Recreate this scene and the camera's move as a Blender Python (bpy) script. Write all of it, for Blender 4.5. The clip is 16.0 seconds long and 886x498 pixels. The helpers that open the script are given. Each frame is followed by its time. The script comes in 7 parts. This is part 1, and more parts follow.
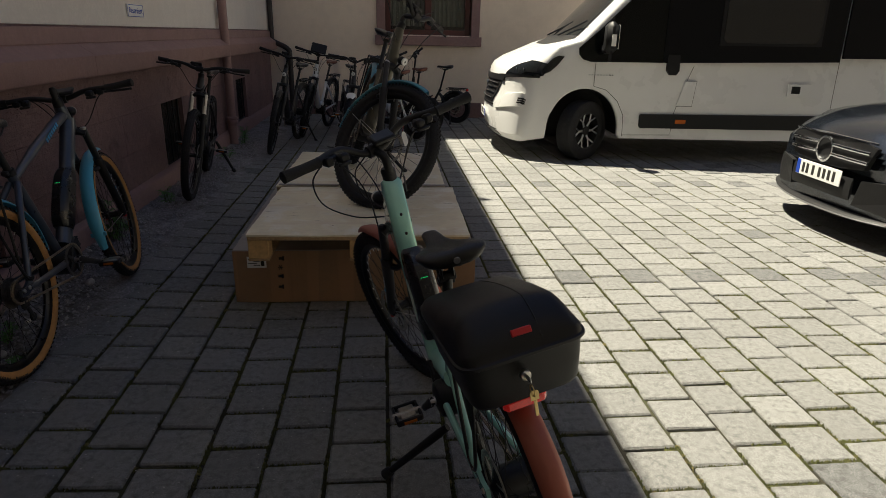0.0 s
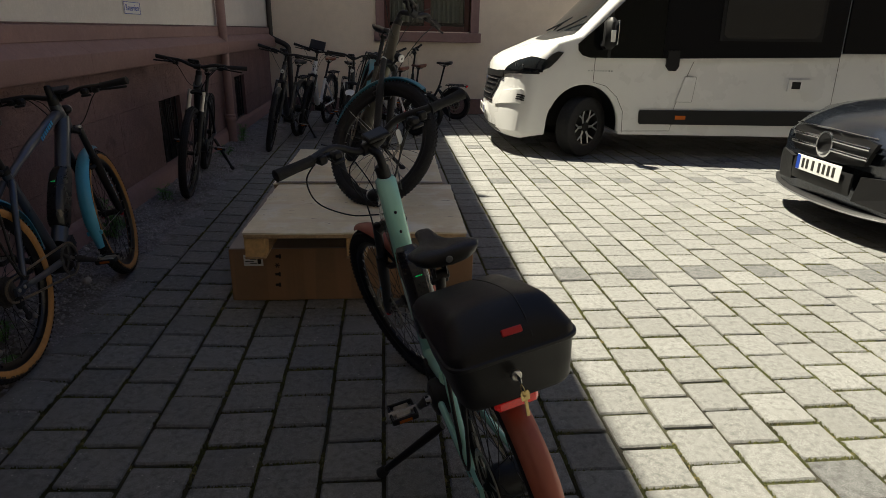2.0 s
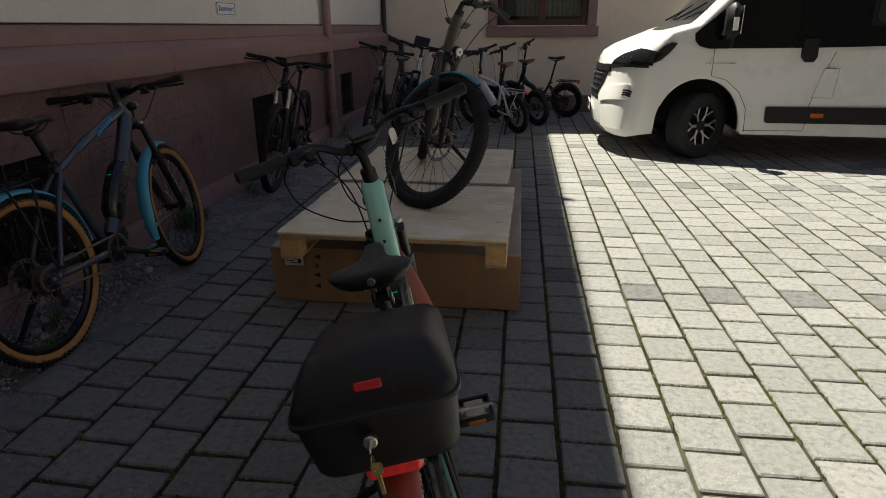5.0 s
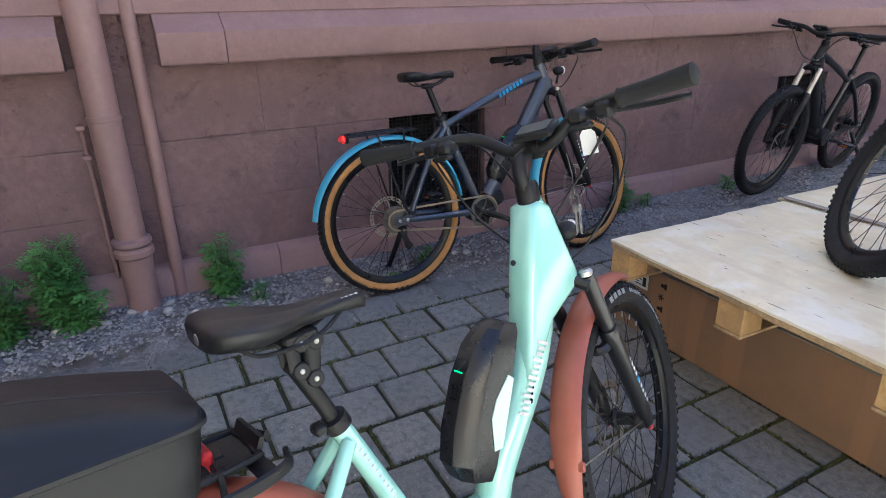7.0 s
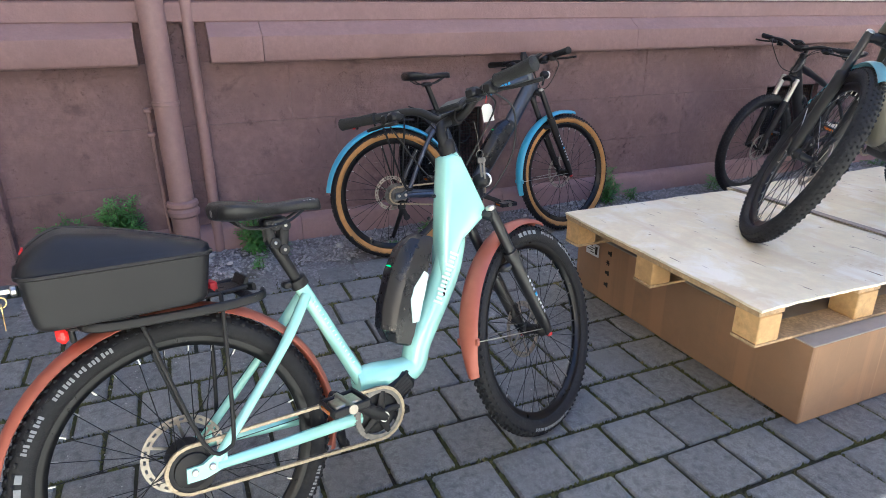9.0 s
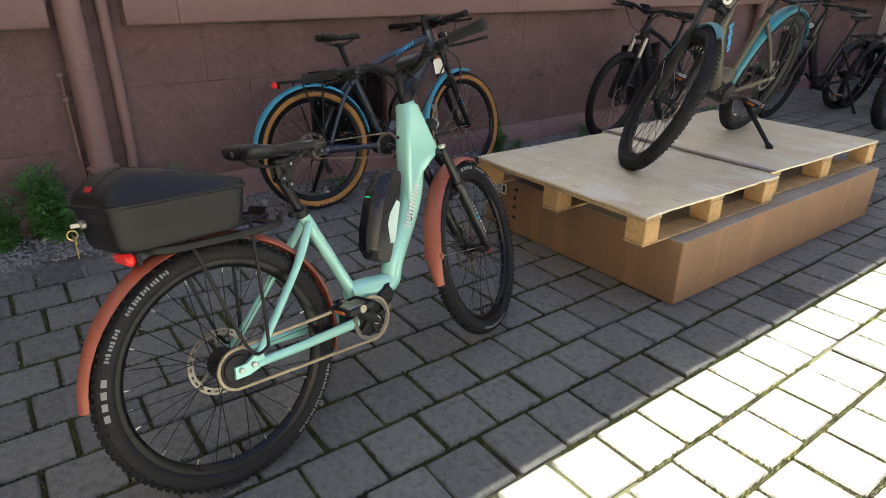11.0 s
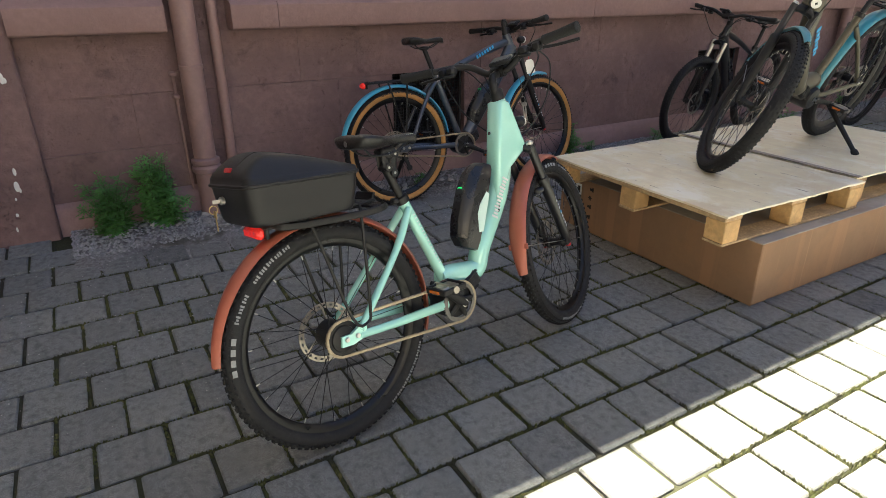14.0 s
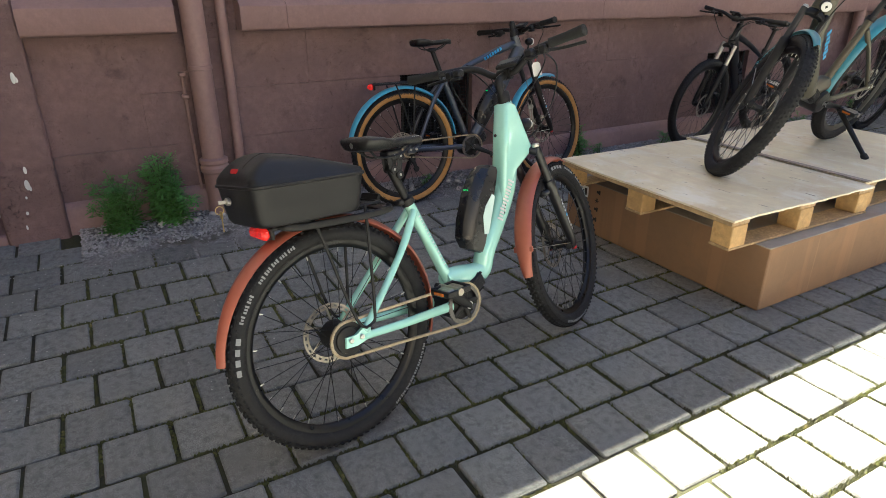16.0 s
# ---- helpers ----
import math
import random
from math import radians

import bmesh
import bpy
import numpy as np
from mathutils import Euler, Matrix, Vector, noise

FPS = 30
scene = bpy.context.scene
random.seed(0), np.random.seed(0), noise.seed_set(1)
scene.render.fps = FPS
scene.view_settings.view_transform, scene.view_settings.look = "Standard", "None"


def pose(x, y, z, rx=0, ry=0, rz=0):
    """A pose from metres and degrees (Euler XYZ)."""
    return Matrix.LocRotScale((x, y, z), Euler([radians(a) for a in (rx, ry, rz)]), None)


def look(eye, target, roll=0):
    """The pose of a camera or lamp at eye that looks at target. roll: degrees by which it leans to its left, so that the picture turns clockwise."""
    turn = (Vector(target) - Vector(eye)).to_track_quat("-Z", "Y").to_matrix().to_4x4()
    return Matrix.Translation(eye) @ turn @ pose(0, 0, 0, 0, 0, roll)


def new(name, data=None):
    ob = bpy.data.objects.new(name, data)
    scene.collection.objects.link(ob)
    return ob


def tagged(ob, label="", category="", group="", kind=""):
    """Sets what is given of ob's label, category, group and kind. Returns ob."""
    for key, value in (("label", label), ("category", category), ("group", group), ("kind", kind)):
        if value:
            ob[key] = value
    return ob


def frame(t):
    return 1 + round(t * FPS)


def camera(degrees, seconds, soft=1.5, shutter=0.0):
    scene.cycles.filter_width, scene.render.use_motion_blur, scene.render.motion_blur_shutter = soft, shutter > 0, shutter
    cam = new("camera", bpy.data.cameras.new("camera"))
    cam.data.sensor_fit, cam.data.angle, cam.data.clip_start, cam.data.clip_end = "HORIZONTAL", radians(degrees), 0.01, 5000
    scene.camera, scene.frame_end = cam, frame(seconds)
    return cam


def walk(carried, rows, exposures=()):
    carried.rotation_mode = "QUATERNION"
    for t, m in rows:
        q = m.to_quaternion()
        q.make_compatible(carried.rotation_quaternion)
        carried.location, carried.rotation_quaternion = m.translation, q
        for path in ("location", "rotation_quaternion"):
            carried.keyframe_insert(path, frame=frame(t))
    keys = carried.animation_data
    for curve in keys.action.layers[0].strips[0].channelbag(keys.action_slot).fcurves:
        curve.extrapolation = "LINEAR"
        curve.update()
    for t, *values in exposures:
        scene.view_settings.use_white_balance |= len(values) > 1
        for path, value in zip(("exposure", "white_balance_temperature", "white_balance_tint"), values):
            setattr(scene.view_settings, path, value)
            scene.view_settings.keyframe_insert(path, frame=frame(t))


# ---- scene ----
cam = camera(72.0, 16.0, soft=0.5)
PATH = [
    (0, (0.233, 0.439, 1.379), (0.422, 2.316, 0.715), 1.4),
    (0.5, (0.245, 0.438, 1.383), (0.429, 2.314, 0.714), 1.3),
    (1, (0.249, 0.439, 1.385), (0.438, 2.314, 0.716), 1.3),
    (1.5, (0.247, 0.444, 1.385), (0.436, 2.318, 0.713), 1.4),
    (2, (0.255, 0.448, 1.381), (0.44, 2.322, 0.706), 1.2),
    (2.5, (0.266, 0.449, 1.38), (0.453, 2.322, 0.704), 1.2),
    (3, (0.278, 0.451, 1.38), (0.469, 2.323, 0.704), 1.2),
    (3.2, (0.284, 0.453, 1.379), (0.475, 2.325, 0.703), 1.1),
    (5.3, (0.758, 0.824, 1.341), (0.306, 2.645, 0.65), -0.5),
    (5.5, (0.807, 0.953, 1.319), (0.18, 2.717, 0.617), -0.6),
    (6, (1.02, 1.279, 1.313), (-0.029, 2.814, 0.575), -1.1),
    (6.5, (1.143, 1.563, 1.299), (-0.258, 2.789, 0.569), -1.1),
    (7, (1.198, 1.751, 1.288), (-0.451, 2.604, 0.544), -1.2),
    (7.5, (1.335, 1.865, 1.245), (-0.401, 2.547, 0.524), -0.9),
    (8, (1.481, 1.861, 1.248), (-0.25, 2.55, 0.519), -0.7),
    (8.5, (1.663, 1.758, 1.262), (-0.064, 2.464, 0.542), -0.5),
    (9, (1.822, 1.756, 1.285), (0.099, 2.481, 0.576), -0.5),
    (9.5, (1.912, 1.759, 1.292), (0.215, 2.523, 0.561), -0.5),
    (10, (1.997, 1.556, 1.306), (0.365, 2.439, 0.56), 0.0),
    (10.2, (2.009, 1.487, 1.313), (0.429, 2.429, 0.528), 0.2),
    (12.3, (2.021, 1.173, 1.297), (0.586, 2.324, 0.511), 0.3),
    (12.5, (2.031, 1.164, 1.305), (0.569, 2.277, 0.516), 0.4),
    (13, (2.052, 1.14, 1.316), (0.522, 2.155, 0.523), 0.2),
    (13.5, (2.061, 1.134, 1.313), (0.492, 2.085, 0.517), -0.0),
    (14, (2.073, 1.139, 1.305), (0.489, 2.066, 0.509), -0.1),
    (14.5, (2.083, 1.154, 1.313), (0.499, 2.076, 0.513), 0.0),
    (15, (2.088, 1.16, 1.313), (0.499, 2.076, 0.518), 0.1),
    (15.5, (2.081, 1.152, 1.311), (0.486, 2.06, 0.516), 0.1),
    (16, (2.078, 1.146, 1.31), (0.481, 2.052, 0.516), 0.1),
]
EXPOSURES = [(0.0, 1.42, 5580, 12), (3.2, 1.42, 5530, 11), (5.3, 1.47, 5330, 12), (5.6, 1.79, 5230, 12), (6.0, 2.65, 5080, 12), (7.0, 3.85, 4910, 12), (8.0, 4.07, 4890, 12), (9.0, 4.01, 4910, 12), (10.0, 3.85, 5000, 10), (10.2, 3.71, 5080, 10), (12.3, 2.89, 5550, 9), (13.0, 3.05, 5500, 9), (16.0, 3.38, 5400, 9)]
walk(cam, [(t, look(eye, target, roll)) for t, eye, target, roll in PATH], EXPOSURES)

# ---- light ----
SUN_FROM = Vector((-2.72, 2.42, 8.6))          # towards the sun, over the eaves of both buildings
EAVES = 8.6
world = bpy.data.worlds.new("sky")
scene.world = world
world.use_nodes = True
wn = world.node_tree.nodes
sky = wn.new("ShaderNodeTexSky")
sky.sky_type = "NISHITA"
sky.sun_disc = False
sky.sun_elevation = math.atan2(SUN_FROM.z, math.hypot(SUN_FROM.x, SUN_FROM.y))
sky.sun_rotation = math.atan2(SUN_FROM.x, SUN_FROM.y)
world.node_tree.links.new(sky.outputs[0], wn["Background"].inputs[0])
wn["Background"].inputs[1].default_value = 0.021
sun_data = bpy.data.lights.new("sun", "SUN")
sun_data.energy, sun_data.angle, sun_data.color = 5.0, radians(0.55), (1.0, 0.845, 0.56)
sun = new("sun", sun_data)
sun.matrix_world = look(SUN_FROM * 3, (0, 0, 0))


# ---- materials ----
def shader(name, base, rough=0.6, metal=0.0, spots=(), grain=0.12, scale=40.0, bump=0.15, bump_scale=None, coat=0.0, vary=0.0, coords="Object", emit=0.0, spec=0.5, pits=None, tooled=0.0, streaks=()):
    """A surface: base colour with two scales of variation, fine relief, and a spread from object to object."""
    m = bpy.data.materials.new(name)
    m.use_nodes = True
    n, link = m.node_tree.nodes, m.node_tree.links.new
    b = n["Principled BSDF"]
    b.inputs["Metallic"].default_value = metal
    b.inputs["Coat Weight"].default_value = coat
    b.inputs["Coat Roughness"].default_value = 0.12
    b.inputs["Specular IOR Level"].default_value = spec
    if coords == "World":
        place = n.new("ShaderNodeNewGeometry").outputs["Position"]
    else:
        place = n.new("ShaderNodeTexCoord").outputs["Object"]

    def noise_at(s, detail=5.0, dist=0.0):
        t = n.new("ShaderNodeTexNoise")
        t.inputs["Scale"].default_value, t.inputs["Detail"].default_value = s, detail
        t.inputs["Roughness"].default_value = 0.65
        t.inputs["Distortion"].default_value = dist
        link(place, t.inputs["Vector"])
        return t.outputs["Fac"]

    def mixed(fac, a, c, low=0.35, high=0.65, blend="MIX"):
        ramp = n.new("ShaderNodeMapRange")
        ramp.inputs["From Min"].default_value, ramp.inputs["From Max"].default_value = low, high
        link(fac, ramp.inputs["Value"])
        mix = n.new("ShaderNodeMix")
        mix.data_type, mix.blend_type = "RGBA", blend
        link(ramp.outputs[0], mix.inputs["Factor"])
        for socket, v in ((mix.inputs[6], a), (mix.inputs[7], c)):
            if isinstance(v, tuple):
                socket.default_value = (*v[:3], 1)
            else:
                link(v, socket)
        return mix.outputs[2]

    col = mixed(noise_at(scale), tuple(v * (1 - grain) for v in base), tuple(min(1, v * (1 + grain)) for v in base))
    col = mixed(noise_at(scale * 0.12, 3), col, tuple(v * (1 - 1.2 * grain) for v in base), 0.45, 0.75)
    for s, colour, low, high in spots:
        col = mixed(noise_at(s, 6, 0.4), col, colour, low, high)
    for (sx, sy, sz), colour, low, high in streaks:
        squeeze = n.new("ShaderNodeMapping")
        squeeze.inputs["Scale"].default_value = (sx, sy, sz)
        link(place, squeeze.inputs["Vector"])
        lines = n.new("ShaderNodeTexNoise")
        lines.inputs["Scale"].default_value, lines.inputs["Detail"].default_value, lines.inputs["Distortion"].default_value = 1.0, 5, 0.3
        link(squeeze.outputs[0], lines.inputs["Vector"])
        col = mixed(lines.outputs["Fac"], col, colour, low, high)
    if pits:
        # weathered hollows: small dark cells inside ragged patches
        size, patch, low = pits
        near = n.new("ShaderNodeMapRange")
        near.inputs["From Min"].default_value, near.inputs["From Max"].default_value = 0.54, 0.66
        link(noise_at(size, 5, 1.2), near.inputs["Value"])
        where = n.new("ShaderNodeMapRange")
        where.inputs["From Min"].default_value, where.inputs["From Max"].default_value = low, low + 0.12
        link(noise_at(patch, 6, 0.8), where.inputs["Value"])
        both = n.new("ShaderNodeMath")
        both.operation = "MULTIPLY"
        link(near.outputs[0], both.inputs[0])
        link(where.outputs[0], both.inputs[1])
        hollow = both.outputs[0]
        col = mixed(hollow, col, tuple(v * 0.54 for v in base), 0.1, 0.9)
    if vary:
        info = n.new("ShaderNodeObjectInfo")
        ramp = n.new("ShaderNodeMapRange")
        ramp.inputs["To Min"].default_value, ramp.inputs["To Max"].default_value = 1 - vary, 1 + vary
        link(info.outputs["Random"], ramp.inputs["Value"])
        hsv = n.new("ShaderNodeHueSaturation")
        link(ramp.outputs[0], hsv.inputs["Value"])
        link(col, hsv.inputs["Color"])
        col = hsv.outputs[0]
    link(col, b.inputs["Base Color"])
    r = n.new("ShaderNodeMapRange")
    r.inputs["To Min"].default_value, r.inputs["To Max"].default_value = max(0.03, rough - 0.08), min(1, rough + 0.08)
    link(noise_at(scale * 0.5, 4), r.inputs["Value"])
    link(r.outputs[0], b.inputs["Roughness"])
    if bump:
        bn = n.new("ShaderNodeBump")
        bn.inputs["Strength"].default_value, bn.inputs["Distance"].default_value = bump, 0.01
        height = noise_at(bump_scale or scale * 2.5, 6)
        if tooled:
            # fine level grooves left by the mason's chisel
            stretch = n.new("ShaderNodeMapping")
            stretch.inputs["Scale"].default_value = (6, 6, 130)
            link(place, stretch.inputs["Vector"])
            grooves = n.new("ShaderNodeTexNoise")
            grooves.inputs["Scale"].default_value, grooves.inputs["Detail"].default_value = 1.0, 3
            link(stretch.outputs[0], grooves.inputs["Vector"])
            add = n.new("ShaderNodeMath")
            add.operation, add.inputs[1].default_value = "MULTIPLY_ADD", tooled
            link(grooves.outputs["Fac"], add.inputs[0])
            link(height, add.inputs[2])
            height = add.outputs[0]
        if pits:
            dent = n.new("ShaderNodeMath")
            dent.operation, dent.inputs[1].default_value = "MULTIPLY_ADD", -1.2
            link(hollow, dent.inputs[0])
            link(height, dent.inputs[2])
            height = dent.outputs[0]
        link(height, bn.inputs["Height"])
        link(bn.outputs[0], b.inputs["Normal"])
    if emit:
        b.inputs["Emission Color"].default_value = (*base, 1)
        b.inputs["Emission Strength"].default_value = emit
    return m


def glass(name, tint=(0.9, 0.95, 0.95), rough=0.02):
    m = bpy.data.materials.new(name)
    m.use_nodes = True
    b = m.node_tree.nodes["Principled BSDF"]
    b.inputs["Base Color"].default_value = (*tint, 1)
    b.inputs["Roughness"].default_value = rough
    b.inputs["Transmission Weight"].default_value = 1.0
    b.inputs["IOR"].default_value = 1.45
    return m


PAVER = shader("concrete_paver", (0.24, 0.241, 0.234), 0.85, grain=0.42, scale=330, bump=0.7, bump_scale=380, vary=0.11, coords="World",
               spots=((7, (0.222, 0.223, 0.218), 0.50, 0.75), (260, (0.13, 0.13, 0.128), 0.58, 0.66), (240, (0.38, 0.375, 0.36), 0.67, 0.73), (2.5, (0.205, 0.204, 0.196), 0.55, 0.72)))
PAVER_DARK = shader("dark_concrete_paver", (0.165, 0.167, 0.168), 0.85, grain=0.5, scale=230, bump=0.8, bump_scale=300, vary=0.12, coords="World",
                    spots=((9, (0.15, 0.15, 0.152), 0.50, 0.75), (240, (0.27, 0.27, 0.27), 0.66, 0.72)))
JOINT = shader("mossy_joint_soil", (0.038, 0.034, 0.022), 0.95, grain=0.4, scale=90, bump=1.0, coords="World", spots=((3, (0.055, 0.057, 0.022), 0.45, 0.6), (60, (0.12, 0.105, 0.05), 0.64, 0.72)))
MOSS = shader("moss", (0.098, 0.105, 0.03), 0.95, grain=0.45, scale=70, bump=0.8, coords="World", spots=((24, (0.30, 0.255, 0.095), 0.56, 0.68), (4, (0.055, 0.052, 0.03), 0.48, 0.62)))
GRAVEL = shader("grey_gravel", (0.36, 0.345, 0.345), 0.85, grain=0.3, scale=120, bump=0.5, vary=0.3)
GRAVEL_BED = shader("gravel_bed", (0.29, 0.28, 0.28), 0.95, grain=0.45, scale=90, bump=1.0, coords="World", spots=((140, (0.30, 0.29, 0.29), 0.55, 0.62), (5, (0.10, 0.09, 0.07), 0.5, 0.7)))
PEBBLE = shader("pale_pebble", (0.48, 0.46, 0.43), 0.7, grain=0.15, scale=60, bump=0.2, vary=0.2)
SANDSTONE = shader("painted_sandstone", (0.215, 0.137, 0.134), 0.8, grain=0.12, scale=26, bump=0.9, bump_scale=34, coords="World",
                   pits=(42, 2.1, 0.55), tooled=0.4,
                   spots=((2.2, (0.17, 0.107, 0.104), 0.48, 0.7), (7, (0.25, 0.163, 0.158), 0.58, 0.72), (4.2, (0.118, 0.075, 0.072), 0.60, 0.72), (16, (0.14, 0.088, 0.084), 0.62, 0.70)))
TRIM = shader("painted_stone_trim", (0.288, 0.184, 0.175), 0.75, grain=0.08, scale=30, bump=0.3, coords="World", spots=((3, (0.245, 0.155, 0.147), 0.5, 0.75), (14, (0.135, 0.088, 0.078), 0.70, 0.78)))
PIPE = shader("painted_downpipe", (0.29, 0.184, 0.172), 0.55, grain=0.07, scale=30, bump=0.08, coords="World", spots=((12, (0.19, 0.1, 0.085), 0.7, 0.76),))
PLASTER = shader("cream_plaster", (0.86, 0.755, 0.63), 0.9, grain=0.05, scale=60, bump=0.35, bump_scale=180, coords="World", spots=((1.3, (0.75, 0.65, 0.53), 0.5, 0.75),))
PLASTER_PALE = shader("pale_plaster", (0.74, 0.70, 0.65), 0.9, grain=0.05, scale=60, bump=0.35, bump_scale=180, coords="World", spots=((1.3, (0.68, 0.64, 0.59), 0.5, 0.75),))
ROOF = shader("roof_tile_brown", (0.2, 0.09, 0.06), 0.85, grain=0.2, scale=12, bump=0.5, coords="World")
WINDOW_WOOD = shader("dark_red_window_wood", (0.085, 0.022, 0.018), 0.45, grain=0.15, scale=30, bump=0.1)
DARK_PIPE = shader("dark_rainpipe", (0.03, 0.022, 0.02), 0.5, grain=0.2, scale=30, bump=0.1)
IRON = shader("black_iron", (0.02, 0.02, 0.021), 0.55, metal=0.3, grain=0.2, scale=60, bump=0.2)
# flat black that stands for the shade of unlit rooms behind windows
UNLIT_ROOM = shader("unlit_room_black", (0.012, 0.011, 0.011), 0.9, grain=0.2, scale=10, bump=0)
GLASS = glass("window_glass")
DARK_GLASS = shader("tinted_glass", (0.008, 0.01, 0.012), 0.06, grain=0.05, scale=5, bump=0, spec=0.6)
# dark tone keeps the unseen south wall from bouncing sunlight back
SKY_BLOCKER = shader("sky_blocker_plaster", (0.12, 0.105, 0.09), 0.9, grain=0.1, scale=20, bump=0.2, coords="World", spots=((0.6, (0.085, 0.077, 0.065), 0.5, 0.7),))
# dark green that paints the reflection in the far window's panes
PANE_REFLECTION = shader("pane_reflection_green", (0.16, 0.17, 0.13), 0.9, grain=0.1, scale=20, bump=0.1)
PLY = shader("plywood_sheet", (0.83, 0.745, 0.535), 0.36, grain=0.06, scale=18, bump=0.15, coords="World", spec=0.65,
             spots=((2.6, (0.70, 0.59, 0.41), 0.5, 0.7), (4.5, (0.90, 0.85, 0.72), 0.50, 0.64), (1.7, (0.76, 0.71, 0.60), 0.55, 0.7), (7.5, (0.56, 0.43, 0.26), 0.66, 0.74)),
             streaks=(((1.6, 11, 2), (0.72, 0.60, 0.42), 0.52, 0.74), ((6, 55, 7), (0.20, 0.12, 0.07), 0.69, 0.725), ((14, 30, 9), (0.26, 0.17, 0.10), 0.69, 0.73)))
PLY_EDGE = shader("plywood_edge", (0.50, 0.35, 0.19), 0.8, grain=0.25, scale=80, bump=0.3)
PINE = shader("pine_block", (0.62, 0.40, 0.17), 0.7, grain=0.16, scale=35, bump=0.2, vary=0.1, spots=((20, (0.48, 0.28, 0.1), 0.6, 0.75),))
CARD = shader("brown_cardboard", (0.300, 0.186, 0.108), 0.85, grain=0.06, scale=12, bump=0.08, streaks=(((7, 7, 0.3), (0.36, 0.21, 0.115), 0.55, 0.60), ((40, 40, 0.8), (0.36, 0.215, 0.12), 0.64, 0.70)), spots=((3, (0.35, 0.2, 0.105), 0.5, 0.7), (9, (0.30, 0.17, 0.09), 0.68, 0.8)))
CARD_TOP = shader("grey_cardboard", (0.36, 0.32, 0.28), 0.85, grain=0.1, scale=12, bump=0.1, spots=((3, (0.3, 0.24, 0.19), 0.5, 0.7),))
PAPER = shader("white_paper", (0.75, 0.75, 0.74), 0.7, grain=0.03, scale=40, bump=0)
INK = shader("black_ink", (0.02, 0.018, 0.016), 0.6, grain=0.1, scale=40, bump=0)
WHITE_PRINT = shader("white_print", (0.62, 0.63, 0.64), 0.5, grain=0.05, scale=60, bump=0)
TYRE_PRINT = shader("worn_tyre_print", (0.25, 0.26, 0.272), 0.6, grain=0.12, scale=120, bump=0)
BLUE_PRINT = shader("blue_print", (0.05, 0.32, 0.62), 0.45, grain=0.05, scale=60, bump=0)

MINT = shader("mint_metallic_paint", (0.42, 0.79, 0.69), 0.22, metal=0.12, grain=0.03, scale=8, bump=0.02, coat=0.9)
COPPER = shader("copper_brown_fender", (0.36, 0.105, 0.065), 0.42, metal=0.15, grain=0.05, scale=30, bump=0.03, coat=0.15)
SKY_BLUE = shader("sky_blue_fender", (0.10, 0.42, 0.62), 0.3, grain=0.04, scale=20, bump=0.02, coat=0.4)
COG_STEEL = shader("dark_cog_steel", (0.2, 0.19, 0.18), 0.45, metal=1.0, grain=0.2, scale=90, bump=0.1)
STEEL_BLUE = shader("slate_blue_frame", (0.06, 0.072, 0.10), 0.3, metal=0.4, grain=0.05, scale=20, bump=0.02, coat=0.5)
OLIVE = shader("olive_grey_frame", (0.082, 0.075, 0.052), 0.42, metal=0.35, grain=0.05, scale=20, bump=0.03, coat=0.2)
TEAL = shader("teal_fender", (0.055, 0.25, 0.34), 0.32, grain=0.05, scale=20, bump=0.02, coat=0.4)
WHITE_FRAME = shader("white_frame_paint", (0.72, 0.74, 0.76), 0.35, grain=0.04, scale=20, bump=0.02, coat=0.4)
BLACK_FRAME = shader("black_frame_paint", (0.012, 0.012, 0.014), 0.35, grain=0.1, scale=20, bump=0.03, coat=0.3)
BLACK = shader("black_plastic", (0.013, 0.013, 0.014), 0.45, grain=0.15, scale=60, bump=0.12, bump_scale=300, spec=0.35)
BATTERY_CASE = shader("black_battery_shell", (0.012, 0.012, 0.014), 0.28, grain=0.06, scale=40, bump=0.03, bump_scale=420)
PLATE_MINT = shader("pale_mint_plastic", (0.62, 0.80, 0.74), 0.35, grain=0.03, scale=8, bump=0.02)
CASE = shader("black_case_shell", (0.011, 0.011, 0.013), 0.46, grain=0.08, scale=40, bump=0.06, bump_scale=420, spec=0.36)
GRIP = shader("rubber_grip", (0.015, 0.0155, 0.016), 0.75, grain=0.15, scale=100, bump=0.4)
RUBBER = shader("tyre_rubber", (0.016, 0.016, 0.018), 0.72, grain=0.25, scale=90, bump=0.25, spec=0.35, spots=((14, (0.036, 0.035, 0.033), 0.6, 0.75),))
TAN = shader("tan_sidewall", (0.45, 0.23, 0.065), 0.75, grain=0.12, scale=60, bump=0.2)
RIM = shader("black_rim", (0.015, 0.015, 0.016), 0.3, metal=0.5, grain=0.1, scale=50, bump=0.02)
STEEL = shader("brushed_steel", (0.55, 0.54, 0.51), 0.32, metal=1.0, grain=0.1, scale=90, bump=0.06)
CHAIN = shader("nickel_chain", (0.40, 0.34, 0.25), 0.42, metal=1.0, grain=0.25, scale=200, bump=0.1)
BRASS = shader("brass_key", (0.62, 0.47, 0.2), 0.35, metal=0.9, grain=0.1, scale=90, bump=0.03)
SADDLE = shader("black_saddle_vinyl", (0.012, 0.012, 0.013), 0.38, grain=0.12, scale=60, bump=0.2, bump_scale=380)
BROWN_SADDLE = shader("brown_leather", (0.17, 0.062, 0.035), 0.45, grain=0.15, scale=40, bump=0.2)
RED_LAMP = shader("red_tail_lamp", (0.62, 0.02, 0.012), 0.2, grain=0.25, scale=120, bump=0.2, coat=0.6, emit=0.06)
RED_BADGE = shader("red_badge", (0.55, 0.02, 0.025), 0.35, grain=0.03, scale=30, bump=0)
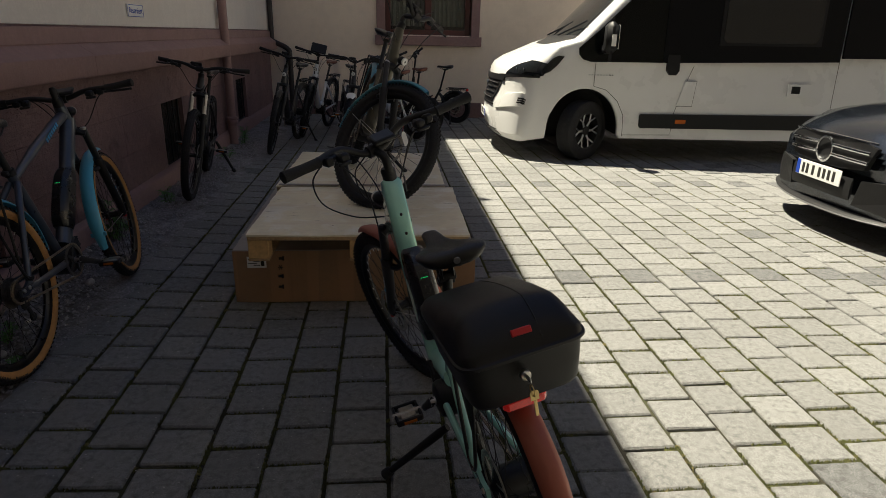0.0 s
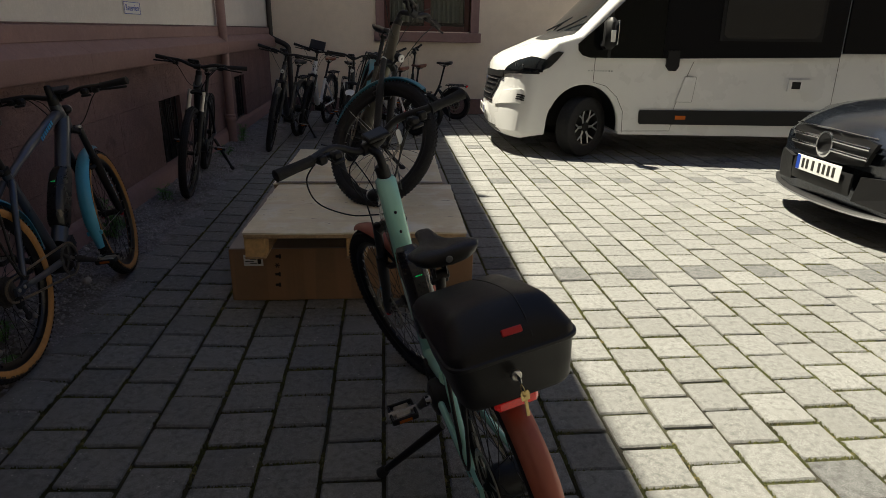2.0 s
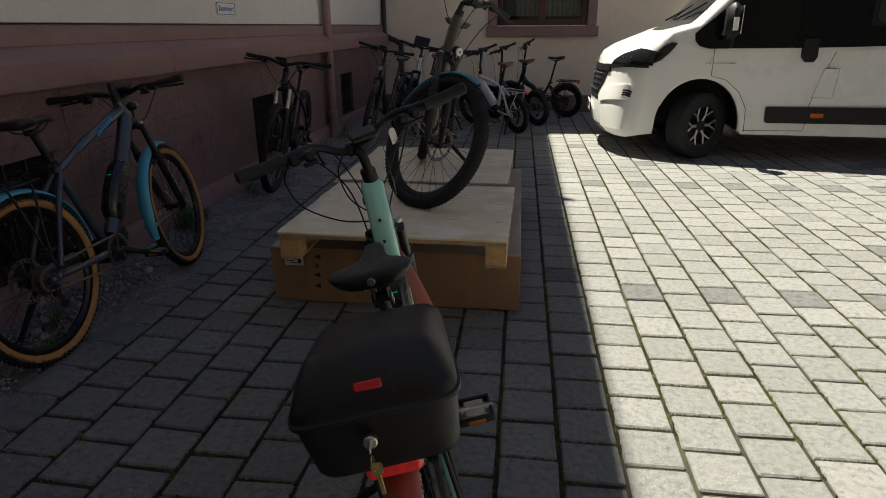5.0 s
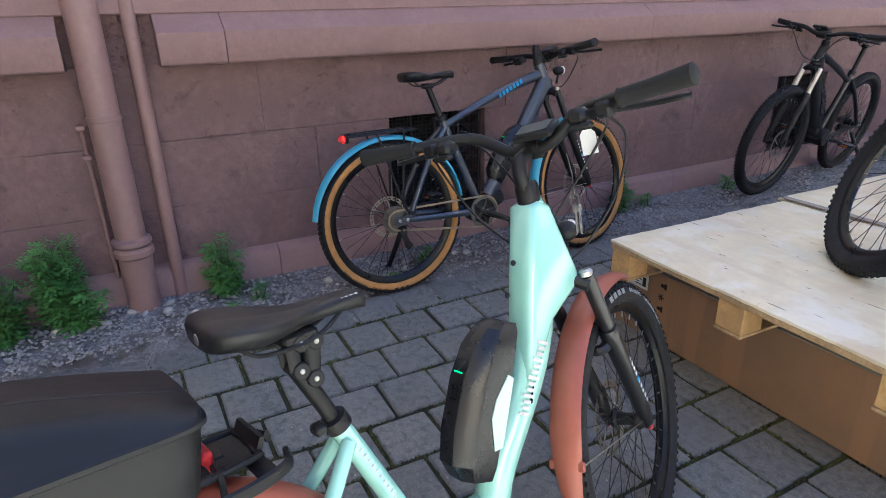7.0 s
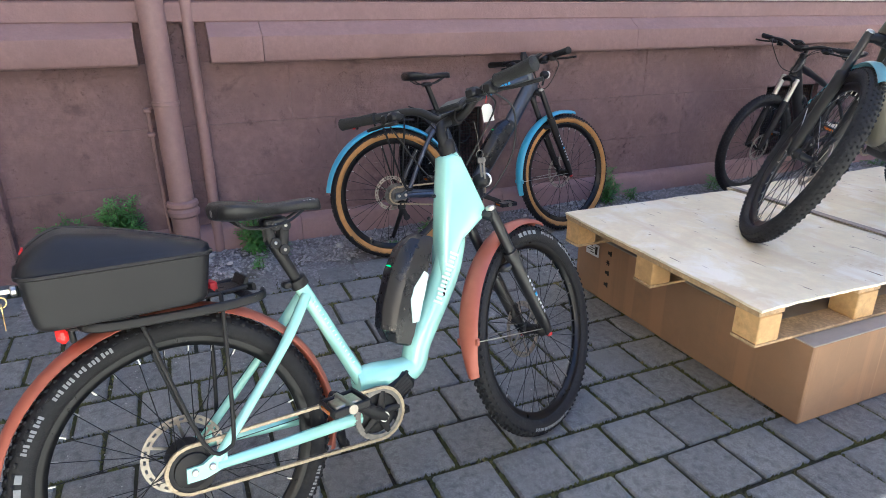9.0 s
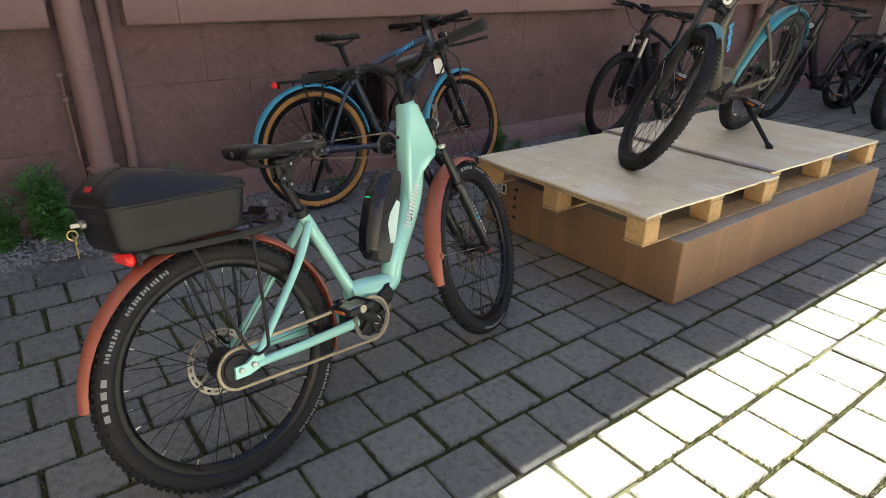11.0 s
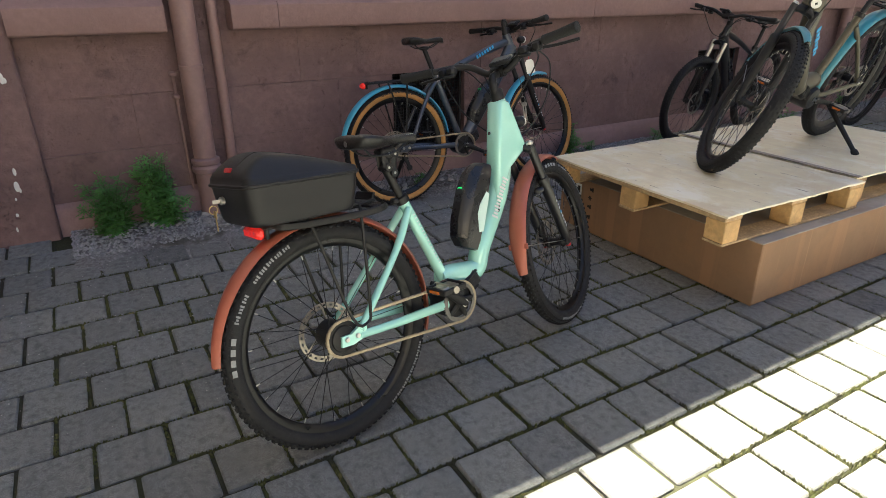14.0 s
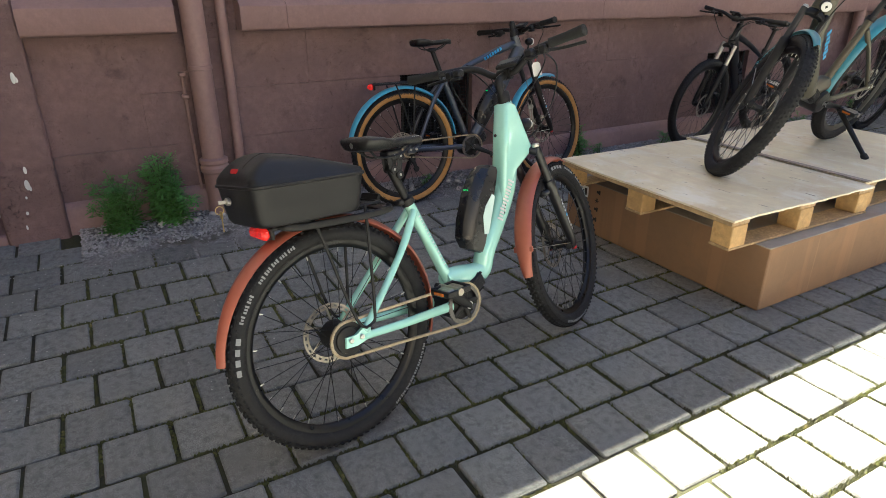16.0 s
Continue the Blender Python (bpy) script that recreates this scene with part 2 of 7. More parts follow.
AMBER = shader("amber_reflector", (0.5, 0.13, 0.015), 0.2, grain=0.05, scale=30, bump=0, coat=0.5)
GREEN_LED = shader("green_led", (0.03, 0.7, 0.12), 0.3, grain=0, scale=30, bump=0, emit=0.25)
SCREEN = shader("grey_screen", (0.03, 0.036, 0.045), 0.35, grain=0.05, scale=10, bump=0, spec=0.25)
LENS = shader("clear_lens", (0.75, 0.75, 0.72), 0.08, grain=0.03, scale=30, bump=0, coat=0.6)
VAN_WHITE = shader("van_white_paint", (0.78, 0.78, 0.77), 0.28, grain=0.02, scale=3, bump=0.01, coat=0.6)
CAR_GREY = shader("anthracite_car_paint", (0.020, 0.025, 0.036), 0.2, metal=0.6, grain=0.04, scale=3, bump=0.01, coat=0.9)
TRIM_BLACK = shader("black_trim_plastic", (0.011, 0.011, 0.012), 0.5, grain=0.1, scale=40, bump=0.08, spec=0.3)
WHEEL_STEEL = shader("dark_wheel_metal", (0.03, 0.03, 0.032), 0.45, metal=0.5, grain=0.1, scale=40, bump=0.05)
DISC_STEEL = shader("disc_steel", (0.40, 0.37, 0.32), 0.38, metal=1.0, grain=0.15, scale=90, bump=0.05)
BAND_BLACK = shader("matt_black_band", (0.006, 0.006, 0.007), 0.55, grain=0.05, scale=10, bump=0, spec=0.12)
STREAKED_GLASS = shader("black_door_glass", (0.004, 0.005, 0.005), 0.12, grain=0.05, scale=5, bump=0, spec=0.18)
CHROME = shader("chrome", (0.75, 0.76, 0.78), 0.12, metal=1.0, grain=0.03, scale=20, bump=0)
ALLOY = shader("silver_alloy", (0.5, 0.51, 0.52), 0.3, metal=0.9, grain=0.05, scale=20, bump=0.02)
PLATE_BLUE = shader("plate_blue", (0.01, 0.05, 0.4), 0.4, grain=0.03, scale=20, bump=0)
LEAF = shader("weed_leaf", (0.12, 0.30, 0.065), 0.6, grain=0.3, scale=30, bump=0.1, vary=0.2)
GRASS = shader("grass_blade", (0.10, 0.18, 0.04), 0.6, grain=0.3, scale=30, bump=0)
STEM = shader("weed_stem", (0.09, 0.13, 0.05), 0.7, grain=0.2, scale=40, bump=0)


# ---- mesh tools ----
def finish(name, bm, material, sharp=38):
    me = bpy.data.meshes.new(name)
    bmesh.ops.recalc_face_normals(bm, faces=bm.faces)
    bm.to_mesh(me)
    bm.free()
    me.materials.append(material)
    me.polygons.foreach_set("use_smooth", [True] * len(me.polygons))
    me.set_sharp_from_angle(angle=radians(sharp))
    return me


def part(name, bm, material, parent=None, label="", m=None, sharp=38):
    """Links a bmesh as one mesh object, under a thing or under a part."""
    ob = new(name, finish(name, bm, material, sharp))
    if parent:
        ob.parent = parent
    if m is not None:
        ob.matrix_basis = m
    return tagged(ob, label)


def thing(name, label, category, m=None, group="", kind=""):
    ob = new(name)
    ob.empty_display_size = 0.1
    if m is not None:
        ob.matrix_basis = m
    return tagged(ob, label, category, group, kind)


def tilt(points, m):
    return [m @ Vector(p) for p in points]


def block(bm, centre, size, bevel=0.004, m=None):
    """A box with chamfered edges."""
    hx, hy, hz = (s / 2 for s in size)
    b = min(bevel, hx * 0.9, hy * 0.9, hz * 0.9)
    v = {}
    for sx in (-1, 1):
        for sy in (-1, 1):
            for sz in (-1, 1):
                for k, d in enumerate(((0, b, b), (b, 0, b), (b, b, 0))):
                    p = Vector((centre[0] + sx * (hx - d[0]), centre[1] + sy * (hy - d[1]), centre[2] + sz * (hz - d[2])))
                    v[sx, sy, sz, k] = bm.verts.new(m @ p if m else p)
    for s in (-1, 1):
        bm.faces.new([v[s, a, c, 0] for a, c in ((-1, -1), (1, -1), (1, 1), (-1, 1))])
        bm.faces.new([v[a, s, c, 1] for a, c in ((-1, -1), (1, -1), (1, 1), (-1, 1))])
        bm.faces.new([v[a, c, s, 2] for a, c in ((-1, -1), (1, -1), (1, 1), (-1, 1))])
        for q in (-1, 1):
            bm.faces.new([v[-1, s, q, 1], v[1, s, q, 1], v[1, s, q, 2], v[-1, s, q, 2]])
            bm.faces.new([v[s, -1, q, 0], v[s, 1, q, 0], v[s, 1, q, 2], v[s, -1, q, 2]])
            bm.faces.new([v[s, q, -1, 0], v[s, q, 1, 0], v[s, q, 1, 1], v[s, q, -1, 1]])
            for w in (-1, 1):
                bm.faces.new([v[s, q, w, k] for k in range(3)])
    return bm


def sweep(bm, points, radius, seg=10, ref=(0, 1, 0), closed=False, caps=True):
    """A tube along points. radius: one number, one for each point, or pairs (across along ref, across at right angles)."""
    pts = [Vector(p) for p in points]
    count = len(pts)
    rads = list(radius) if isinstance(radius, (list, tuple)) and len(radius) == count and not (count == 2 and isinstance(radius, tuple)) else [radius] * count
    rings = []
    for i, p in enumerate(pts):
        a = pts[i - 1] if i or closed else p
        c = pts[(i + 1) % count] if i < count - 1 or closed else p
        t = (c - a).normalized()
        side = Vector(ref) - Vector(ref).dot(t) * t
        if side.length < 1e-3:
            side = Vector((1, 0, 0.01)) - Vector((1, 0, 0.01)).dot(t) * t
        side.normalize()
        up = t.cross(side)
        ra, rb = rads[i] if isinstance(rads[i], (list, tuple)) else (rads[i], rads[i])
        rings.append([bm.verts.new(p + side * (ra * math.cos(k * math.tau / seg)) + up * (rb * math.sin(k * math.tau / seg))) for k in range(seg)])
    for i in range(count if closed else count - 1):
        r, s = rings[i], rings[(i + 1) % count]
        for k in range(seg):
            bm.faces.new((r[k], r[(k + 1) % seg], s[(k + 1) % seg], s[k]))
    if caps and not closed:
        bm.faces.new(rings[0])
        bm.faces.new(rings[-1])
    return bm


def curve(points, steps=6):
    """A smooth line through points (Catmull-Rom)."""
    pts = [Vector(p) for p in points]
    pts = [2 * pts[0] - pts[1], *pts, 2 * pts[-1] - pts[-2]]
    out = []
    for a, b, c, d in zip(pts, pts[1:], pts[2:], pts[3:]):
        for k in range(steps):
            t = k / steps
            out.append(0.5 * ((2 * b) + (c - a) * t + (2 * a - 5 * b + 4 * c - d) * t * t + (3 * b - a - 3 * c + d) * t ** 3))
    return out + [pts[-2]]


def lathe(bm, profile, seg=32, centre=(0, 0, 0), axis="Y", closed=True, start=0.0, stop=math.tau, ends=True):
    """Turns a profile of (radius, along the axis) round the axis."""
    c = Vector(centre)
    full = abs(stop - start - math.tau) < 1e-6
    rings = []
    for k in range(seg if full else seg + 1):
        a = start + (stop - start) * k / seg
        ring = []
        for r, h in profile:
            if axis == "Y":
                p = (r * math.cos(a), h, r * math.sin(a))
            elif axis == "Z":
                p = (r * math.cos(a), r * math.sin(a), h)
            else:
                p = (h, r * math.cos(a), r * math.sin(a))
            ring.append(bm.verts.new(c + Vector(p)))
        rings.append(ring)
    n = len(profile)
    for k in range(len(rings) if full else len(rings) - 1):
        r, s = rings[k], rings[(k + 1) % len(rings)]
        for j in range(n if closed else n - 1):
            bm.faces.new((r[j], r[(j + 1) % n], s[(j + 1) % n], s[j]))
    if not full and closed:
        bm.faces.new(rings[0])
        bm.faces.new(rings[-1])
    if not closed and full and ends:
        for j in (0, n - 1):
            if profile[j][0] > 1e-4:
                bm.faces.new([r[j] for r in rings])
    return bm


def disc(bm, centre, radius, thick, seg=20, axis="Y", bevel=0.002):
    h = thick / 2
    b = min(bevel, h, radius / 2)
    return lathe(bm, [(radius - b, -h), (radius, -h + b), (radius, h - b), (radius - b, h)], seg, centre, axis, closed=False)


def ball(bm, centre, size, seg=12, rings=8, m=None):
    grid = []
    for i in range(rings + 1):
        a = math.pi * i / rings
        row = []
        for k in range(seg):
            b = math.tau * k / seg
            p = Vector((centre[0] + size[0] * math.sin(a) * math.cos(b), centre[1] + size[1] * math.sin(a) * math.sin(b), centre[2] + size[2] * math.cos(a)))
            row.append(bm.verts.new(m @ p if m else p))
        grid.append(row)
    for i in range(rings):
        for k in range(seg):
            bm.faces.new((grid[i][k], grid[i][(k + 1) % seg], grid[i + 1][(k + 1) % seg], grid[i + 1][k]))
    bmesh.ops.remove_doubles(bm, verts=grid[0] + grid[-1], dist=1e-6)
    return bm


def slab(bm, outline, low, high, axis="Y"):
    """A flat plate of an outline of (x, z) pairs (axis Y) or (x, y) pairs (axis Z) between two planes."""
    put = (lambda a, b, h: (a, h, b)) if axis == "Y" else (lambda a, b, h: (a, b, h)) if axis == "Z" else (lambda a, b, h: (h, a, b))
    lo = [bm.verts.new(put(a, b, low)) for a, b in outline]
    hi = [bm.verts.new(put(a, b, high)) for a, b in outline]
    n = len(outline)
    for k in range(n):
        bm.faces.new((lo[k], lo[(k + 1) % n], hi[(k + 1) % n], hi[k]))
    bm.faces.new(lo)
    bm.faces.new(hi[::-1])
    return bm


def skin(bm, rows, wrap=False, caps=False):
    """A surface over rows of points."""
    grid = [[bm.verts.new(p) for p in row] for row in rows]
    for r, s in zip(grid, grid[1:]):
        n = len(r)
        for k in range(n if wrap else n - 1):
            bm.faces.new((r[k], r[(k + 1) % n], s[(k + 1) % n], s[k]))
    if caps:
        bm.faces.new(grid[0])
        bm.faces.new(grid[-1])
    return bm


def B():
    return bmesh.new()


def island_paver():
    m = PAVER.copy()
    m.name = "concrete_paver_field"
    n, link = m.node_tree.nodes, m.node_tree.links.new
    info = next(q for q in n if q.bl_idname == "ShaderNodeObjectInfo")
    geo = n.new("ShaderNodeNewGeometry")
    for l in list(info.outputs["Random"].links):
        link(geo.outputs["Random Per Island"], l.to_socket)
    return m


PAVER_FIELD = island_paver()

# ---- ground ----
WALL_X, FAR_Y = -1.66, 11.4


def ground_z(x):
    """The yard rises gently towards the old wall."""
    return max(0.0, min(1.36, -0.3 - x)) * 0.045


rng = random.Random(7)
bm = B()
xs = [-30, -8, WALL_X - 0.3, WALL_X, -1.28, -0.9, -0.6, -0.3, 0, 0.6, 1.2, 2, 4, 8, 16, 40]
ys = [-30, -12, -6, -3, -1, 0, 1, 2, 3, 4, 5, 6, 7, 8, 9, 10, FAR_Y, 14, 40]
skin(bm, [[(x, y, ground_z(x) - 0.012) for x in xs] for y in ys])
ground = part("ground", bm, JOINT)
tagged(ground, "dark mossy soil showing in the joints of the yard", "ground", kind="structure")

GRAVEL_Y0, GRAVEL_Y1, GRAVEL_X = 0.95, FAR_Y - 0.05, -1.27
bm = B()
rows = []
for k in range(60):
    y = GRAVEL_Y0 + (GRAVEL_Y1 - GRAVEL_Y0) * k / 59
    edge = GRAVEL_X + 0.03 * math.sin(y * 9.1) + 0.025 * math.sin(y * 23.0)
    rows.append([(x, y, ground_z(x) + 0.010 + 0.008 * noise.noise((x * 9, y * 9, 0))) for x in (WALL_X + 0.0, -1.6, -1.5, -1.4, edge)] + [(edge + 0.05, y, ground_z(edge + 0.05) + 0.002), (edge + 0.24, y, ground_z(edge + 0.24) - 0.008)])
skin(bm, rows)
gravel_bed = part("gravel_strip", bm, GRAVEL_BED)
tagged(gravel_bed, "strip of fine grey gravel along the foot of the wall", "gravel", kind="stuff")

bm = B()
for k in range(5200):
    y = GRAVEL_Y0 + rng.random() ** 1.35 * (9.0 - GRAVEL_Y0)
    x = rng.uniform(WALL_X + 0.05, GRAVEL_X + 0.06 * rng.random() ** 3 + 0.03)
    s = rng.uniform(0.006, 0.013) * (1.5 if rng.random() < 0.08 else 1)
    c = Vector((x, y, ground_z(x) + 0.012 + s * 0.3))
    turn = Matrix.Rotation(rng.uniform(0, 6.3), 4, "Z") @ Matrix.Rotation(rng.uniform(-0.6, 0.6), 4, "X")
    pts = [(1, 0, 0), (-1, 0.1, 0), (0.1, 0.8, 0), (0, -0.8, 0.1), (0.1, 0, 0.7), (0, 0.1, -0.6)]
    v = [bm.verts.new(c + s * (turn @ Vector([q * rng.uniform(0.7, 1.2) for q in p]))) for p in pts]
    for a, b, d in ((0, 2, 4), (2, 1, 4), (1, 3, 4), (3, 0, 4), (2, 0, 5), (1, 2, 5), (3, 1, 5), (0, 3, 5)):
        bm.faces.new((v[a], v[b], v[d]))
me = finish("gravel_stones", bm, GRAVEL, 20)
stones = new("gravel_stones", me)
stones.parent = gravel_bed
tagged(stones, "loose grey chippings", kind="stuff")

for k in range(26):
    y = rng.uniform(1.0, 4.2) if k > 8 else rng.uniform(1.2, 2.2)
    x = rng.uniform(WALL_X + 0.08, GRAVEL_X - 0.04)
    s = rng.uniform(0.014, 0.032)
    bm = B()
    ball(bm, (0, 0, 0), (s, s * rng.uniform(0.65, 0.9), s * rng.uniform(0.45, 0.7)), 9, 6)
    for v in bm.verts:
        v.co *= 1 + 0.25 * noise.noise(v.co * 40 + Vector((k, 0, 0)))
    ob = part("pebble", bm, PEBBLE, None, "", pose(x, y, ground_z(x) + 0.012 + s * 0.3, rng.uniform(-20, 20), rng.uniform(-20, 20), rng.uniform(0, 360)), 60)
    tagged(ob, "pale rounded pebble lying on the gravel", "pebble", "pebbles on the gravel")

# ---- old sandstone wall ----
OPENINGS = [(2.94, 3.50, 0.16, 0.785), (5.95, 6.52, 0.2, 0.77), (8.75, 9.32, 0.22, 0.78)]   # cellar windows: y0, y1, z0, z1
DOOR = (-0.55, 0.62)
wall = thing("wall_west", "old wall with a brown-red painted sandstone plinth under pale plaster", "wall", kind="structure")
FACE = WALL_X


def wall_box(bm, y0, y1, z0, z1, x0=FACE - 0.4, x1=FACE, bevel=0.004):
    block(bm, ((x0 + x1) / 2, (y0 + y1) / 2, (z0 + z1) / 2), (x1 - x0, y1 - y0, z1 - z0), bevel)


bm = B()
core = FACE - 0.012
ycuts = [-9.0] + [v for o in OPENINGS for v in o[:2]] + [FAR_Y + 0.4]
wall_box(bm, -9.0, DOOR[0], -0.2, 1.38, x1=core)
wall_box(bm, DOOR[1], OPENINGS[0][0], -0.2, 1.38, x1=core)
for k, (y0, y1, z0, z1) in enumerate(OPENINGS):
    wall_box(bm, y0, y1, -0.2, z0, x1=core)
    wall_box(bm, y0, y1, z1, 1.38, x1=core)
    nxt = OPENINGS[k + 1][0] if k + 1 < len(OPENINGS) else FAR_Y + 0.4
    wall_box(bm, y1, nxt, -0.2, 1.38, x1=core)
part("wall_core", bm, SANDSTONE, wall)

# dressed blocks in courses, each with its own edges
for z0, z1, first, step in ((0.215, 0.475, 0.905, 1.12), (0.475, 0.765, 1.38, 1.28), (0.765, 1.085, 1.0, 1.2)):
    y = first
    while y < FAR_Y:
        y2 = min(y + step * rng.uniform(0.85, 1.15), FAR_Y)
        a, c = y, y2
        spans = [(a, c)]
        for o in OPENINGS:
            if o[3] > z0 + 0.03 and o[2] < z1 - 0.03:
                spans = [s for p, q in spans for s in ((p, min(q, o[0])), (max(p, o[1]), q)) if s[1] - s[0] > 0.03]
        for p, q in spans:
            bm = B()
            wall_box(bm, p + 0.0006, q - 0.0006, z0 + 0.0006, z1 - 0.0006, x0=core - 0.02, x1=FACE + rng.uniform(-0.001, 0.0015), bevel=0.0016)
            part("stone_block", bm, SANDSTONE, wall)
        y = y2
# base course with a sloped top
y = 0.905
while y < FAR_Y:
    y2 = min(y + rng.uniform(1.3, 1.7), FAR_Y)
    bm = B()
    slab(bm, [(FACE - 0.02, -0.1), (FACE + 0.045, -0.1), (FACE + 0.045, 0.185), (FACE + 0.035, 0.20), (FACE + 0.001, 0.222), (FACE - 0.02, 0.222)], y + 0.0015, y2 - 0.0015)
    part("base_course_stone", bm, TRIM, wall)
    y = y2


def moulding(y0, y1):
    """The projecting string course: a fascia with a sloped top and a set-back band above."""
    bm = B()
    slab(bm, [(FACE - 0.1, 1.078), (-1.555, 1.078), (-1.538, 1.084), (-1.532, 1.092), (-1.532, 1.205), (-1.542, 1.216), (-1.61, 1.262), (-1.62, 1.275), (FACE - 0.1, 1.275)], y0, y1)
    return bm


for y0, y1 in ((0.905, 1.60), (1.932, 2.187), (2.19, 4.55), (4.553, 6.9), (6.903, FAR_Y)):
    part("ledge_stone", moulding(y0, y1), TRIM, wall, "projecting painted stone ledge")
bm = B()
wall_box(bm, DOOR[1] + 0.2, FAR_Y, 1.275, 1.37, x0=FACE - 0.1, x1=-1.615, bevel=0.006)
part("plinth_cap", bm, TRIM, wall)
bm = B()
wall_box(bm, DOOR[1] - 1.17, FAR_Y + 0.4, 1.382, EAVES, x0=FACE - 0.4, x1=FACE + 0.006, bevel=0.003)
wall_box(bm, -9.0, DOOR[0], 1.16, EAVES, x0=FACE - 0.4, x1=FACE + 0.006, bevel=0.003)
part("plaster_wall", bm, PLASTER_PALE, wall, "pale plaster above the plinth")
# door jamb and doorway beside the plinth
bm = B()
wall_box(bm, DOOR[1], 0.905, -0.05, 1.37, x0=FACE - 0.02, x1=-1.585, bevel=0.012)
part("door_jamb", bm, SANDSTONE, wall, "painted stone jamb with chipped paint")
bm = B()
wall_box(bm, DOOR[0], DOOR[1], -0.05, 0.11, x0=FACE - 0.3, x1=-1.60, bevel=0.01)
part("door_step", bm, TRIM, wall)
bm = B()
for y, z, wide, tall in ((0.832, 0.895, 0.010, 0.028), (0.843, 0.885, 0.008, 0.014), (0.778, 0.442, 0.008, 0.020), (0.770, 0.365, 0.012, 0.028), (0.780, 0.345, 0.006, 0.014), (0.752, 0.30, 0.005, 0.008), (0.738, 0.217, 0.007, 0.010), (0.72, 0.14, 0.005, 0.014)):
    ball(bm, (-1.585, y, z), (0.0025, wide, tall), 9, 6)
part("paint_chip", bm, PAPER, wall, "pale spots of chipped paint")
door = thing("door_1", "dark wooden door set back in a stone doorway", "door", kind="structure")
bm = B()
wall_box(bm, DOOR[0], DOOR[1], 0.11, 1.372, x0=FACE - 0.35, x1=FACE - 0.28, bevel=0.004)
part("door_leaf", bm, WINDOW_WOOD, door)
bm = B()
for z in (0.25, 0.7):
    wall_box(bm, DOOR[0] + 0.15, DOOR[1] - 0.15, z, z + 0.35, x0=FACE - 0.28, x1=FACE - 0.262, bevel=0.008)
part("door_panel", bm, WINDOW_WOOD, door)
bm = B()
wall_box(bm, DOOR[0] + 0.05, DOOR[1] - 0.04, 0.112, 0.19, x0=FACE - 0.27, x1=FACE - 0.262, bevel=0.002)
part("kick_plate", bm, ALLOY, door, "pale metal kick plate")

# cellar windows with iron grilles
for k, (y0, y1, z0, z1) in enumerate(OPENINGS):
    w = thing(f"window_{k + 1}", "small cellar window behind a black scrolled iron grille", "window", kind="structure")
    # black sheet painted as the cellar's shade behind the grille
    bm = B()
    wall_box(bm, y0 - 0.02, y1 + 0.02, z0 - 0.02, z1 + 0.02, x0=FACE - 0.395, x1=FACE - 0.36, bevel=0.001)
    part("back_panel", bm, UNLIT_ROOM, w)
    gx = FACE - 0.045
    bm = B()
    for a, c in (((y0 + 0.01, z0 + 0.01), (y0 + 0.01, z1 - 0.01)), ((y1 - 0.01, z0 + 0.01), (y1 - 0.01, z1 - 0.01)), ((y0 + 0.01, z0 + 0.01), (y1 - 0.01, z0 + 0.01)), ((y0 + 0.01, z1 - 0.01), (y1 - 0.01, z1 - 0.01))):
        sweep(bm, [(gx, *a), (gx, *c)], 0.009, 6, ref=(1, 0, 0))
    part("grille_frame", bm, IRON, w)
    bm = B()
    n = 26
    for j in range(1, n):
        y = y0 + (y1 - y0) * j / n
        sweep(bm, [(gx - 0.02, y, z0), (gx - 0.02, y, z1)], 0.0022, 4, ref=(1, 0, 0))
    for j in range(1, 29):
        z = z0 + (z1 - z0) * j / 29
        sweep(bm, [(gx - 0.02, y0, z), (gx - 0.02, y1, z)], 0.0022, 4, ref=(1, 0, 0))
    tagged(part("wire_mesh", bm, IRON, w), kind="stuff")
    for j in range(1, 4):
        y = y0 + (y1 - y0) * j / 4
        bm = B()
        sweep(bm, [(gx, y, z0), (gx, y, z1)], 0.006, 6, ref=(1, 0, 0))
        part("bar", bm, IRON, w)
    for j, (yc, zc, s) in enumerate(((0.25, 0.3, 1), (0.75, 0.3, -1), (0.25, 0.7, -1), (0.75, 0.7, 1))):
        pts = [(gx, y0 + (y1 - y0) * yc + s * (0.012 + 0.0055 * q) * math.cos(q * 0.55), z0 + (z1 - z0) * zc + (0.012 + 0.0055 * q) * math.sin(q * 0.55)) for q in range(20)]
        bm = B()
        sweep(bm, pts, 0.004, 5, ref=(1, 0, 0))
        part("scroll", bm, IRON, w)


def downpipe(y, r, label):
    p = thing("downpipe", label, "downpipe")
    p.matrix_basis = pose(-1.58, y, ground_z(-1.58))
    bm = B()
    lathe(bm, [(r, 0.30), (r, EAVES - 0.1)], 20, axis="Z", closed=False)
    part("upper_pipe", bm, PIPE, p)
    bm = B()
    lathe(bm, [(r * 1.06, 0.0), (r * 1.12, 0.02), (r * 1.05, 0.05), (r * 1.1, 0.22), (r * 1.12, 0.25), (r * 1.32, 0.262), (r * 1.34, 0.285), (r * 1.15, 0.30), (r * 1.32, 0.312), (r * 1.3, 0.33), (r * 1.02, 0.34)], 20, axis="Z", closed=False)
    part("standpipe", bm, PIPE, p, "cast foot of the pipe with a collar")
    for z in (0.84, 2.6, 4.6):
        bm = B()
        lathe(bm, [(r, z - 0.012), (r + 0.004, z - 0.008), (r + 0.004, z + 0.008), (r, z + 0.012)], 20, axis="Z", closed=False)
        part("clamp", bm, PIPE, p)
    return p


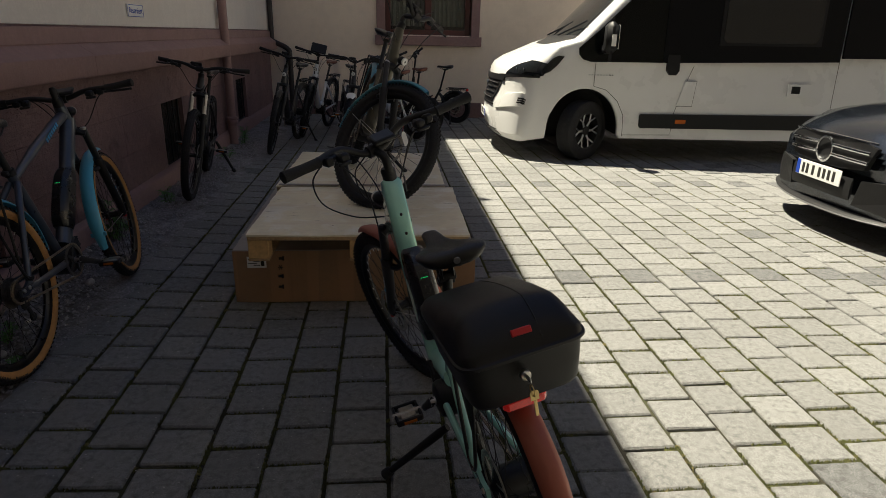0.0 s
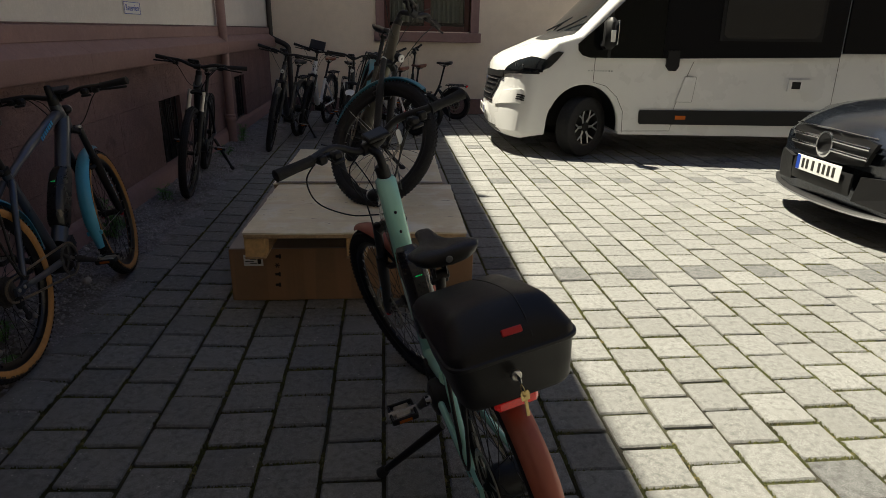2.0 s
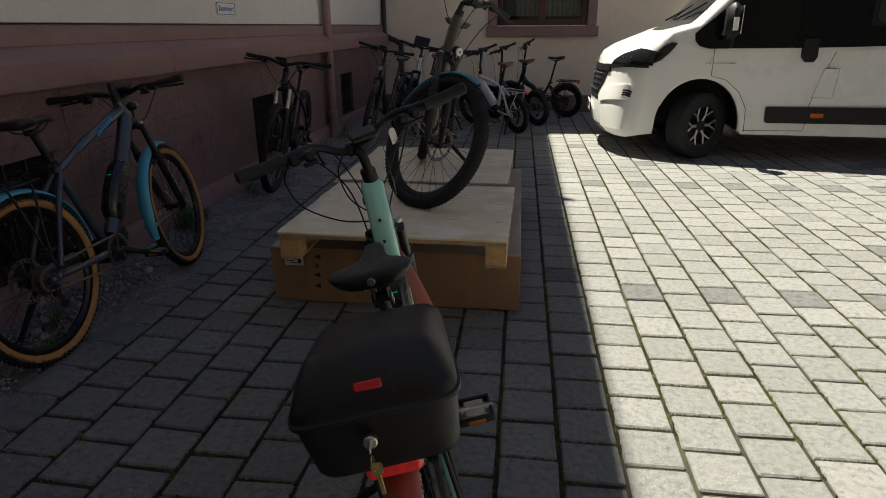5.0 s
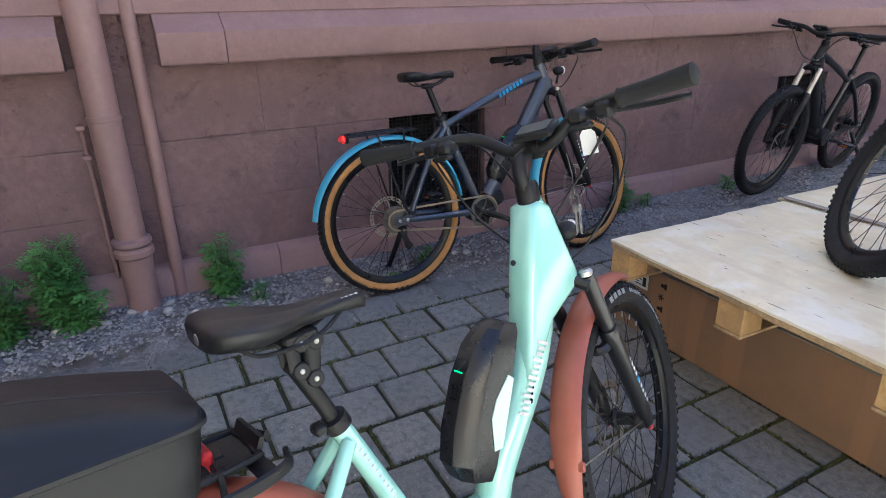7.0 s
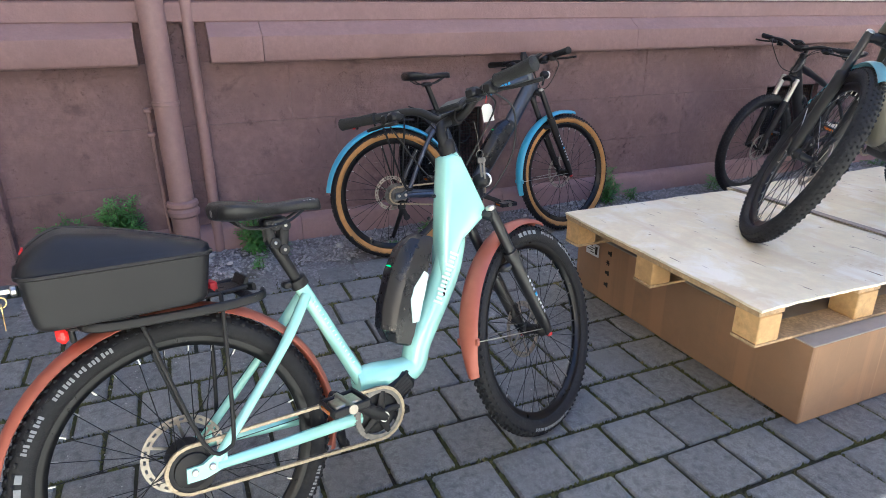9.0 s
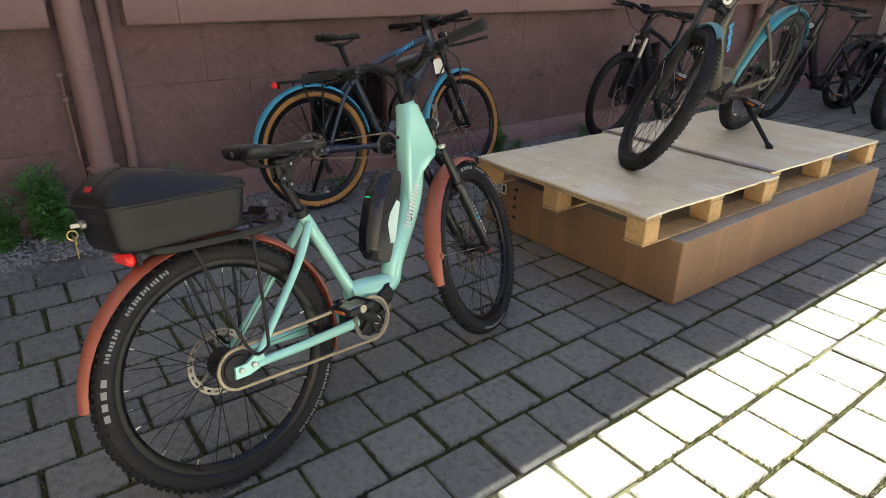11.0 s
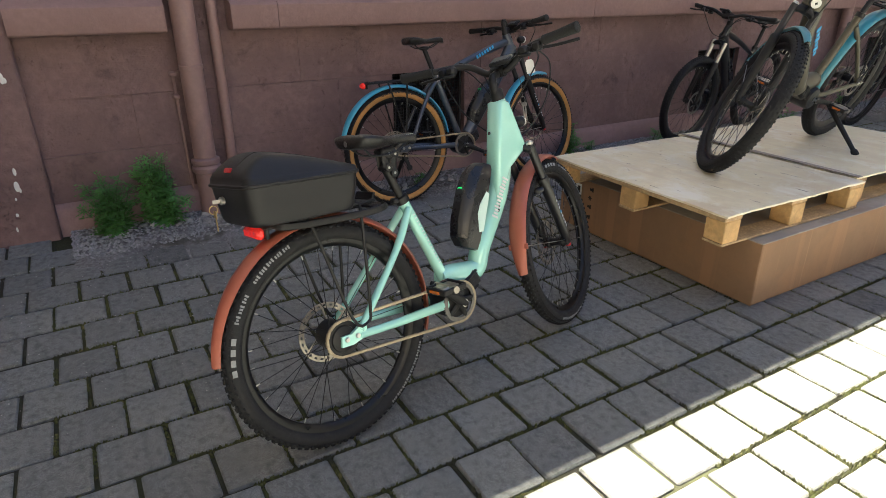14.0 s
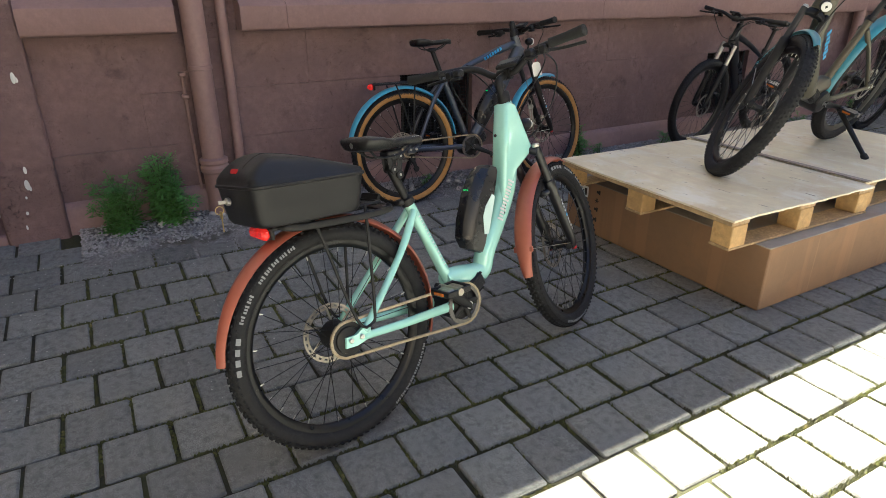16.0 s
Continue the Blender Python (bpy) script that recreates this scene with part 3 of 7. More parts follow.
downpipe(1.692, 0.061, "brown painted rain downpipe with a cast foot, fixed to the wall")
downpipe(8.05, 0.050, "brown painted rain downpipe farther along the wall")
duct = thing("cable_pipe", "slim brown painted pipe running up the wall beside the downpipe", "pipe")
bm = B()
sweep(bm, [(-1.625, 1.848, 0.06), (-1.625, 1.852, 3.0), (-1.625, 1.852, EAVES - 0.1)], 0.028, 12, ref=(1, 0, 0))
part("pipe", bm, PIPE, duct)
wire = thing("earthing_rod", "thin painted lightning rod with two clamps on the wall", "rod")
bm = B()
sweep(bm, [(-1.635, 1.612, 0.06), (-1.635, 1.604, 0.5), (-1.635, 1.60, 0.86), (-1.61, 1.64, 0.88)], 0.008, 8, ref=(1, 0, 0))
part("rod", bm, PIPE, wire)
for z in (0.74, 0.86):
    bm = B()
    block(bm, (-1.632, 1.60, z), (0.05, 0.035, 0.022), 0.005)
    part("clip", bm, PIPE, wire)

# far house
far = thing("wall_north", "cream plastered house wall with a brown painted base", "wall", kind="structure")
WIN = (0.27, 1.72, 1.36, 2.95)
bm = B()
for x0, x1, z0, z1 in ((-2.1, WIN[0], 0.24, EAVES), (WIN[1], 16, 0.24, EAVES), (WIN[0], WIN[1], 0.24, WIN[2]), (WIN[0], WIN[1], WIN[3], EAVES)):
    block(bm, ((x0 + x1) / 2, FAR_Y + 0.2, (z0 + z1) / 2), (x1 - x0, 0.4, z1 - z0), 0.001)
part("plaster_wall", bm, PLASTER, far)
bm = B()
block(bm, (7, FAR_Y + 0.18, 0.07), (18.2, 0.42, 0.36), 0.01)
part("painted_base", bm, SANDSTONE, far)
win = thing("window_4", "dark red wooden window in a brown painted stone surround", "window", kind="structure")
for name, x0, x1, z0, z1, d in (("sill", 0.10, 1.90, 1.19, 1.345, 0.09), ("jamb", 0.125, 0.27, 1.345, 2.95, 0.05), ("jamb", 1.72, 1.865, 1.345, 2.95, 0.05), ("lintel", 0.125, 1.865, 2.95, 3.12, 0.05)):
    bm = B()
    block(bm, ((x0 + x1) / 2, FAR_Y + 0.06 - d / 2, (z0 + z1) / 2), (x1 - x0, 0.12 + d, z1 - z0), 0.008)
    part(name, bm, TRIM, win)
for x0, x1, z0, z1 in ((0.27, 0.36, 1.345, 2.95), (1.63, 1.72, 1.345, 2.95), (0.36, 1.63, 1.345, 1.445), (0.36, 1.63, 2.85, 2.95), (0.94, 1.05, 1.445, 2.85)):
    bm = B()
    block(bm, ((x0 + x1) / 2, FAR_Y + 0.13, (z0 + z1) / 2), (x1 - x0, 0.07, z1 - z0), 0.008)
    part("window_frame", bm, WINDOW_WOOD, win)
for x0, x1 in ((0.36, 0.94), (1.05, 1.63)):
    bm = B()
    block(bm, ((x0 + x1) / 2, FAR_Y + 0.135, 2.147), (x1 - x0, 0.008, 1.406), 0.0005)
    part("pane", bm, GLASS, win).visible_shadow = False
    # wavy sheet behind the pane, coloured as its dark green reflection
    bm = B()
    skin(bm, [[(x0 + (x1 - x0) * q / 24, FAR_Y + 0.26 + 0.02 * math.sin(q * 1.9), z) for q in range(25)] for z in (1.5, 2.2, 2.9)])
    part("curtain", bm, PANE_REFLECTION, win, "dark greenish sheet painted as the reflection in the glass")
# black sheet painted as the shade of the room behind the window
bm = B()
block(bm, (0.995, FAR_Y + 0.42, 2.15), (1.6, 0.02, 1.7), 0.001)
part("back_panel", bm, UNLIT_ROOM, win)
rain = thing("rain_pipe", "dark metal rain pipe with an offset bend in the corner", "downpipe")
bm = B()
sweep(bm, curve([(-1.60, 11.3, EAVES - 0.1), (-1.60, 11.3, 3.0), (-1.60, 11.3, 1.35), (-1.59, 11.3, 1.22), (-1.36, 11.3, 1.10), (-1.32, 11.3, 0.98), (-1.32, 11.3, 0.5), (-1.32, 11.3, 0.05)], 5), 0.042, 12)
part("pipe", bm, DARK_PIPE, rain)

# roofs and the unseen plain walls added to close the yard
for name, label, pts in (("roof_west", "brown tiled roof of the old house", [(-1.70, EAVES - 0.06), (FACE + 0.02, EAVES - 0.06), (FACE + 0.02, EAVES), (-7.5, EAVES + 3.4), (-7.5, EAVES + 3.2)]),):
    bm = B()
    slab(bm, pts, -9.0, FAR_Y)
    tagged(part(name, bm, ROOF), label, "roof", kind="structure")
bm = B()
slab(bm, [(FAR_Y - 0.02, EAVES - 0.06), (FAR_Y + 0.05, EAVES - 0.06), (FAR_Y + 5.5, EAVES + 3.2), (FAR_Y + 5.5, EAVES + 3.4), (FAR_Y - 0.02, EAVES)], -2.1, 16.0, axis="X")
tagged(part("roof_north", bm, ROOF), "brown tiled roof of the far house", "roof", kind="structure")
# the south wall is added, tall and near, to block sky light
for name, centre, size in (("wall_south", (7, -1.15, 4.6), (18.2, 0.4, 9.4)), ("wall_east", (16.2, 1.1, 2.6), (0.4, 21, 5.4))):
    bm = B()
    block(bm, centre, size, 0.01)
    tagged(part(name, bm, SKY_BLOCKER if name == "wall_south" else PLASTER), "plain unseen plastered wall added to close the yard", "wall", kind="structure")

# sign on the plaster
sign = thing("wall_sign", "small white enamel sign with a blue border on the wall", "sign", kind="")
sign.matrix_basis = pose(FACE + 0.008, 5.62, 1.494, 90, 0, 90)
bm = B()
block(bm, (0, 0, 0.004), (0.32, 0.092, 0.008), 0.004)
part("plate", bm, PAPER, sign)
bm = B()
for cx, cy, sx, sy in ((0, 0.041, 0.312, 0.004), (0, -0.041, 0.312, 0.004), (0.154, 0, 0.004, 0.082), (-0.154, 0, 0.004, 0.082)):
    block(bm, (cx, cy, 0.0088), (sx, sy, 0.002), 0.0004)
part("border", bm, PLATE_BLUE, sign)
text = bpy.data.curves.new("lettering", "FONT")
text.body, text.size, text.align_x, text.align_y, text.extrude = "Reserviert", 0.062, "CENTER", "CENTER", 0.0006
holder = new("lettering", text)
letters = bpy.data.meshes.new_from_object(holder)
bpy.data.objects.remove(holder)
letters.materials.clear()
letters.materials.append(PLATE_BLUE)
lettering = new("lettering", letters)
lettering.parent = sign
lettering.matrix_basis = pose(0, 0, 0.0095)
mark = thing("wall_badge", "round red badge on the plaster above the sign", "sign")
mark.matrix_basis = pose(FACE + 0.008, 5.60, 1.63, 90, 0, 90)
bm = B()
disc(bm, (0, 0, 0.004), 0.06, 0.008, 28, "Z")
part("plate", bm, RED_BADGE, mark)

# ---- bicycles ----
def arc(cx, cz, r, a0, a1, n=20):
    return [(cx + r * math.cos(radians(a0 + (a1 - a0) * k / n)), 0, cz + r * math.sin(radians(a0 + (a1 - a0) * k / n))) for k in range(n + 1)]


def shell_arc(bm, r, a0, a1, width, crown=0.012, thick=0.002, n=30):
    """A mudguard: a curved strip with rounded shoulders round the hub."""
    cross = [(-0.5, -0.45), (-0.46, -0.1), (-0.3, 0.6), (0, 1.0), (0.3, 0.6), (0.46, -0.1), (0.5, -0.45)]
    rows = []
    for k in range(n + 1):
        a = radians(a0 + (a1 - a0) * k / n)
        fade = min(1, 0.55 + 2.5 * min(k, n - k) / n)
        outer = [((r + h * crown) * math.cos(a), w * width * fade, (r + h * crown) * math.sin(a)) for w, h in cross]
        inner = [((r + h * crown - thick) * math.cos(a), w * width * fade * 0.94, (r + h * crown - thick) * math.sin(a)) for w, h in reversed(cross)]
        rows.append(outer + inner)
    return skin(bm, rows, wrap=True, caps=True)


def wheel(parent, name, hub, R, w, m=None, tan=False, disc_side=1, knobs=True, spokes=32, hub_r=0.018, marks=None, rim_depth=0.028, fine=True):
    """A wheel with tyre, rim, spokes, hub and brake disc. Its axle lies along y."""
    place = Matrix.Translation(hub)
    h = new(name)
    h.parent = parent
    h.matrix_basis = (m @ place) if m is not None else place
    seg = 64 if fine else 36
    bead = R - 2 * w * 0.92
    c = R - w
    bm = B()
    if tan:
        lathe(bm, [(c + w * math.sin(radians(a)) * 0.95, w * math.cos(radians(a))) for a in range(12, 169, 13)], seg, closed=False, ends=False)
    else:
        lathe(bm, [(c + w * math.sin(radians(a)) * 0.95, w * math.cos(radians(a))) for a in range(-62, 243, 16)], seg, closed=False, ends=False)
    part("tyre", bm, RUBBER, h, "knobbly black tyre", sharp=60)
    if tan:
        bm = B()
        for s in (-1, 1):
            lathe(bm, [(c + w * math.sin(radians(a)) * 0.955, s * w * 1.002 * math.cos(radians(a))) for a in range(-62, 21, 10)], seg, closed=False, ends=False)
        part("sidewall", bm, TAN, h, "tan sidewall", sharp=60)
    if knobs:
        bm = B()
        n = 92 if fine else 56
        for k in range(n):
            a = math.tau * k / n
            for row, (off, size) in enumerate(((-0.86, 0.010), (-0.42, 0.009), (0.0, 0.010), (0.42, 0.009), (0.86, 0.010))):
                aa = a + (math.pi / n if row % 2 else 0)
                ang = math.acos(max(-1, min(1, off)))
                rr = c + w * 0.95 * math.sin(ang) + (0.001 if abs(off) < 0.8 else 0.0015)
                base = Matrix.Rotation(-aa, 4, "Y") @ Matrix.Translation((rr, off * w * 1.0, 0)) @ Matrix.Rotation(math.pi / 2 - ang, 4, "Z")
                block(bm, (0, 0, 0), (0.007, 0.008 if abs(off) < 0.8 else 0.006, size), 0.0012, base)
        tagged(part("tread", bm, RUBBER, h, "square tread knobs"), kind="stuff")
    bm = B()
    rw = min(0.015, w * 0.55)
    lathe(bm, [(bead + 0.006, rw), (bead + 0.004, rw * 1.12), (bead - 0.006, rw * 1.05), (bead - rim_depth * 0.6, rw * 0.9), (bead - rim_depth, rw * 0.3), (bead - rim_depth, -rw * 0.3), (bead - rim_depth * 0.6, -rw * 0.9), (bead - 0.006, -rw * 1.05), (bead + 0.004, -rw * 1.12), (bead + 0.006, -rw)], seg)
    part("rim", bm, RIM, h)
    bm = B()
    for k in range(spokes):
        a = math.tau * k / spokes
        side = 1 if k % 2 else -1
        lead = radians(38 if k % 4 < 2 else -38)
        p = (hub_r * 1.25 * math.cos(a + lead), side * 0.026, hub_r * 1.25 * math.sin(a + lead))
        q = ((bead - rim_depth) * math.cos(a), side * 0.003, (bead - rim_depth) * math.sin(a))
        sweep(bm, [p, q], 0.0012, 4 if fine else 3, ref=(0.3, 1, 0.1), caps=False)
    tagged(part("spokes", bm, IRON, h), kind="stuff")
    if fine:
        bm = B()
        for k in range(spokes):
            a = math.tau * k / spokes
            q0, q1 = bead - rim_depth, bead - rim_depth - 0.014
            sweep(bm, [(q0 * math.cos(a), 0, q0 * math.sin(a)), (q1 * math.cos(a), 0.001, q1 * math.sin(a))], 0.0022, 5)
        tagged(part("spoke_nipples", bm, STEEL, h, "bright spoke nipples"), kind="stuff")
    bm = B()
    lathe(bm, [(0.008, -0.058), (0.012, -0.05), (hub_r * 1.45, -0.034), (hub_r * 1.45, -0.028), (hub_r, -0.022), (hub_r * 0.9, 0), (hub_r, 0.022), (hub_r * 1.45, 0.028), (hub_r * 1.45, 0.034), (0.012, 0.05), (0.008, 0.058)], 20, closed=False)
    part("hub", bm, BLACK, h)
    if disc_side:
        bm = B()
        y = 0.044 * disc_side
        lathe(bm, [(0.077, y - 0.001), (0.083, y - 0.001), (0.083, y + 0.001), (0.077, y + 0.001)], 40)
        lathe(bm, [(0.089, y - 0.001), (0.095, y - 0.001), (0.095, y + 0.001), (0.089, y + 0.001)], 40)
        for k in range(6):
            a = math.tau * k / 6
            sweep(bm, [(0.02 * math.cos(a), y, 0.02 * math.sin(a)), (0.078 * math.cos(a + 0.5), y, 0.078 * math.sin(a + 0.5))], (0.0012, 0.004), 6)
        for k in range(24):
            a = math.tau * k / 24
            block(bm, (0, 0, 0), (0.009, 0.0019, 0.012), 0.0006, Matrix.Rotation(-a, 4, "Y") @ Matrix.Translation((0.086, y, 0)))
        part("brake_disc", bm, DISC_STEEL, h, "steel brake disc")
    for a0, word, step, material in marks or ():
        # printing on the tyre wall: a bar figure for each letter, solid bars for the stripes
        bm = B()
        for k, sign_mark in enumerate(word):
            if sign_mark == " ":
                continue
            g = c + w * 0.22
            wide = g * radians(step) * 0.80
            rot = Matrix.Rotation(-radians(a0 - k * step), 4, "Y") @ Matrix.Translation((g, -w * 0.965, 0)) @ Matrix.Rotation(radians(13), 4, "Z")
            if sign_mark == "|":
                block(bm, (0, -0.0006, 0), (0.013, 0.0008, wide * 0.8), 0.0003, rot)
                continue
            for q, tall in ((-0.36, 0.0115), (0.0, 0.0075 if k % 2 else 0.0095), (0.36, 0.0115 if k % 3 else 0.009)):
                block(bm, (0.0006 * (k % 3 - 1), -0.0006, q * wide), (tall, 0.0008, wide * 0.24), 0.0003, rot)
        tagged(part("sidewall_print", bm, material, h, "row of printed bars on the tyre wall"), kind="stuff")
    return h


def saddle(parent, tail, nose, top, width=0.15, material=None, tip=0.0, prints=False):
    """A padded saddle between the tail and the nose, with a grooved top and rails."""
    material = material or SADDLE
    L = nose - tail
    s = new("saddle")
    s.parent = parent
    rows = []
    # along, half width, height of the top, depth of the skirt, depth of the groove
    shape = [(0.0, 0.50, -0.016, 0.022, 0.0), (0.012, 0.70, -0.006, 0.034, 0.0), (0.05, 0.90, 0.001, 0.043, 0.002), (0.14, 1.0, 0.003, 0.048, 0.007), (0.24, 0.99, 0.0, 0.046, 0.009), (0.34, 0.88, -0.004, 0.040, 0.009),
             (0.44, 0.66, -0.008, 0.034, 0.008), (0.54, 0.44, -0.010, 0.030, 0.006), (0.66, 0.33, -0.009, 0.029, 0.003), (0.8, 0.29, -0.006, 0.030, 0.0), (0.92, 0.26, -0.005, 0.032, 0.0), (0.98, 0.19, -0.009, 0.030, 0.0), (1.0, 0.08, -0.018, 0.018, 0.0)]
    for t, k, dz, deep, dip in shape:
        hw = width / 2 * k
        x = tail + L * t
        dz += tip * (0.5 - t)
        row = []
        for j in range(24):
            q = math.tau * j / 24
            cq, sq = math.cos(q), math.sin(q)
            y = hw * math.copysign(abs(cq) ** 0.7, cq)
            if sq >= 0:
                z = top + dz - 0.014 + 0.014 * sq ** 0.7 - dip * max(0.0, 1 - abs(y) / 0.016)
            else:
                z = top + dz - 0.014 - (deep - 0.014) * abs(sq) ** 0.6
                y *= 0.9
            row.append((x, y, z))
        rows.append(row)
    bm = B()
    skin(bm, rows, wrap=True, caps=True)
    part("cover", bm, material, s, sharp=70)
    if prints:
        bm = B()
        for k in range(4):
            block(bm, (nose - 0.022 - 0.009 * k, -0.0195 - 0.0008 * k, top - 0.011 - tip * 0.42), (0.006, 0.0016, 0.006), 0.0004)
        part("nose_print", bm, WHITE_PRINT, s, "row of small white bars")
        bm = B()
        disc(bm, (tail - 0.0005, 0.0, top - 0.024 + tip * 0.5), 0.009, 0.002, 16, "X")
        part("tail_badge", bm, STEEL, s, "small round grey badge")
    for y in (-0.022, 0.022):
        bm = B()
        sweep(bm, curve([(tail + 0.04, y * 1.6, top - 0.035), (tail + L * 0.3, y, top - 0.062), (tail + L * 0.62, y, top - 0.062), (nose - 0.03, y * 0.4, top - 0.03)]), 0.0035, 6)
        part("rail", bm, IRON, s)
    return s


def pedal(parent, at, m=None):
    p = new("pedal")
    p.parent = parent
    p.matrix_basis = Matrix.Translation(at) if m is None else m @ Matrix.Translation(at)
    bm = B()
    for y in (-0.042, 0.042):
        block(bm, (0, y, 0), (0.095, 0.010, 0.020), 0.003)
    for x in (-0.044, 0.044):
        block(bm, (x, 0, 0), (0.010, 0.09, 0.022), 0.003)
    part("cage", bm, BLACK, p)
    bm = B()
    sweep(bm, [(0, -0.05, 0), (0, 0.05, 0)], 0.012, 10)
    block(bm, (0, 0, 0), (0.07, 0.055, 0.018), 0.004)
    part("body", bm, DISC_STEEL, p, "bright metal pedal body")
    for x in (-0.051, 0.051):
        bm = B()
        block(bm, (x, 0, 0), (0.004, 0.045, 0.010), 0.001)
        part("reflector", bm, AMBER, p)
    return p


def chain_loop(parent, a, ra, c, rc, y, fine=True):
    """Roller chain from the ring round a to the cog round c."""
    ax, az = a
    cx, cz = c
    d = math.hypot(ax - cx, az - cz)
    base = math.atan2(az - cz, ax - cx)
    lean = math.asin((ra - rc) / d)
    pts = [(cx + rc * math.cos(q), cz + rc * math.sin(q)) for q in [base + math.pi / 2 + lean + (math.pi - 2 * lean) * k / 14 for k in range(15)]]
    pts += [(ax + ra * math.cos(q), az + ra * math.sin(q)) for q in [base - math.pi / 2 - lean + (math.pi + 2 * lean) * k / 18 for k in range(19)]]
    pts.append(pts[0])
    bm = B()
    total = sum(math.dist(p, q) for p, q in zip(pts, pts[1:]))
    step, walked, n = 0.0127 if fine else 0.03, 0.0, 0
    for p, q in zip(pts, pts[1:]):
        seg = math.dist(p, q)
        while n * step < walked + seg and n * step < total - step / 2:
            t = (n * step - walked) / seg
            x, z = p[0] + (q[0] - p[0]) * t, p[1] + (q[1] - p[1]) * t
            rot = Matrix.Translation((x, y, z)) @ Matrix.Rotation(-math.atan2(q[1] - p[1], q[0] - p[0]), 4, "Y")
            wide = 0.0035 if n % 2 else 0.0025
            for s in (-1, 1):
                block(bm, (0, s * wide, 0), (step * 1.2, 0.0012, 0.0085), 0.0005, rot)
            block(bm, (step / 2, 0, 0), (0.006, 0.0055, 0.006), 0.001, rot)
            n += 1
        walked += seg
    return tagged(part("chain", bm, CHAIN, parent, "bright roller chain"), kind="stuff")


def crankset(parent, at, ring_r, ring_y, angle=20.0, length=0.17, ring_material=None, pedals=True):
    """Chainring, crank arms and pedals. angle: the right-hand arm's, from straight ahead."""
    c = new("crankset")
    c.parent = parent
    c.matrix_basis = Matrix.Translation((at[0], 0, at[1]))
    bm = B()
    lathe(bm, [(ring_r * 0.80, ring_y - 0.002), (ring_r, ring_y - 0.002), (ring_r, ring_y + 0.002), (ring_r * 0.80, ring_y + 0.002)], 44)
    for k in range(44):
        a = math.tau * k / 44
        block(bm, (0, 0, 0), (0.007, 0.0025, 0.005), 0.0008, Matrix.Rotation(-a, 4, "Y") @ Matrix.Translation((ring_r + 0.001, ring_y, 0)))
    part("chainring", bm, ring_material or COG_STEEL, c)
    bm = B()
    for k in range(5):
        a = math.tau * k / 5
        sweep(bm, [(0, ring_y + 0.003 * (1 if ring_y > 0 else -1), 0), (ring_r * 0.86 * math.cos(a), ring_y, ring_r * 0.86 * math.sin(a))], [(0.004, 0.014), (0.003, 0.008)], 8)
    part("spider", bm, BLACK, c)
    bm = B()
    sweep(bm, [(0, -0.085, 0), (0, 0.085, 0)], 0.014, 12)
    part("axle", bm, STEEL, c)
    for side in (-1, 1):
        a = radians(angle) + (0 if side < 0 else math.pi)
        ex, ez = length * math.cos(a), length * math.sin(a)
        bm = B()
        sweep(bm, [(-0.012 * math.cos(a), side * 0.078, -0.012 * math.sin(a)), (0.02 * math.cos(a), side * 0.080, 0.02 * math.sin(a)), (ex * 0.6, side * 0.085, ez * 0.6), (ex, side * 0.088, ez), (ex * 1.08, side * 0.088, ez * 1.08)], [(0.008, 0.014), (0.010, 0.018), (0.008, 0.013), (0.008, 0.013), (0.005, 0.008)], 10)
        part("crank_arm", bm, BLACK, c)
        if pedals:
            pedal(c, (ex, side * 0.15, ez))
    return c


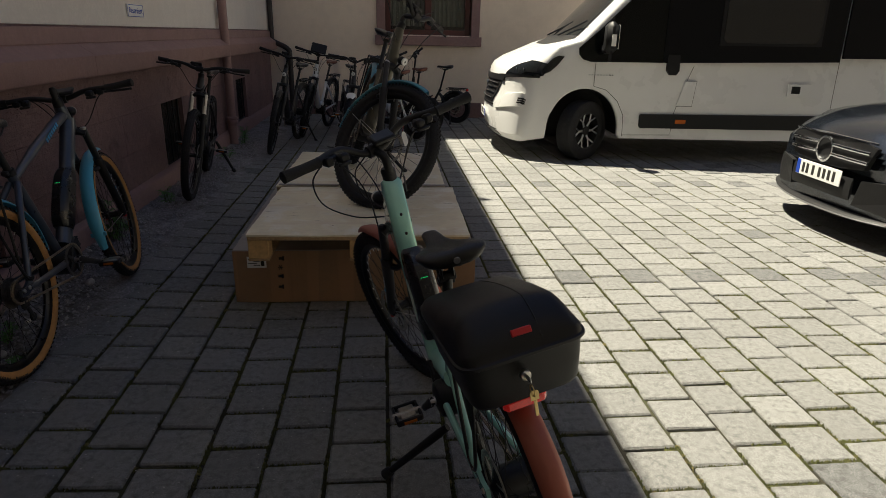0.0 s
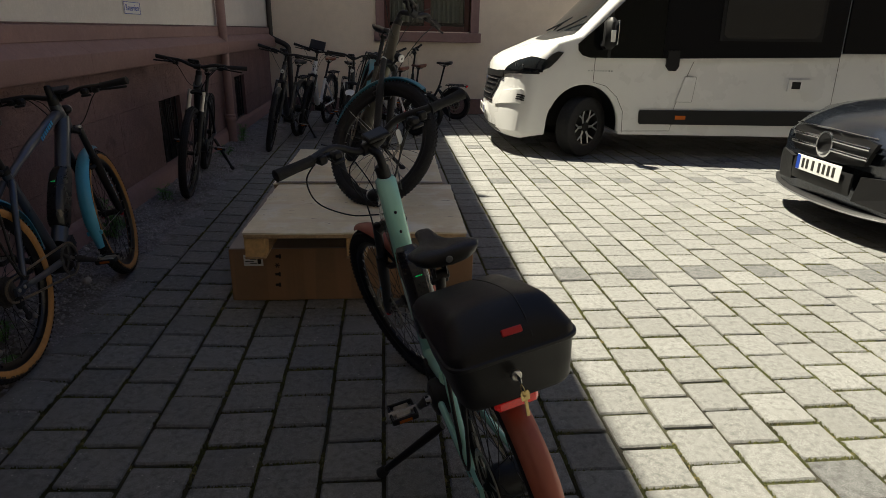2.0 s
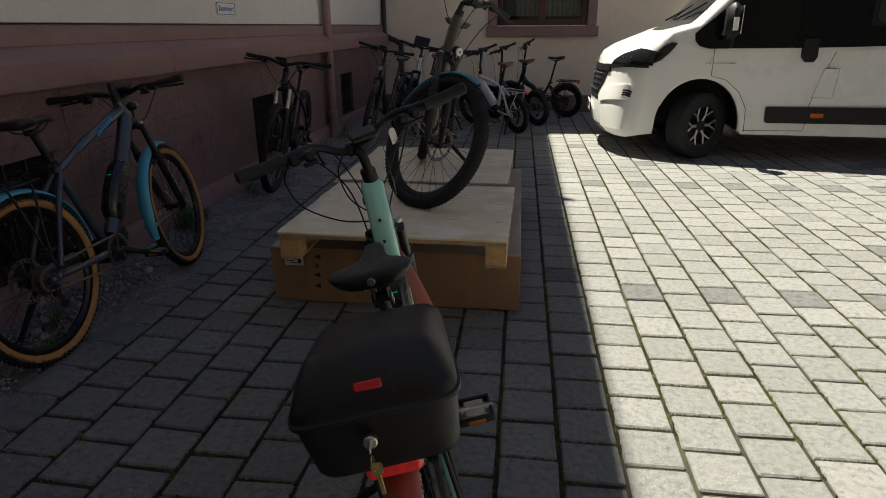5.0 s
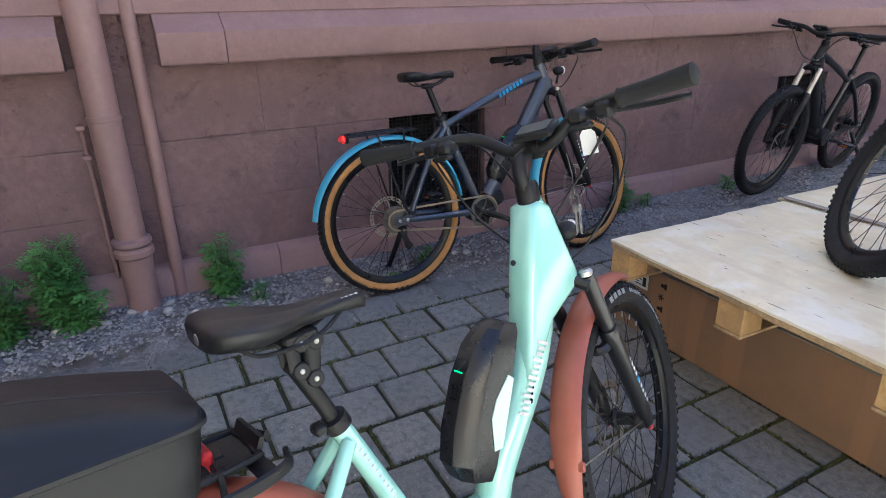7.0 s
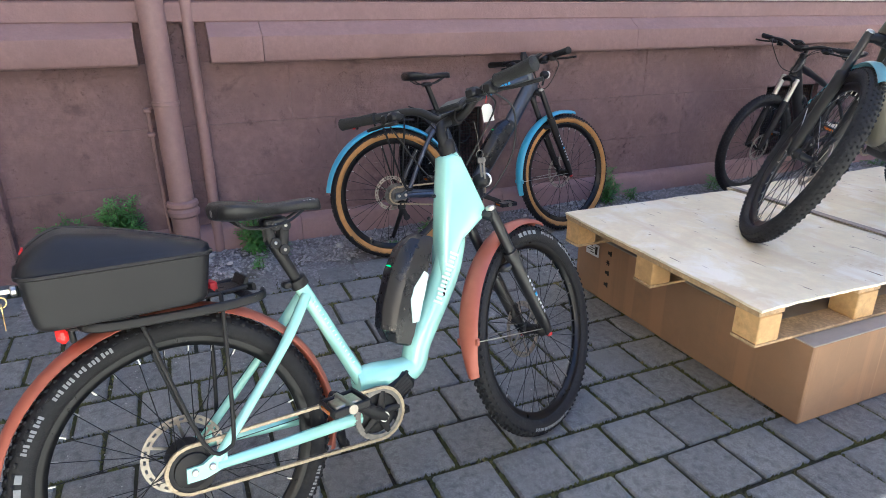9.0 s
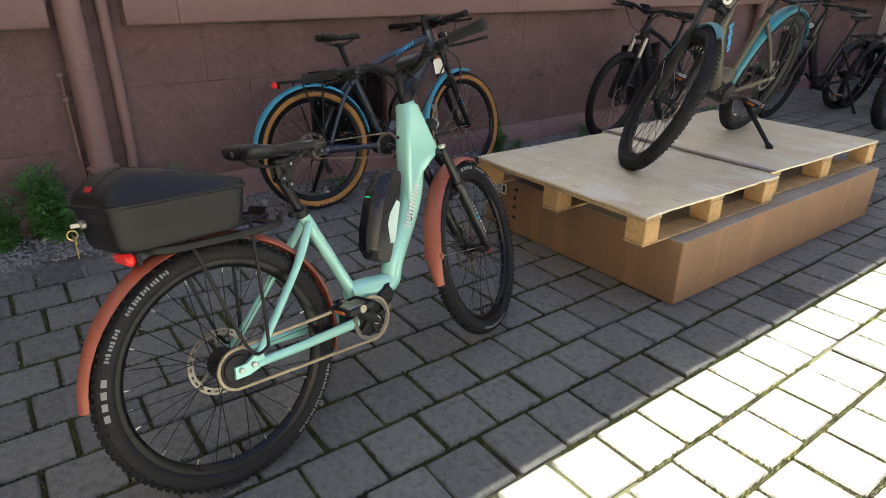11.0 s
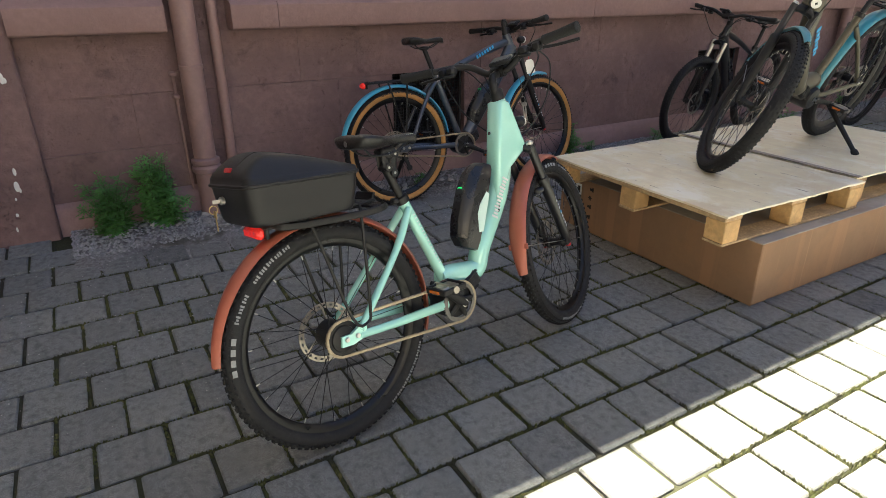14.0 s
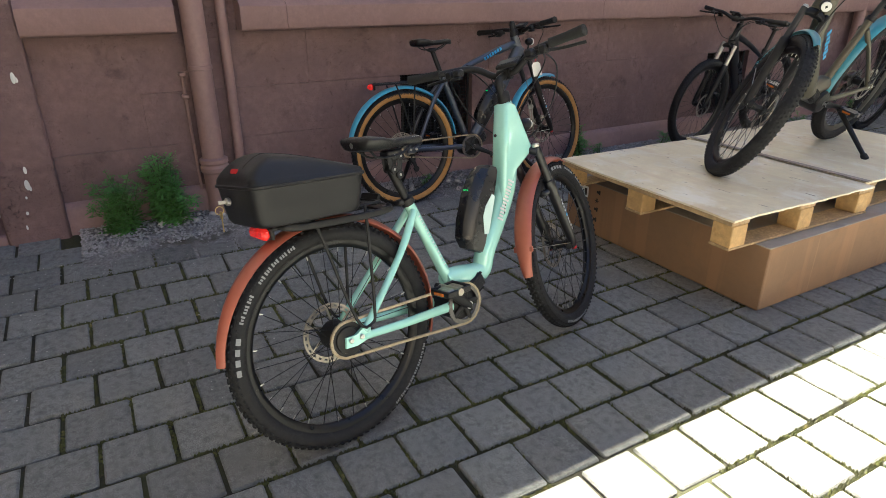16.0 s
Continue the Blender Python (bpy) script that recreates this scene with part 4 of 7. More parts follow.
def handlebar(parent, m, clamp, grips, rise, width, reach_back, lever=True, screen=True, top=None):
    """Bar with grips, brake levers, stem and display; clamp and grips are (x, z)."""
    h = new("handlebar")
    h.parent = parent
    h.matrix_basis = m
    cx, cz = clamp
    gx, gz = grips
    half = width / 2
    line = curve([(gx, half, gz), (gx + 0.018, half * 0.72, gz - 0.006), (cx - 0.01, half * 0.36, cz + (gz - cz) * 0.8), (cx, half * 0.13, cz + 0.004), (cx, 0, cz), (cx, -half * 0.13, cz + 0.004), (cx - 0.01, -half * 0.36, cz + (gz - cz) * 0.8), (gx + 0.018, -half * 0.72, gz - 0.006), (gx, -half, gz)], 5)
    bm = B()
    sweep(bm, line, 0.0125, 10, ref=(1, 0, 0))
    part("bar", bm, BLACK, h)
    for s in (-1, 1):
        d = Vector((gx - gx - 0.018, s * half * 0.28, 0.006)).normalized()
        end = Vector((gx, s * half, gz))
        bm = B()
        sweep(bm, [end + d * 0.004, end, end - d * 0.005, end - d * 0.07, end - d * 0.125, end - d * 0.13], [0.012, 0.019, 0.0185, 0.016, 0.0165, 0.018], 14, ref=(1, 0, 0))
        part("grip", bm, GRIP, h, "ribbed rubber grip")
        if lever:
            a = end - d * 0.165
            bm = B()
            block(bm, (a.x + 0.008, a.y, a.z - 0.010), (0.038, 0.03, 0.03), 0.006)
            block(bm, (a.x + 0.03, a.y - s * 0.02, a.z - 0.012), (0.025, 0.05, 0.02), 0.006)
            sweep(bm, curve([(a.x + 0.04, a.y, a.z - 0.014), (a.x + 0.052, a.y + s * 0.05, a.z - 0.018), (a.x + 0.045, a.y + s * 0.11, a.z - 0.02), (a.x + 0.052, a.y + s * 0.135, a.z - 0.02)], 4), 0.006, 7, ref=(0, 0, 1))
            part("brake_lever", bm, BLACK, h)
            bm = B()
            block(bm, (a.x - 0.008, a.y - s * 0.045, a.z - 0.012), (0.04, 0.036, 0.03), 0.008)
            block(bm, (a.x - 0.02, a.y - s * 0.04, a.z - 0.03), (0.02, 0.045, 0.012), 0.004)
            part("shifter" if s < 0 else "control_pad", bm, BLACK, h)
    if top:
        bm = B()
        tx, tz = top
        sweep(bm, curve([(tx, 0, tz - 0.02), (tx - 0.01, 0, tz + 0.03), (tx - 0.004, 0, tz + 0.06), (cx - 0.03, 0, cz - 0.01), (cx, 0, cz)], 4), 0.0145, 12)
        sweep(bm, [(cx, -0.026, cz), (cx, 0.026, cz)], 0.021, 12, ref=(1, 0, 0))
        part("stem", bm, BLACK, h)
        bm = B()
        lathe(bm, [(0.021, tz - 0.03), (0.024, tz - 0.024), (0.024, tz + 0.012), (0.02, tz + 0.02)], 16, (tx + 0.004, 0, 0), "Z", closed=False)
        part("spacer", bm, BLACK, h)
    if screen:
        bm = B()
        rot = Matrix.Translation((cx - 0.018, -0.03, cz + 0.034)) @ Matrix.Rotation(radians(-22), 4, "Y")
        block(bm, (0, 0, 0), (0.058, 0.085, 0.016), 0.005, rot)
        block(bm, (0.016, 0, -0.014), (0.02, 0.03, 0.02), 0.004, rot)
        d = part("display", bm, BLACK, h)
        bm = B()
        block(bm, (0, 0, 0.0088), (0.044, 0.07, 0.002), 0.0006, rot)
        part("screen", bm, SCREEN, d, "grey display glass")
    return h


def fork(parent, m, crown, hub, spread=0.052, material=None, stanchion=None, lower_label="", stickers=False):
    """Suspension fork: crown, two stanchions and two lower legs; crown and hub are (x, z)."""
    f = new("fork")
    f.parent = parent
    f.matrix_basis = m
    material = material or BLACK
    (ux, uz), (hx, hz) = crown, hub
    d = Vector((hx - ux, 0, hz - uz))
    L = d.length
    bm = B()
    sweep(bm, [(ux, -spread - 0.006, uz - 0.008), (ux, -spread * 0.5, uz + 0.008), (ux, 0, uz + 0.012), (ux, spread * 0.5, uz + 0.008), (ux, spread + 0.006, uz - 0.008)], [(0.022, 0.016), (0.024, 0.018), (0.026, 0.022), (0.024, 0.018), (0.022, 0.016)], 10, ref=(1, 0, 0))
    part("crown", bm, material, f)
    for s in (-1, 1):
        p = Vector((ux, s * spread, uz))
        bm = B()
        sweep(bm, [p + Vector((0, 0, 0.014)), p + d * 0.5], 0.0165, 12)
        part("stanchion", bm, stanchion or BLACK_FRAME, f)
        bm = B()
        sweep(bm, [p + d * 0.30, p + d * 0.32, p + d * 0.36, p + d * 0.9, p + d * 1.0, p + d * 1.03], [0.021, 0.0235, 0.0225, 0.019, 0.015, 0.009], 12)
        block(bm, (hx, s * spread, hz), (0.03, 0.014, 0.036), 0.005)
        leg = part("lower_leg", bm, material, f, lower_label)
        if stickers:
            bm = B()
            slope = math.atan2(d.x, -d.z)
            for k in range(9):
                at = p + d * (0.52 + 0.036 * k + (0.02 if k > 3 else 0)) + Vector((0.002, s * 0.0205, 0))
                block(bm, (0, 0, 0), (0.009 if k % 2 else 0.007, 0.0015, 0.009), 0.0004, Matrix.Translation(at) @ Matrix.Rotation(-slope, 4, "Y"))
            part("leg_print", bm, WHITE_PRINT, leg, "row of white printed bars")
            bm = B()
            at = p + d * 0.672 + Vector((0.002, s * 0.0205, 0))
            block(bm, (0, 0, 0), (0.012, 0.0016, 0.010), 0.0004, Matrix.Translation(at) @ Matrix.Rotation(-slope, 4, "Y"))
            part("leg_mark", bm, BLUE_PRINT, leg, "small blue printed mark")
            bm = B()
            at = p + d * 1.02
            lathe(bm, [(0.006, -0.004), (0.011, 0.0), (0.011, 0.008), (0.006, 0.012)], 10, (at.x, at.y, at.z - 0.012), "Z", closed=False)
            part("foot_knob", bm, RED_BADGE, leg, "red knob")
        bm = B()
        lathe(bm, [(0.015, 0.012), (0.0155, 0.022), (0.010, 0.027)], 12, (ux, s * spread, uz), "Z", closed=False)
        part("top_cap", bm, STEEL if s < 0 else BLACK, f)
    bm = B()
    block(bm, (hx - 0.035, spread - 0.008, hz + 0.075), (0.036, 0.026, 0.05), 0.006)
    part("brake_caliper", bm, BLACK, f)
    bm = B()
    sweep(bm, curve([Vector((ux, 0, uz)) + d * 0.40 + Vector((0.01, -spread, 0.01)), Vector((ux + 0.04, -spread * 0.6, uz - L * 0.38)), Vector((ux + 0.045, 0, uz - L * 0.37)), Vector((ux + 0.04, spread * 0.6, uz - L * 0.38)), Vector((ux, 0, uz)) + d * 0.40 + Vector((0.01, spread, 0.01))], 4), 0.013, 8, ref=(0, 0, 1))
    part("brace", bm, material, f)
    return f


def mudguard(parent, name, hub, R, a0, a1, width, material, m=None, stays=(), label="", stay_to=0.05):
    """A mudguard round a hub, with its wire stays."""
    g = new(name)
    g.parent = parent
    place = Matrix.Translation(hub)
    g.matrix_basis = (m @ place) if m is not None else place
    bm = B()
    shell_arc(bm, R + 0.014, a0, a1, width)
    part("blade", bm, material, g, label)
    for a in stays:
        q = radians(a)
        bm = B()
        for s in (-1, 1):
            sweep(bm, [(0.02, s * stay_to, 0.0), ((R + 0.012) * math.cos(q), s * width * 0.48, (R + 0.012) * math.sin(q))], 0.0018, 5)
        part("stay", bm, STEEL, g)
        bm = B()
        block(bm, (0, 0, 0), (0.010, width * 1.12, 0.022), 0.003, Matrix.Rotation(-q, 4, "Y") @ Matrix.Translation((R + 0.010, 0, 0)))
        part("stay_clip", bm, material, g)
    return g


def rack(parent, x0, x1, z, hub, half=0.055, material=None):
    """Rear carrier: a rail frame with cross bars and two pairs of legs."""
    r = new("rear_rack")
    r.parent = parent
    bm = B()
    sweep(bm, curve([(x0, -half * 0.8, z), (x0 + 0.04, -half, z), (x1 - 0.03, -half, z), (x1, -half * 0.7, z), (x1, half * 0.7, z), (x1 - 0.03, half, z), (x0 + 0.04, half, z), (x0, half * 0.8, z)], 4), 0.0055, 8, ref=(0, 0, 1), closed=True)
    part("rail", bm, material or BLACK, r)
    n = 4
    for k in range(n):
        x = x0 + (x1 - x0) * (k + 0.7) / (n + 0.4)
        bm = B()
        sweep(bm, [(x, -half, z), (x, half, z)], 0.0045, 7, ref=(1, 0, 0))
        part("cross_bar", bm, BLACK, r)
    bm = B()
    block(bm, ((x0 + x1) / 2, 0, z + 0.001), ((x1 - x0) * 0.8, 0.03, 0.006), 0.002)
    part("top_plate", bm, BLACK, r)
    for s in (-1, 1):
        bm = B()
        sweep(bm, curve([(x0 + 0.11, s * half, z), (x0 + 0.13, s * (half + 0.012), z - 0.03), (hub[0] + 0.0, s * 0.078, hub[1] + 0.06), (hub[0] + 0.05, s * 0.078, hub[1] + 0.03), (x1 - 0.09, s * 0.076, hub[1] + 0.08), (x1 - 0.06, s * (half + 0.01), z - 0.03), (x1 - 0.06, s * half, z)], 4), 0.005, 8, ref=(0, 1, 0))
        part("leg", bm, material or BLACK, r)
    return r


def kickstand(parent, at, foot):
    k = new("kickstand")
    k.parent = parent
    a, f = Vector(at), Vector(foot)
    bm = B()
    sweep(bm, [a, a + (f - a) * 0.12, a + (f - a) * 0.55, f], [0.012, 0.015, 0.013, 0.011], 10, ref=(1, 0, 0))
    part("leg", bm, BLACK, k)
    bm = B()
    d = (f - a).normalized()
    sweep(bm, [f - d * 0.03, f - d * 0.025, f, f + d * 0.006], [0.014, 0.017, 0.019, 0.013], 10, ref=(1, 0, 0))
    part("foot", bm, GRIP, k)
    return k


def cable(parent, name, points, r=0.0026, m=None, material=None):
    bm = B()
    sweep(bm, curve(points, 6), r, 6, ref=(0.3, 0.9, 0.2))
    return part(name, bm, material or BLACK, parent, "", m)


def steer_matrix(head_top, head_low, angle):
    """Turns what belongs to the fork round the steering axis; positive to the left."""
    p = Vector((head_top[0], 0, head_top[1]))
    axis = (p - Vector((head_low[0], 0, head_low[1]))).normalized()
    return Matrix.Translation(p) @ Matrix.Rotation(radians(angle), 4, axis) @ Matrix.Translation(-p)


def stand(x, y, heading, lean, z=None):
    """The pose of a bicycle: the rear tyre's foot at x, y; heading 0 is along +y; lean in degrees to its left."""
    return Matrix.Translation((x, y, ground_z(x) if z is None else z)) @ pose(0, 0, 0, 0, 0, 90 + heading) @ pose(0, 0, 0, -lean, 0, 0)


def bicycle(name, label, m, g, group=""):
    """Builds a bicycle from a dictionary of its measures, in metres from the rear tyre's foot, x ahead and z up."""
    b = thing(name, label, "bicycle", m, group)
    R, w, W = g["R"], g["w"], g["W"]
    paint = g["paint"]
    fine = g.get("fine", True)
    ht, hl = g["head_top"], g["head_low"]
    S = steer_matrix(ht, hl, g.get("steer", 0))
    bb, seat = g["bb"], g["seat"]
    Rf = g.get("Rf", R)
    hub_f = (W, 0, Rf)
    # frame
    f = new("frame")
    f.parent = b
    style = g["style"]
    tubes = []
    if style == "wave":
        low = g.get("low", (0.60, 0.375))
        bm = B()
        line = curve([(ht[0] + 0.012, 0, ht[1] - 0.03), (ht[0] + 0.005, 0, (ht[1] + hl[1]) / 2 - 0.01), ((hl[0] + low[0]) / 2 + 0.03, 0, (hl[1] + low[1]) / 2 + 0.06), (low[0] + 0.045, 0, low[1] + 0.075), (low[0], 0, low[1]), (bb[0] + 0.02, 0, bb[1] + 0.082), (bb[0] - 0.03, 0, bb[1] + 0.085)], 5)
        n = len(line)
        wide = g.get("wide", 1.0)
        keys = [(0.0, 0.024, 0.026), (0.12, 0.027, 0.05), (0.28, 0.031, 0.048), (0.42, 0.034, 0.042), (0.62, 0.036, 0.040), (0.8, 0.036, 0.042), (1.0, 0.032, 0.036)]
        rads = []
        for k in range(n):
            t = k / (n - 1)
            for (t0, a0, c0), (t1, a1, c1) in zip(keys, keys[1:]):
                if t0 <= t <= t1:
                    s = (t - t0) / (t1 - t0)
                    s = s * s * (3 - 2 * s)
                    rads.append(((a0 + (a1 - a0) * s) * wide, (c0 + (c1 - c0) * s) * (wide if t > 0.3 else 1)))
                    break
        sweep(bm, line, rads, 16)
        part("down_tube", bm, paint, f, g.get("tube_label", ""), sharp=50)
        if g.get("gusset"):
            # the broad web between the head tube and the down tube
            web = g["gusset"]
            inward = []
            for k, p in enumerate(web):
                along = Vector(web[(k + 1) % len(web)]) - Vector(web[k - 1])
                inward.append(Vector((along.y, -along.x)).normalized())
            bm = B()
            skin(bm, [[(p[0] + q.x * k, y, p[1] + q.y * k) for p, q in zip(web, inward)] for y, k in ((-0.0345, 0.016), (-0.032, 0.008), (-0.025, 0.002), (-0.010, 0.0), (0.010, 0.0), (0.025, 0.002), (0.032, 0.008), (0.0345, 0.016))], wrap=True, caps=True)
            part("gusset", bm, paint, f, sharp=70)
    else:
        bm = B()
        dt = g.get("down_r", 0.032)
        dbase = g.get("down_base", (bb[0] + 0.06, bb[1] + 0.06))
        sweep(bm, curve([(hl[0] - 0.005, 0, hl[1] + 0.05), ((hl[0] + dbase[0]) / 2 + 0.012, 0, (hl[1] + dbase[1]) / 2 + 0.03), (dbase[0], 0, dbase[1])], 6), (dt * 0.9, dt * 1.15), 14)
        part("down_tube", bm, paint, f)
        bm = B()
        tj = g.get("top_join", (seat[0] + 0.01, seat[1] - 0.06))
        sweep(bm, curve([(ht[0] + 0.01, 0, ht[1] - 0.045), ((ht[0] + tj[0]) / 2, 0, (ht[1] + tj[1]) / 2 - 0.012), (tj[0], 0, tj[1])], 6), [0.024] * 4 + [0.020] * 5 + [0.016] * 4, 12)
        part("top_tube", bm, paint, f)
    bm = B()
    d = Vector((ht[0] - hl[0], 0, ht[1] - hl[1])).normalized()
    t0, t1 = Vector((hl[0], 0, hl[1])), Vector((ht[0], 0, ht[1]))
    sweep(bm, [t0, t0 + d * 0.012, (t0 + t1) / 2, t1 - d * 0.012, t1], [0.029, 0.031, 0.028, 0.027, 0.025], 16)
    part("head_tube", bm, paint, f)
    bm = B()
    sb = g.get("seat_base", (bb[0] - 0.01, bb[1] + 0.06))
    sweep(bm, [(sb[0], 0, sb[1]), (seat[0], 0, seat[1])], [0.021, 0.0185], 14)
    part("seat_tube", bm, paint, f)
    bm = B()
    sd = Vector((seat[0] - sb[0], 0, seat[1] - sb[1])).normalized()
    s0 = Vector((seat[0], 0, seat[1]))
    sweep(bm, [s0 - sd * 0.014, s0 - sd * 0.012, s0 + sd * 0.010, s0 + sd * 0.012], [0.020, 0.0235, 0.0235, 0.018], 14)
    block(bm, (s0.x - 0.03, 0, s0.z), (0.022, 0.026, 0.018), 0.004)
    part("seat_clamp", bm, BLACK, f)
    drop = g.get("drop", 0.07)
    for s in (-1, 1):
        bm = B()
        sj = g.get("stay_join", (seat[0] + 0.012, seat[1] - 0.05))
        sweep(bm, curve([(sj[0], s * 0.016, sj[1]), (sj[0] - 0.10, s * 0.045, sj[1] - 0.115), (0.055, s * drop, R + 0.012)], 4), [0.0135] * 4 + [0.012] * 5, 10)
        part("seat_stay", bm, paint, f)
        bm = B()
        sweep(bm, [(0.05, s * drop, R - 0.004), (0.2, s * (drop - 0.01), R - 0.004 + (bb[1] - R) * 0.38), (bb[0] - 0.05, s * 0.045, bb[1] + 0.005)], [(0.010, 0.012), (0.011, 0.014), (0.012, 0.017)], 10)
        part("chain_stay", bm, paint, f)
        bm = B()
        slab(bm, [(-0.02, R - 0.018), (0.02, R - 0.022), (0.07, R - 0.012), (0.075, R + 0.02), (0.05, R + 0.026), (0.02, R + 0.012), (-0.015, R + 0.014)], s * drop - 0.006, s * drop + 0.006)
        part("dropout", bm, paint, f)
        for x in (0.0, 0.038):
            bm = B()
            disc(bm, (x, s * (drop + 0.008), R + 0.001), 0.008, 0.008, 10)
            part("bolt", bm, STEEL, f)
    # motor
    mo = new("motor")
    mo.parent = b
    bm = B()
    mr = g.get("motor_r", 0.062)
    lathe(bm, [(mr * 0.5, -0.05), (mr * 0.9, -0.046), (mr, -0.036), (mr, 0.045), (mr * 0.9, 0.058), (mr * 0.55, 0.066)], 24, (bb[0], 0, bb[1]), closed=False)
    part("housing", bm, BLACK, mo, "black motor housing")
    bm = B()
    block(bm, (0, 0, 0), (0.12, 0.09, 0.075), 0.018, Matrix.Translation((bb[0] + 0.075, 0, bb[1] + 0.035)) @ Matrix.Rotation(radians(-28), 4, "Y"))
    part("cover", bm, BLACK, mo)
    bm = B()
    for k in range(6):
        block(bm, (0, 0, 0), (0.06, 0.094, 0.004), 0.0015, Matrix.Translation((bb[0] + 0.085, 0, bb[1] + 0.012 + 0.011 * k)) @ Matrix.Rotation(radians(-28), 4, "Y"))
    part("cooling_fin", bm, IRON, mo)
    # wheels
    wheel(b, "rear_wheel", (0, 0, R), R, w, None, g.get("tan", False), 1, g.get("knobs", True), g.get("spokes", 32), g.get("hub_r", 0.024), g.get("marks"), g.get("rim_depth", 0.028), fine=fine)
    wheel(b, "front_wheel", hub_f, Rf, w, S, g.get("tan", False), 1, g.get("knobs", True), g.get("spokes", 32), 0.017, g.get("marks_f"), g.get("rim_depth", 0.028), fine=fine)
    crown = g.get("crown", (hl[0] + 0.006, hl[1] - 0.03))
    off = Vector((hl[0] - ht[0], 0, hl[1] - ht[1])).normalized()
    ahead = Vector((-off.z, 0, off.x)).normalized() * 0.012
    fork(b, S, (crown[0] + ahead.x, crown[1] + ahead.z), (W, Rf), g.get("spread", w + 0.022), g.get("fork_paint"), g.get("stanchion"), stickers=g.get("stickers", False))
    handlebar(b, S, g["clamp"], g["grips"], 0, g.get("bar", 0.70), 0, True, g.get("screen", True), (ht[0] - 0.004, ht[1] + 0.02))
    # seat
    sad = g["saddle"]
    saddle(b, sad[0], sad[1], sad[2], g.get("saddle_w", 0.16), g.get("saddle_mat"), g.get("saddle_tip", 0.0), g.get("saddle_print", False))
    post = new("seatpost")
    post.parent = b
    mid = ((sad[0] * 0.52 + sad[1] * 0.48), sad[2] - 0.065)
    if g.get("spring_post"):
        up = s0 + sd * 0.12
        bm = B()
        sweep(bm, [s0, up], [0.0135, 0.0155], 12)
        part("tube", bm, BLACK, post)
        lo = up
        for k, (dx, dz) in enumerate(((-0.006, 0.012), (0.020, -0.006))):
            for s in (-1, 1):
                bm = B()
                sweep(bm, [(lo.x + dx, s * 0.016, lo.z + dz - 0.01), (mid[0] + dx * 1.5 + 0.004, s * 0.016, mid[1] + dz * 0.6 + 0.004)], (0.004, 0.011), 8)
                part("link", bm, BLACK, post, "suspension link")
        bm = B()
        for x, z in ((lo.x, lo.z), (lo.x + 0.02, lo.z - 0.02), (mid[0] + 0.01, mid[1]), (mid[0] + 0.034, mid[1] - 0.004)):
            disc(bm, (x, 0, z), 0.014, 0.046, 14)
        block(bm, (mid[0] + 0.012, 0, mid[1] + 0.008), (0.06, 0.044, 0.022), 0.006)
        part("pivot", bm, BLACK, post)
        bm = B()
        for x, z in ((lo.x, lo.z), (lo.x + 0.02, lo.z - 0.02), (mid[0] + 0.01, mid[1]), (mid[0] + 0.034, mid[1] - 0.004)):
            disc(bm, (x, 0, z), 0.005, 0.049, 10)
        part("pivot_bolt", bm, STEEL, post)
    else:
        bm = B()
        sweep(bm, [s0, s0 + (Vector((mid[0], 0, mid[1])) - s0)], 0.0145, 12)
        block(bm, (mid[0], 0, mid[1]), (0.05, 0.044, 0.022), 0.006)
        part("tube", bm, BLACK, post)
    # drive
    cy = -0.056
    cog = g.get("cog", 0.045)
    crankset(b, bb, g.get("ring", 0.075), cy, g.get("crank", 20))
    if fine:
        chain_loop(b, bb, g.get("ring", 0.075), (0, R), cog, cy)
    else:
        chain_loop(b, bb, g.get("ring", 0.075), (0, R), cog, cy, False)
    cs = new("cog_set")
    cs.parent = b
    bm = B()
    if g.get("cassette"):
        for k in range(8):
            lathe(bm, [(0.012, -0.026 - 0.0045 * k), (0.062 - 0.006 * k, -0.026 - 0.0045 * k), (0.062 - 0.006 * k, -0.028 - 0.0045 * k), (0.012, -0.028 - 0.0045 * k)], 30)
        tagged(part("cassette", bm, COG_STEEL, cs, "steel cassette"), kind="stuff")
        bm = B()
        block(bm, (0.02, -0.05, R - 0.055 - R), (0.045, 0.02, 0.05), 0.01)
        sweep(bm, [(0.02, -0.052, -0.06), (0.045, -0.052, -0.125)], (0.004, 0.012), 8)
        disc(bm, (0.02, -0.05, -0.065), 0.018, 0.010, 14)
        disc(bm, (0.045, -0.05, -0.125), 0.018, 0.010, 14)
        part("derailleur", bm, BLACK, cs)
    else:
        lathe(bm, [(0.030, cy - 0.0012), (cog, cy - 0.0012), (cog, cy + 0.0012), (0.030, cy + 0.0012)], 36)
        part("cog", bm, IRON, cs)
        bm = B()
        lathe(bm, [(0.018, -0.068), (0.040, -0.062), (0.046, -0.046), (0.046, 0.03), (0.03, 0.042)], 28, closed=False)
        part("hub_gear", bm, BLACK, cs)
    cs.matrix_basis = Matrix.Translation((0, 0, R))
    # fittings
    if g.get("fender"):
        fr0, fr1 = g.get("fender_r", (166, -14))
        mudguard(b, "rear_mudguard", (0, 0, R), R, fr0, fr1, 2 * w + g.get("fender_w", 0.012), g["fender"], None, g.get("stays_r", ()), g.get("fender_label", ""))
        ff0, ff1 = g.get("fender_f", (192, 62))
        mudguard(b, "front_mudguard", hub_f, Rf, ff0, ff1, 2 * w + g.get("fender_wf", 0.012), g["fender"], S, g.get("stays_f", (182,)), g.get("fender_label", ""))
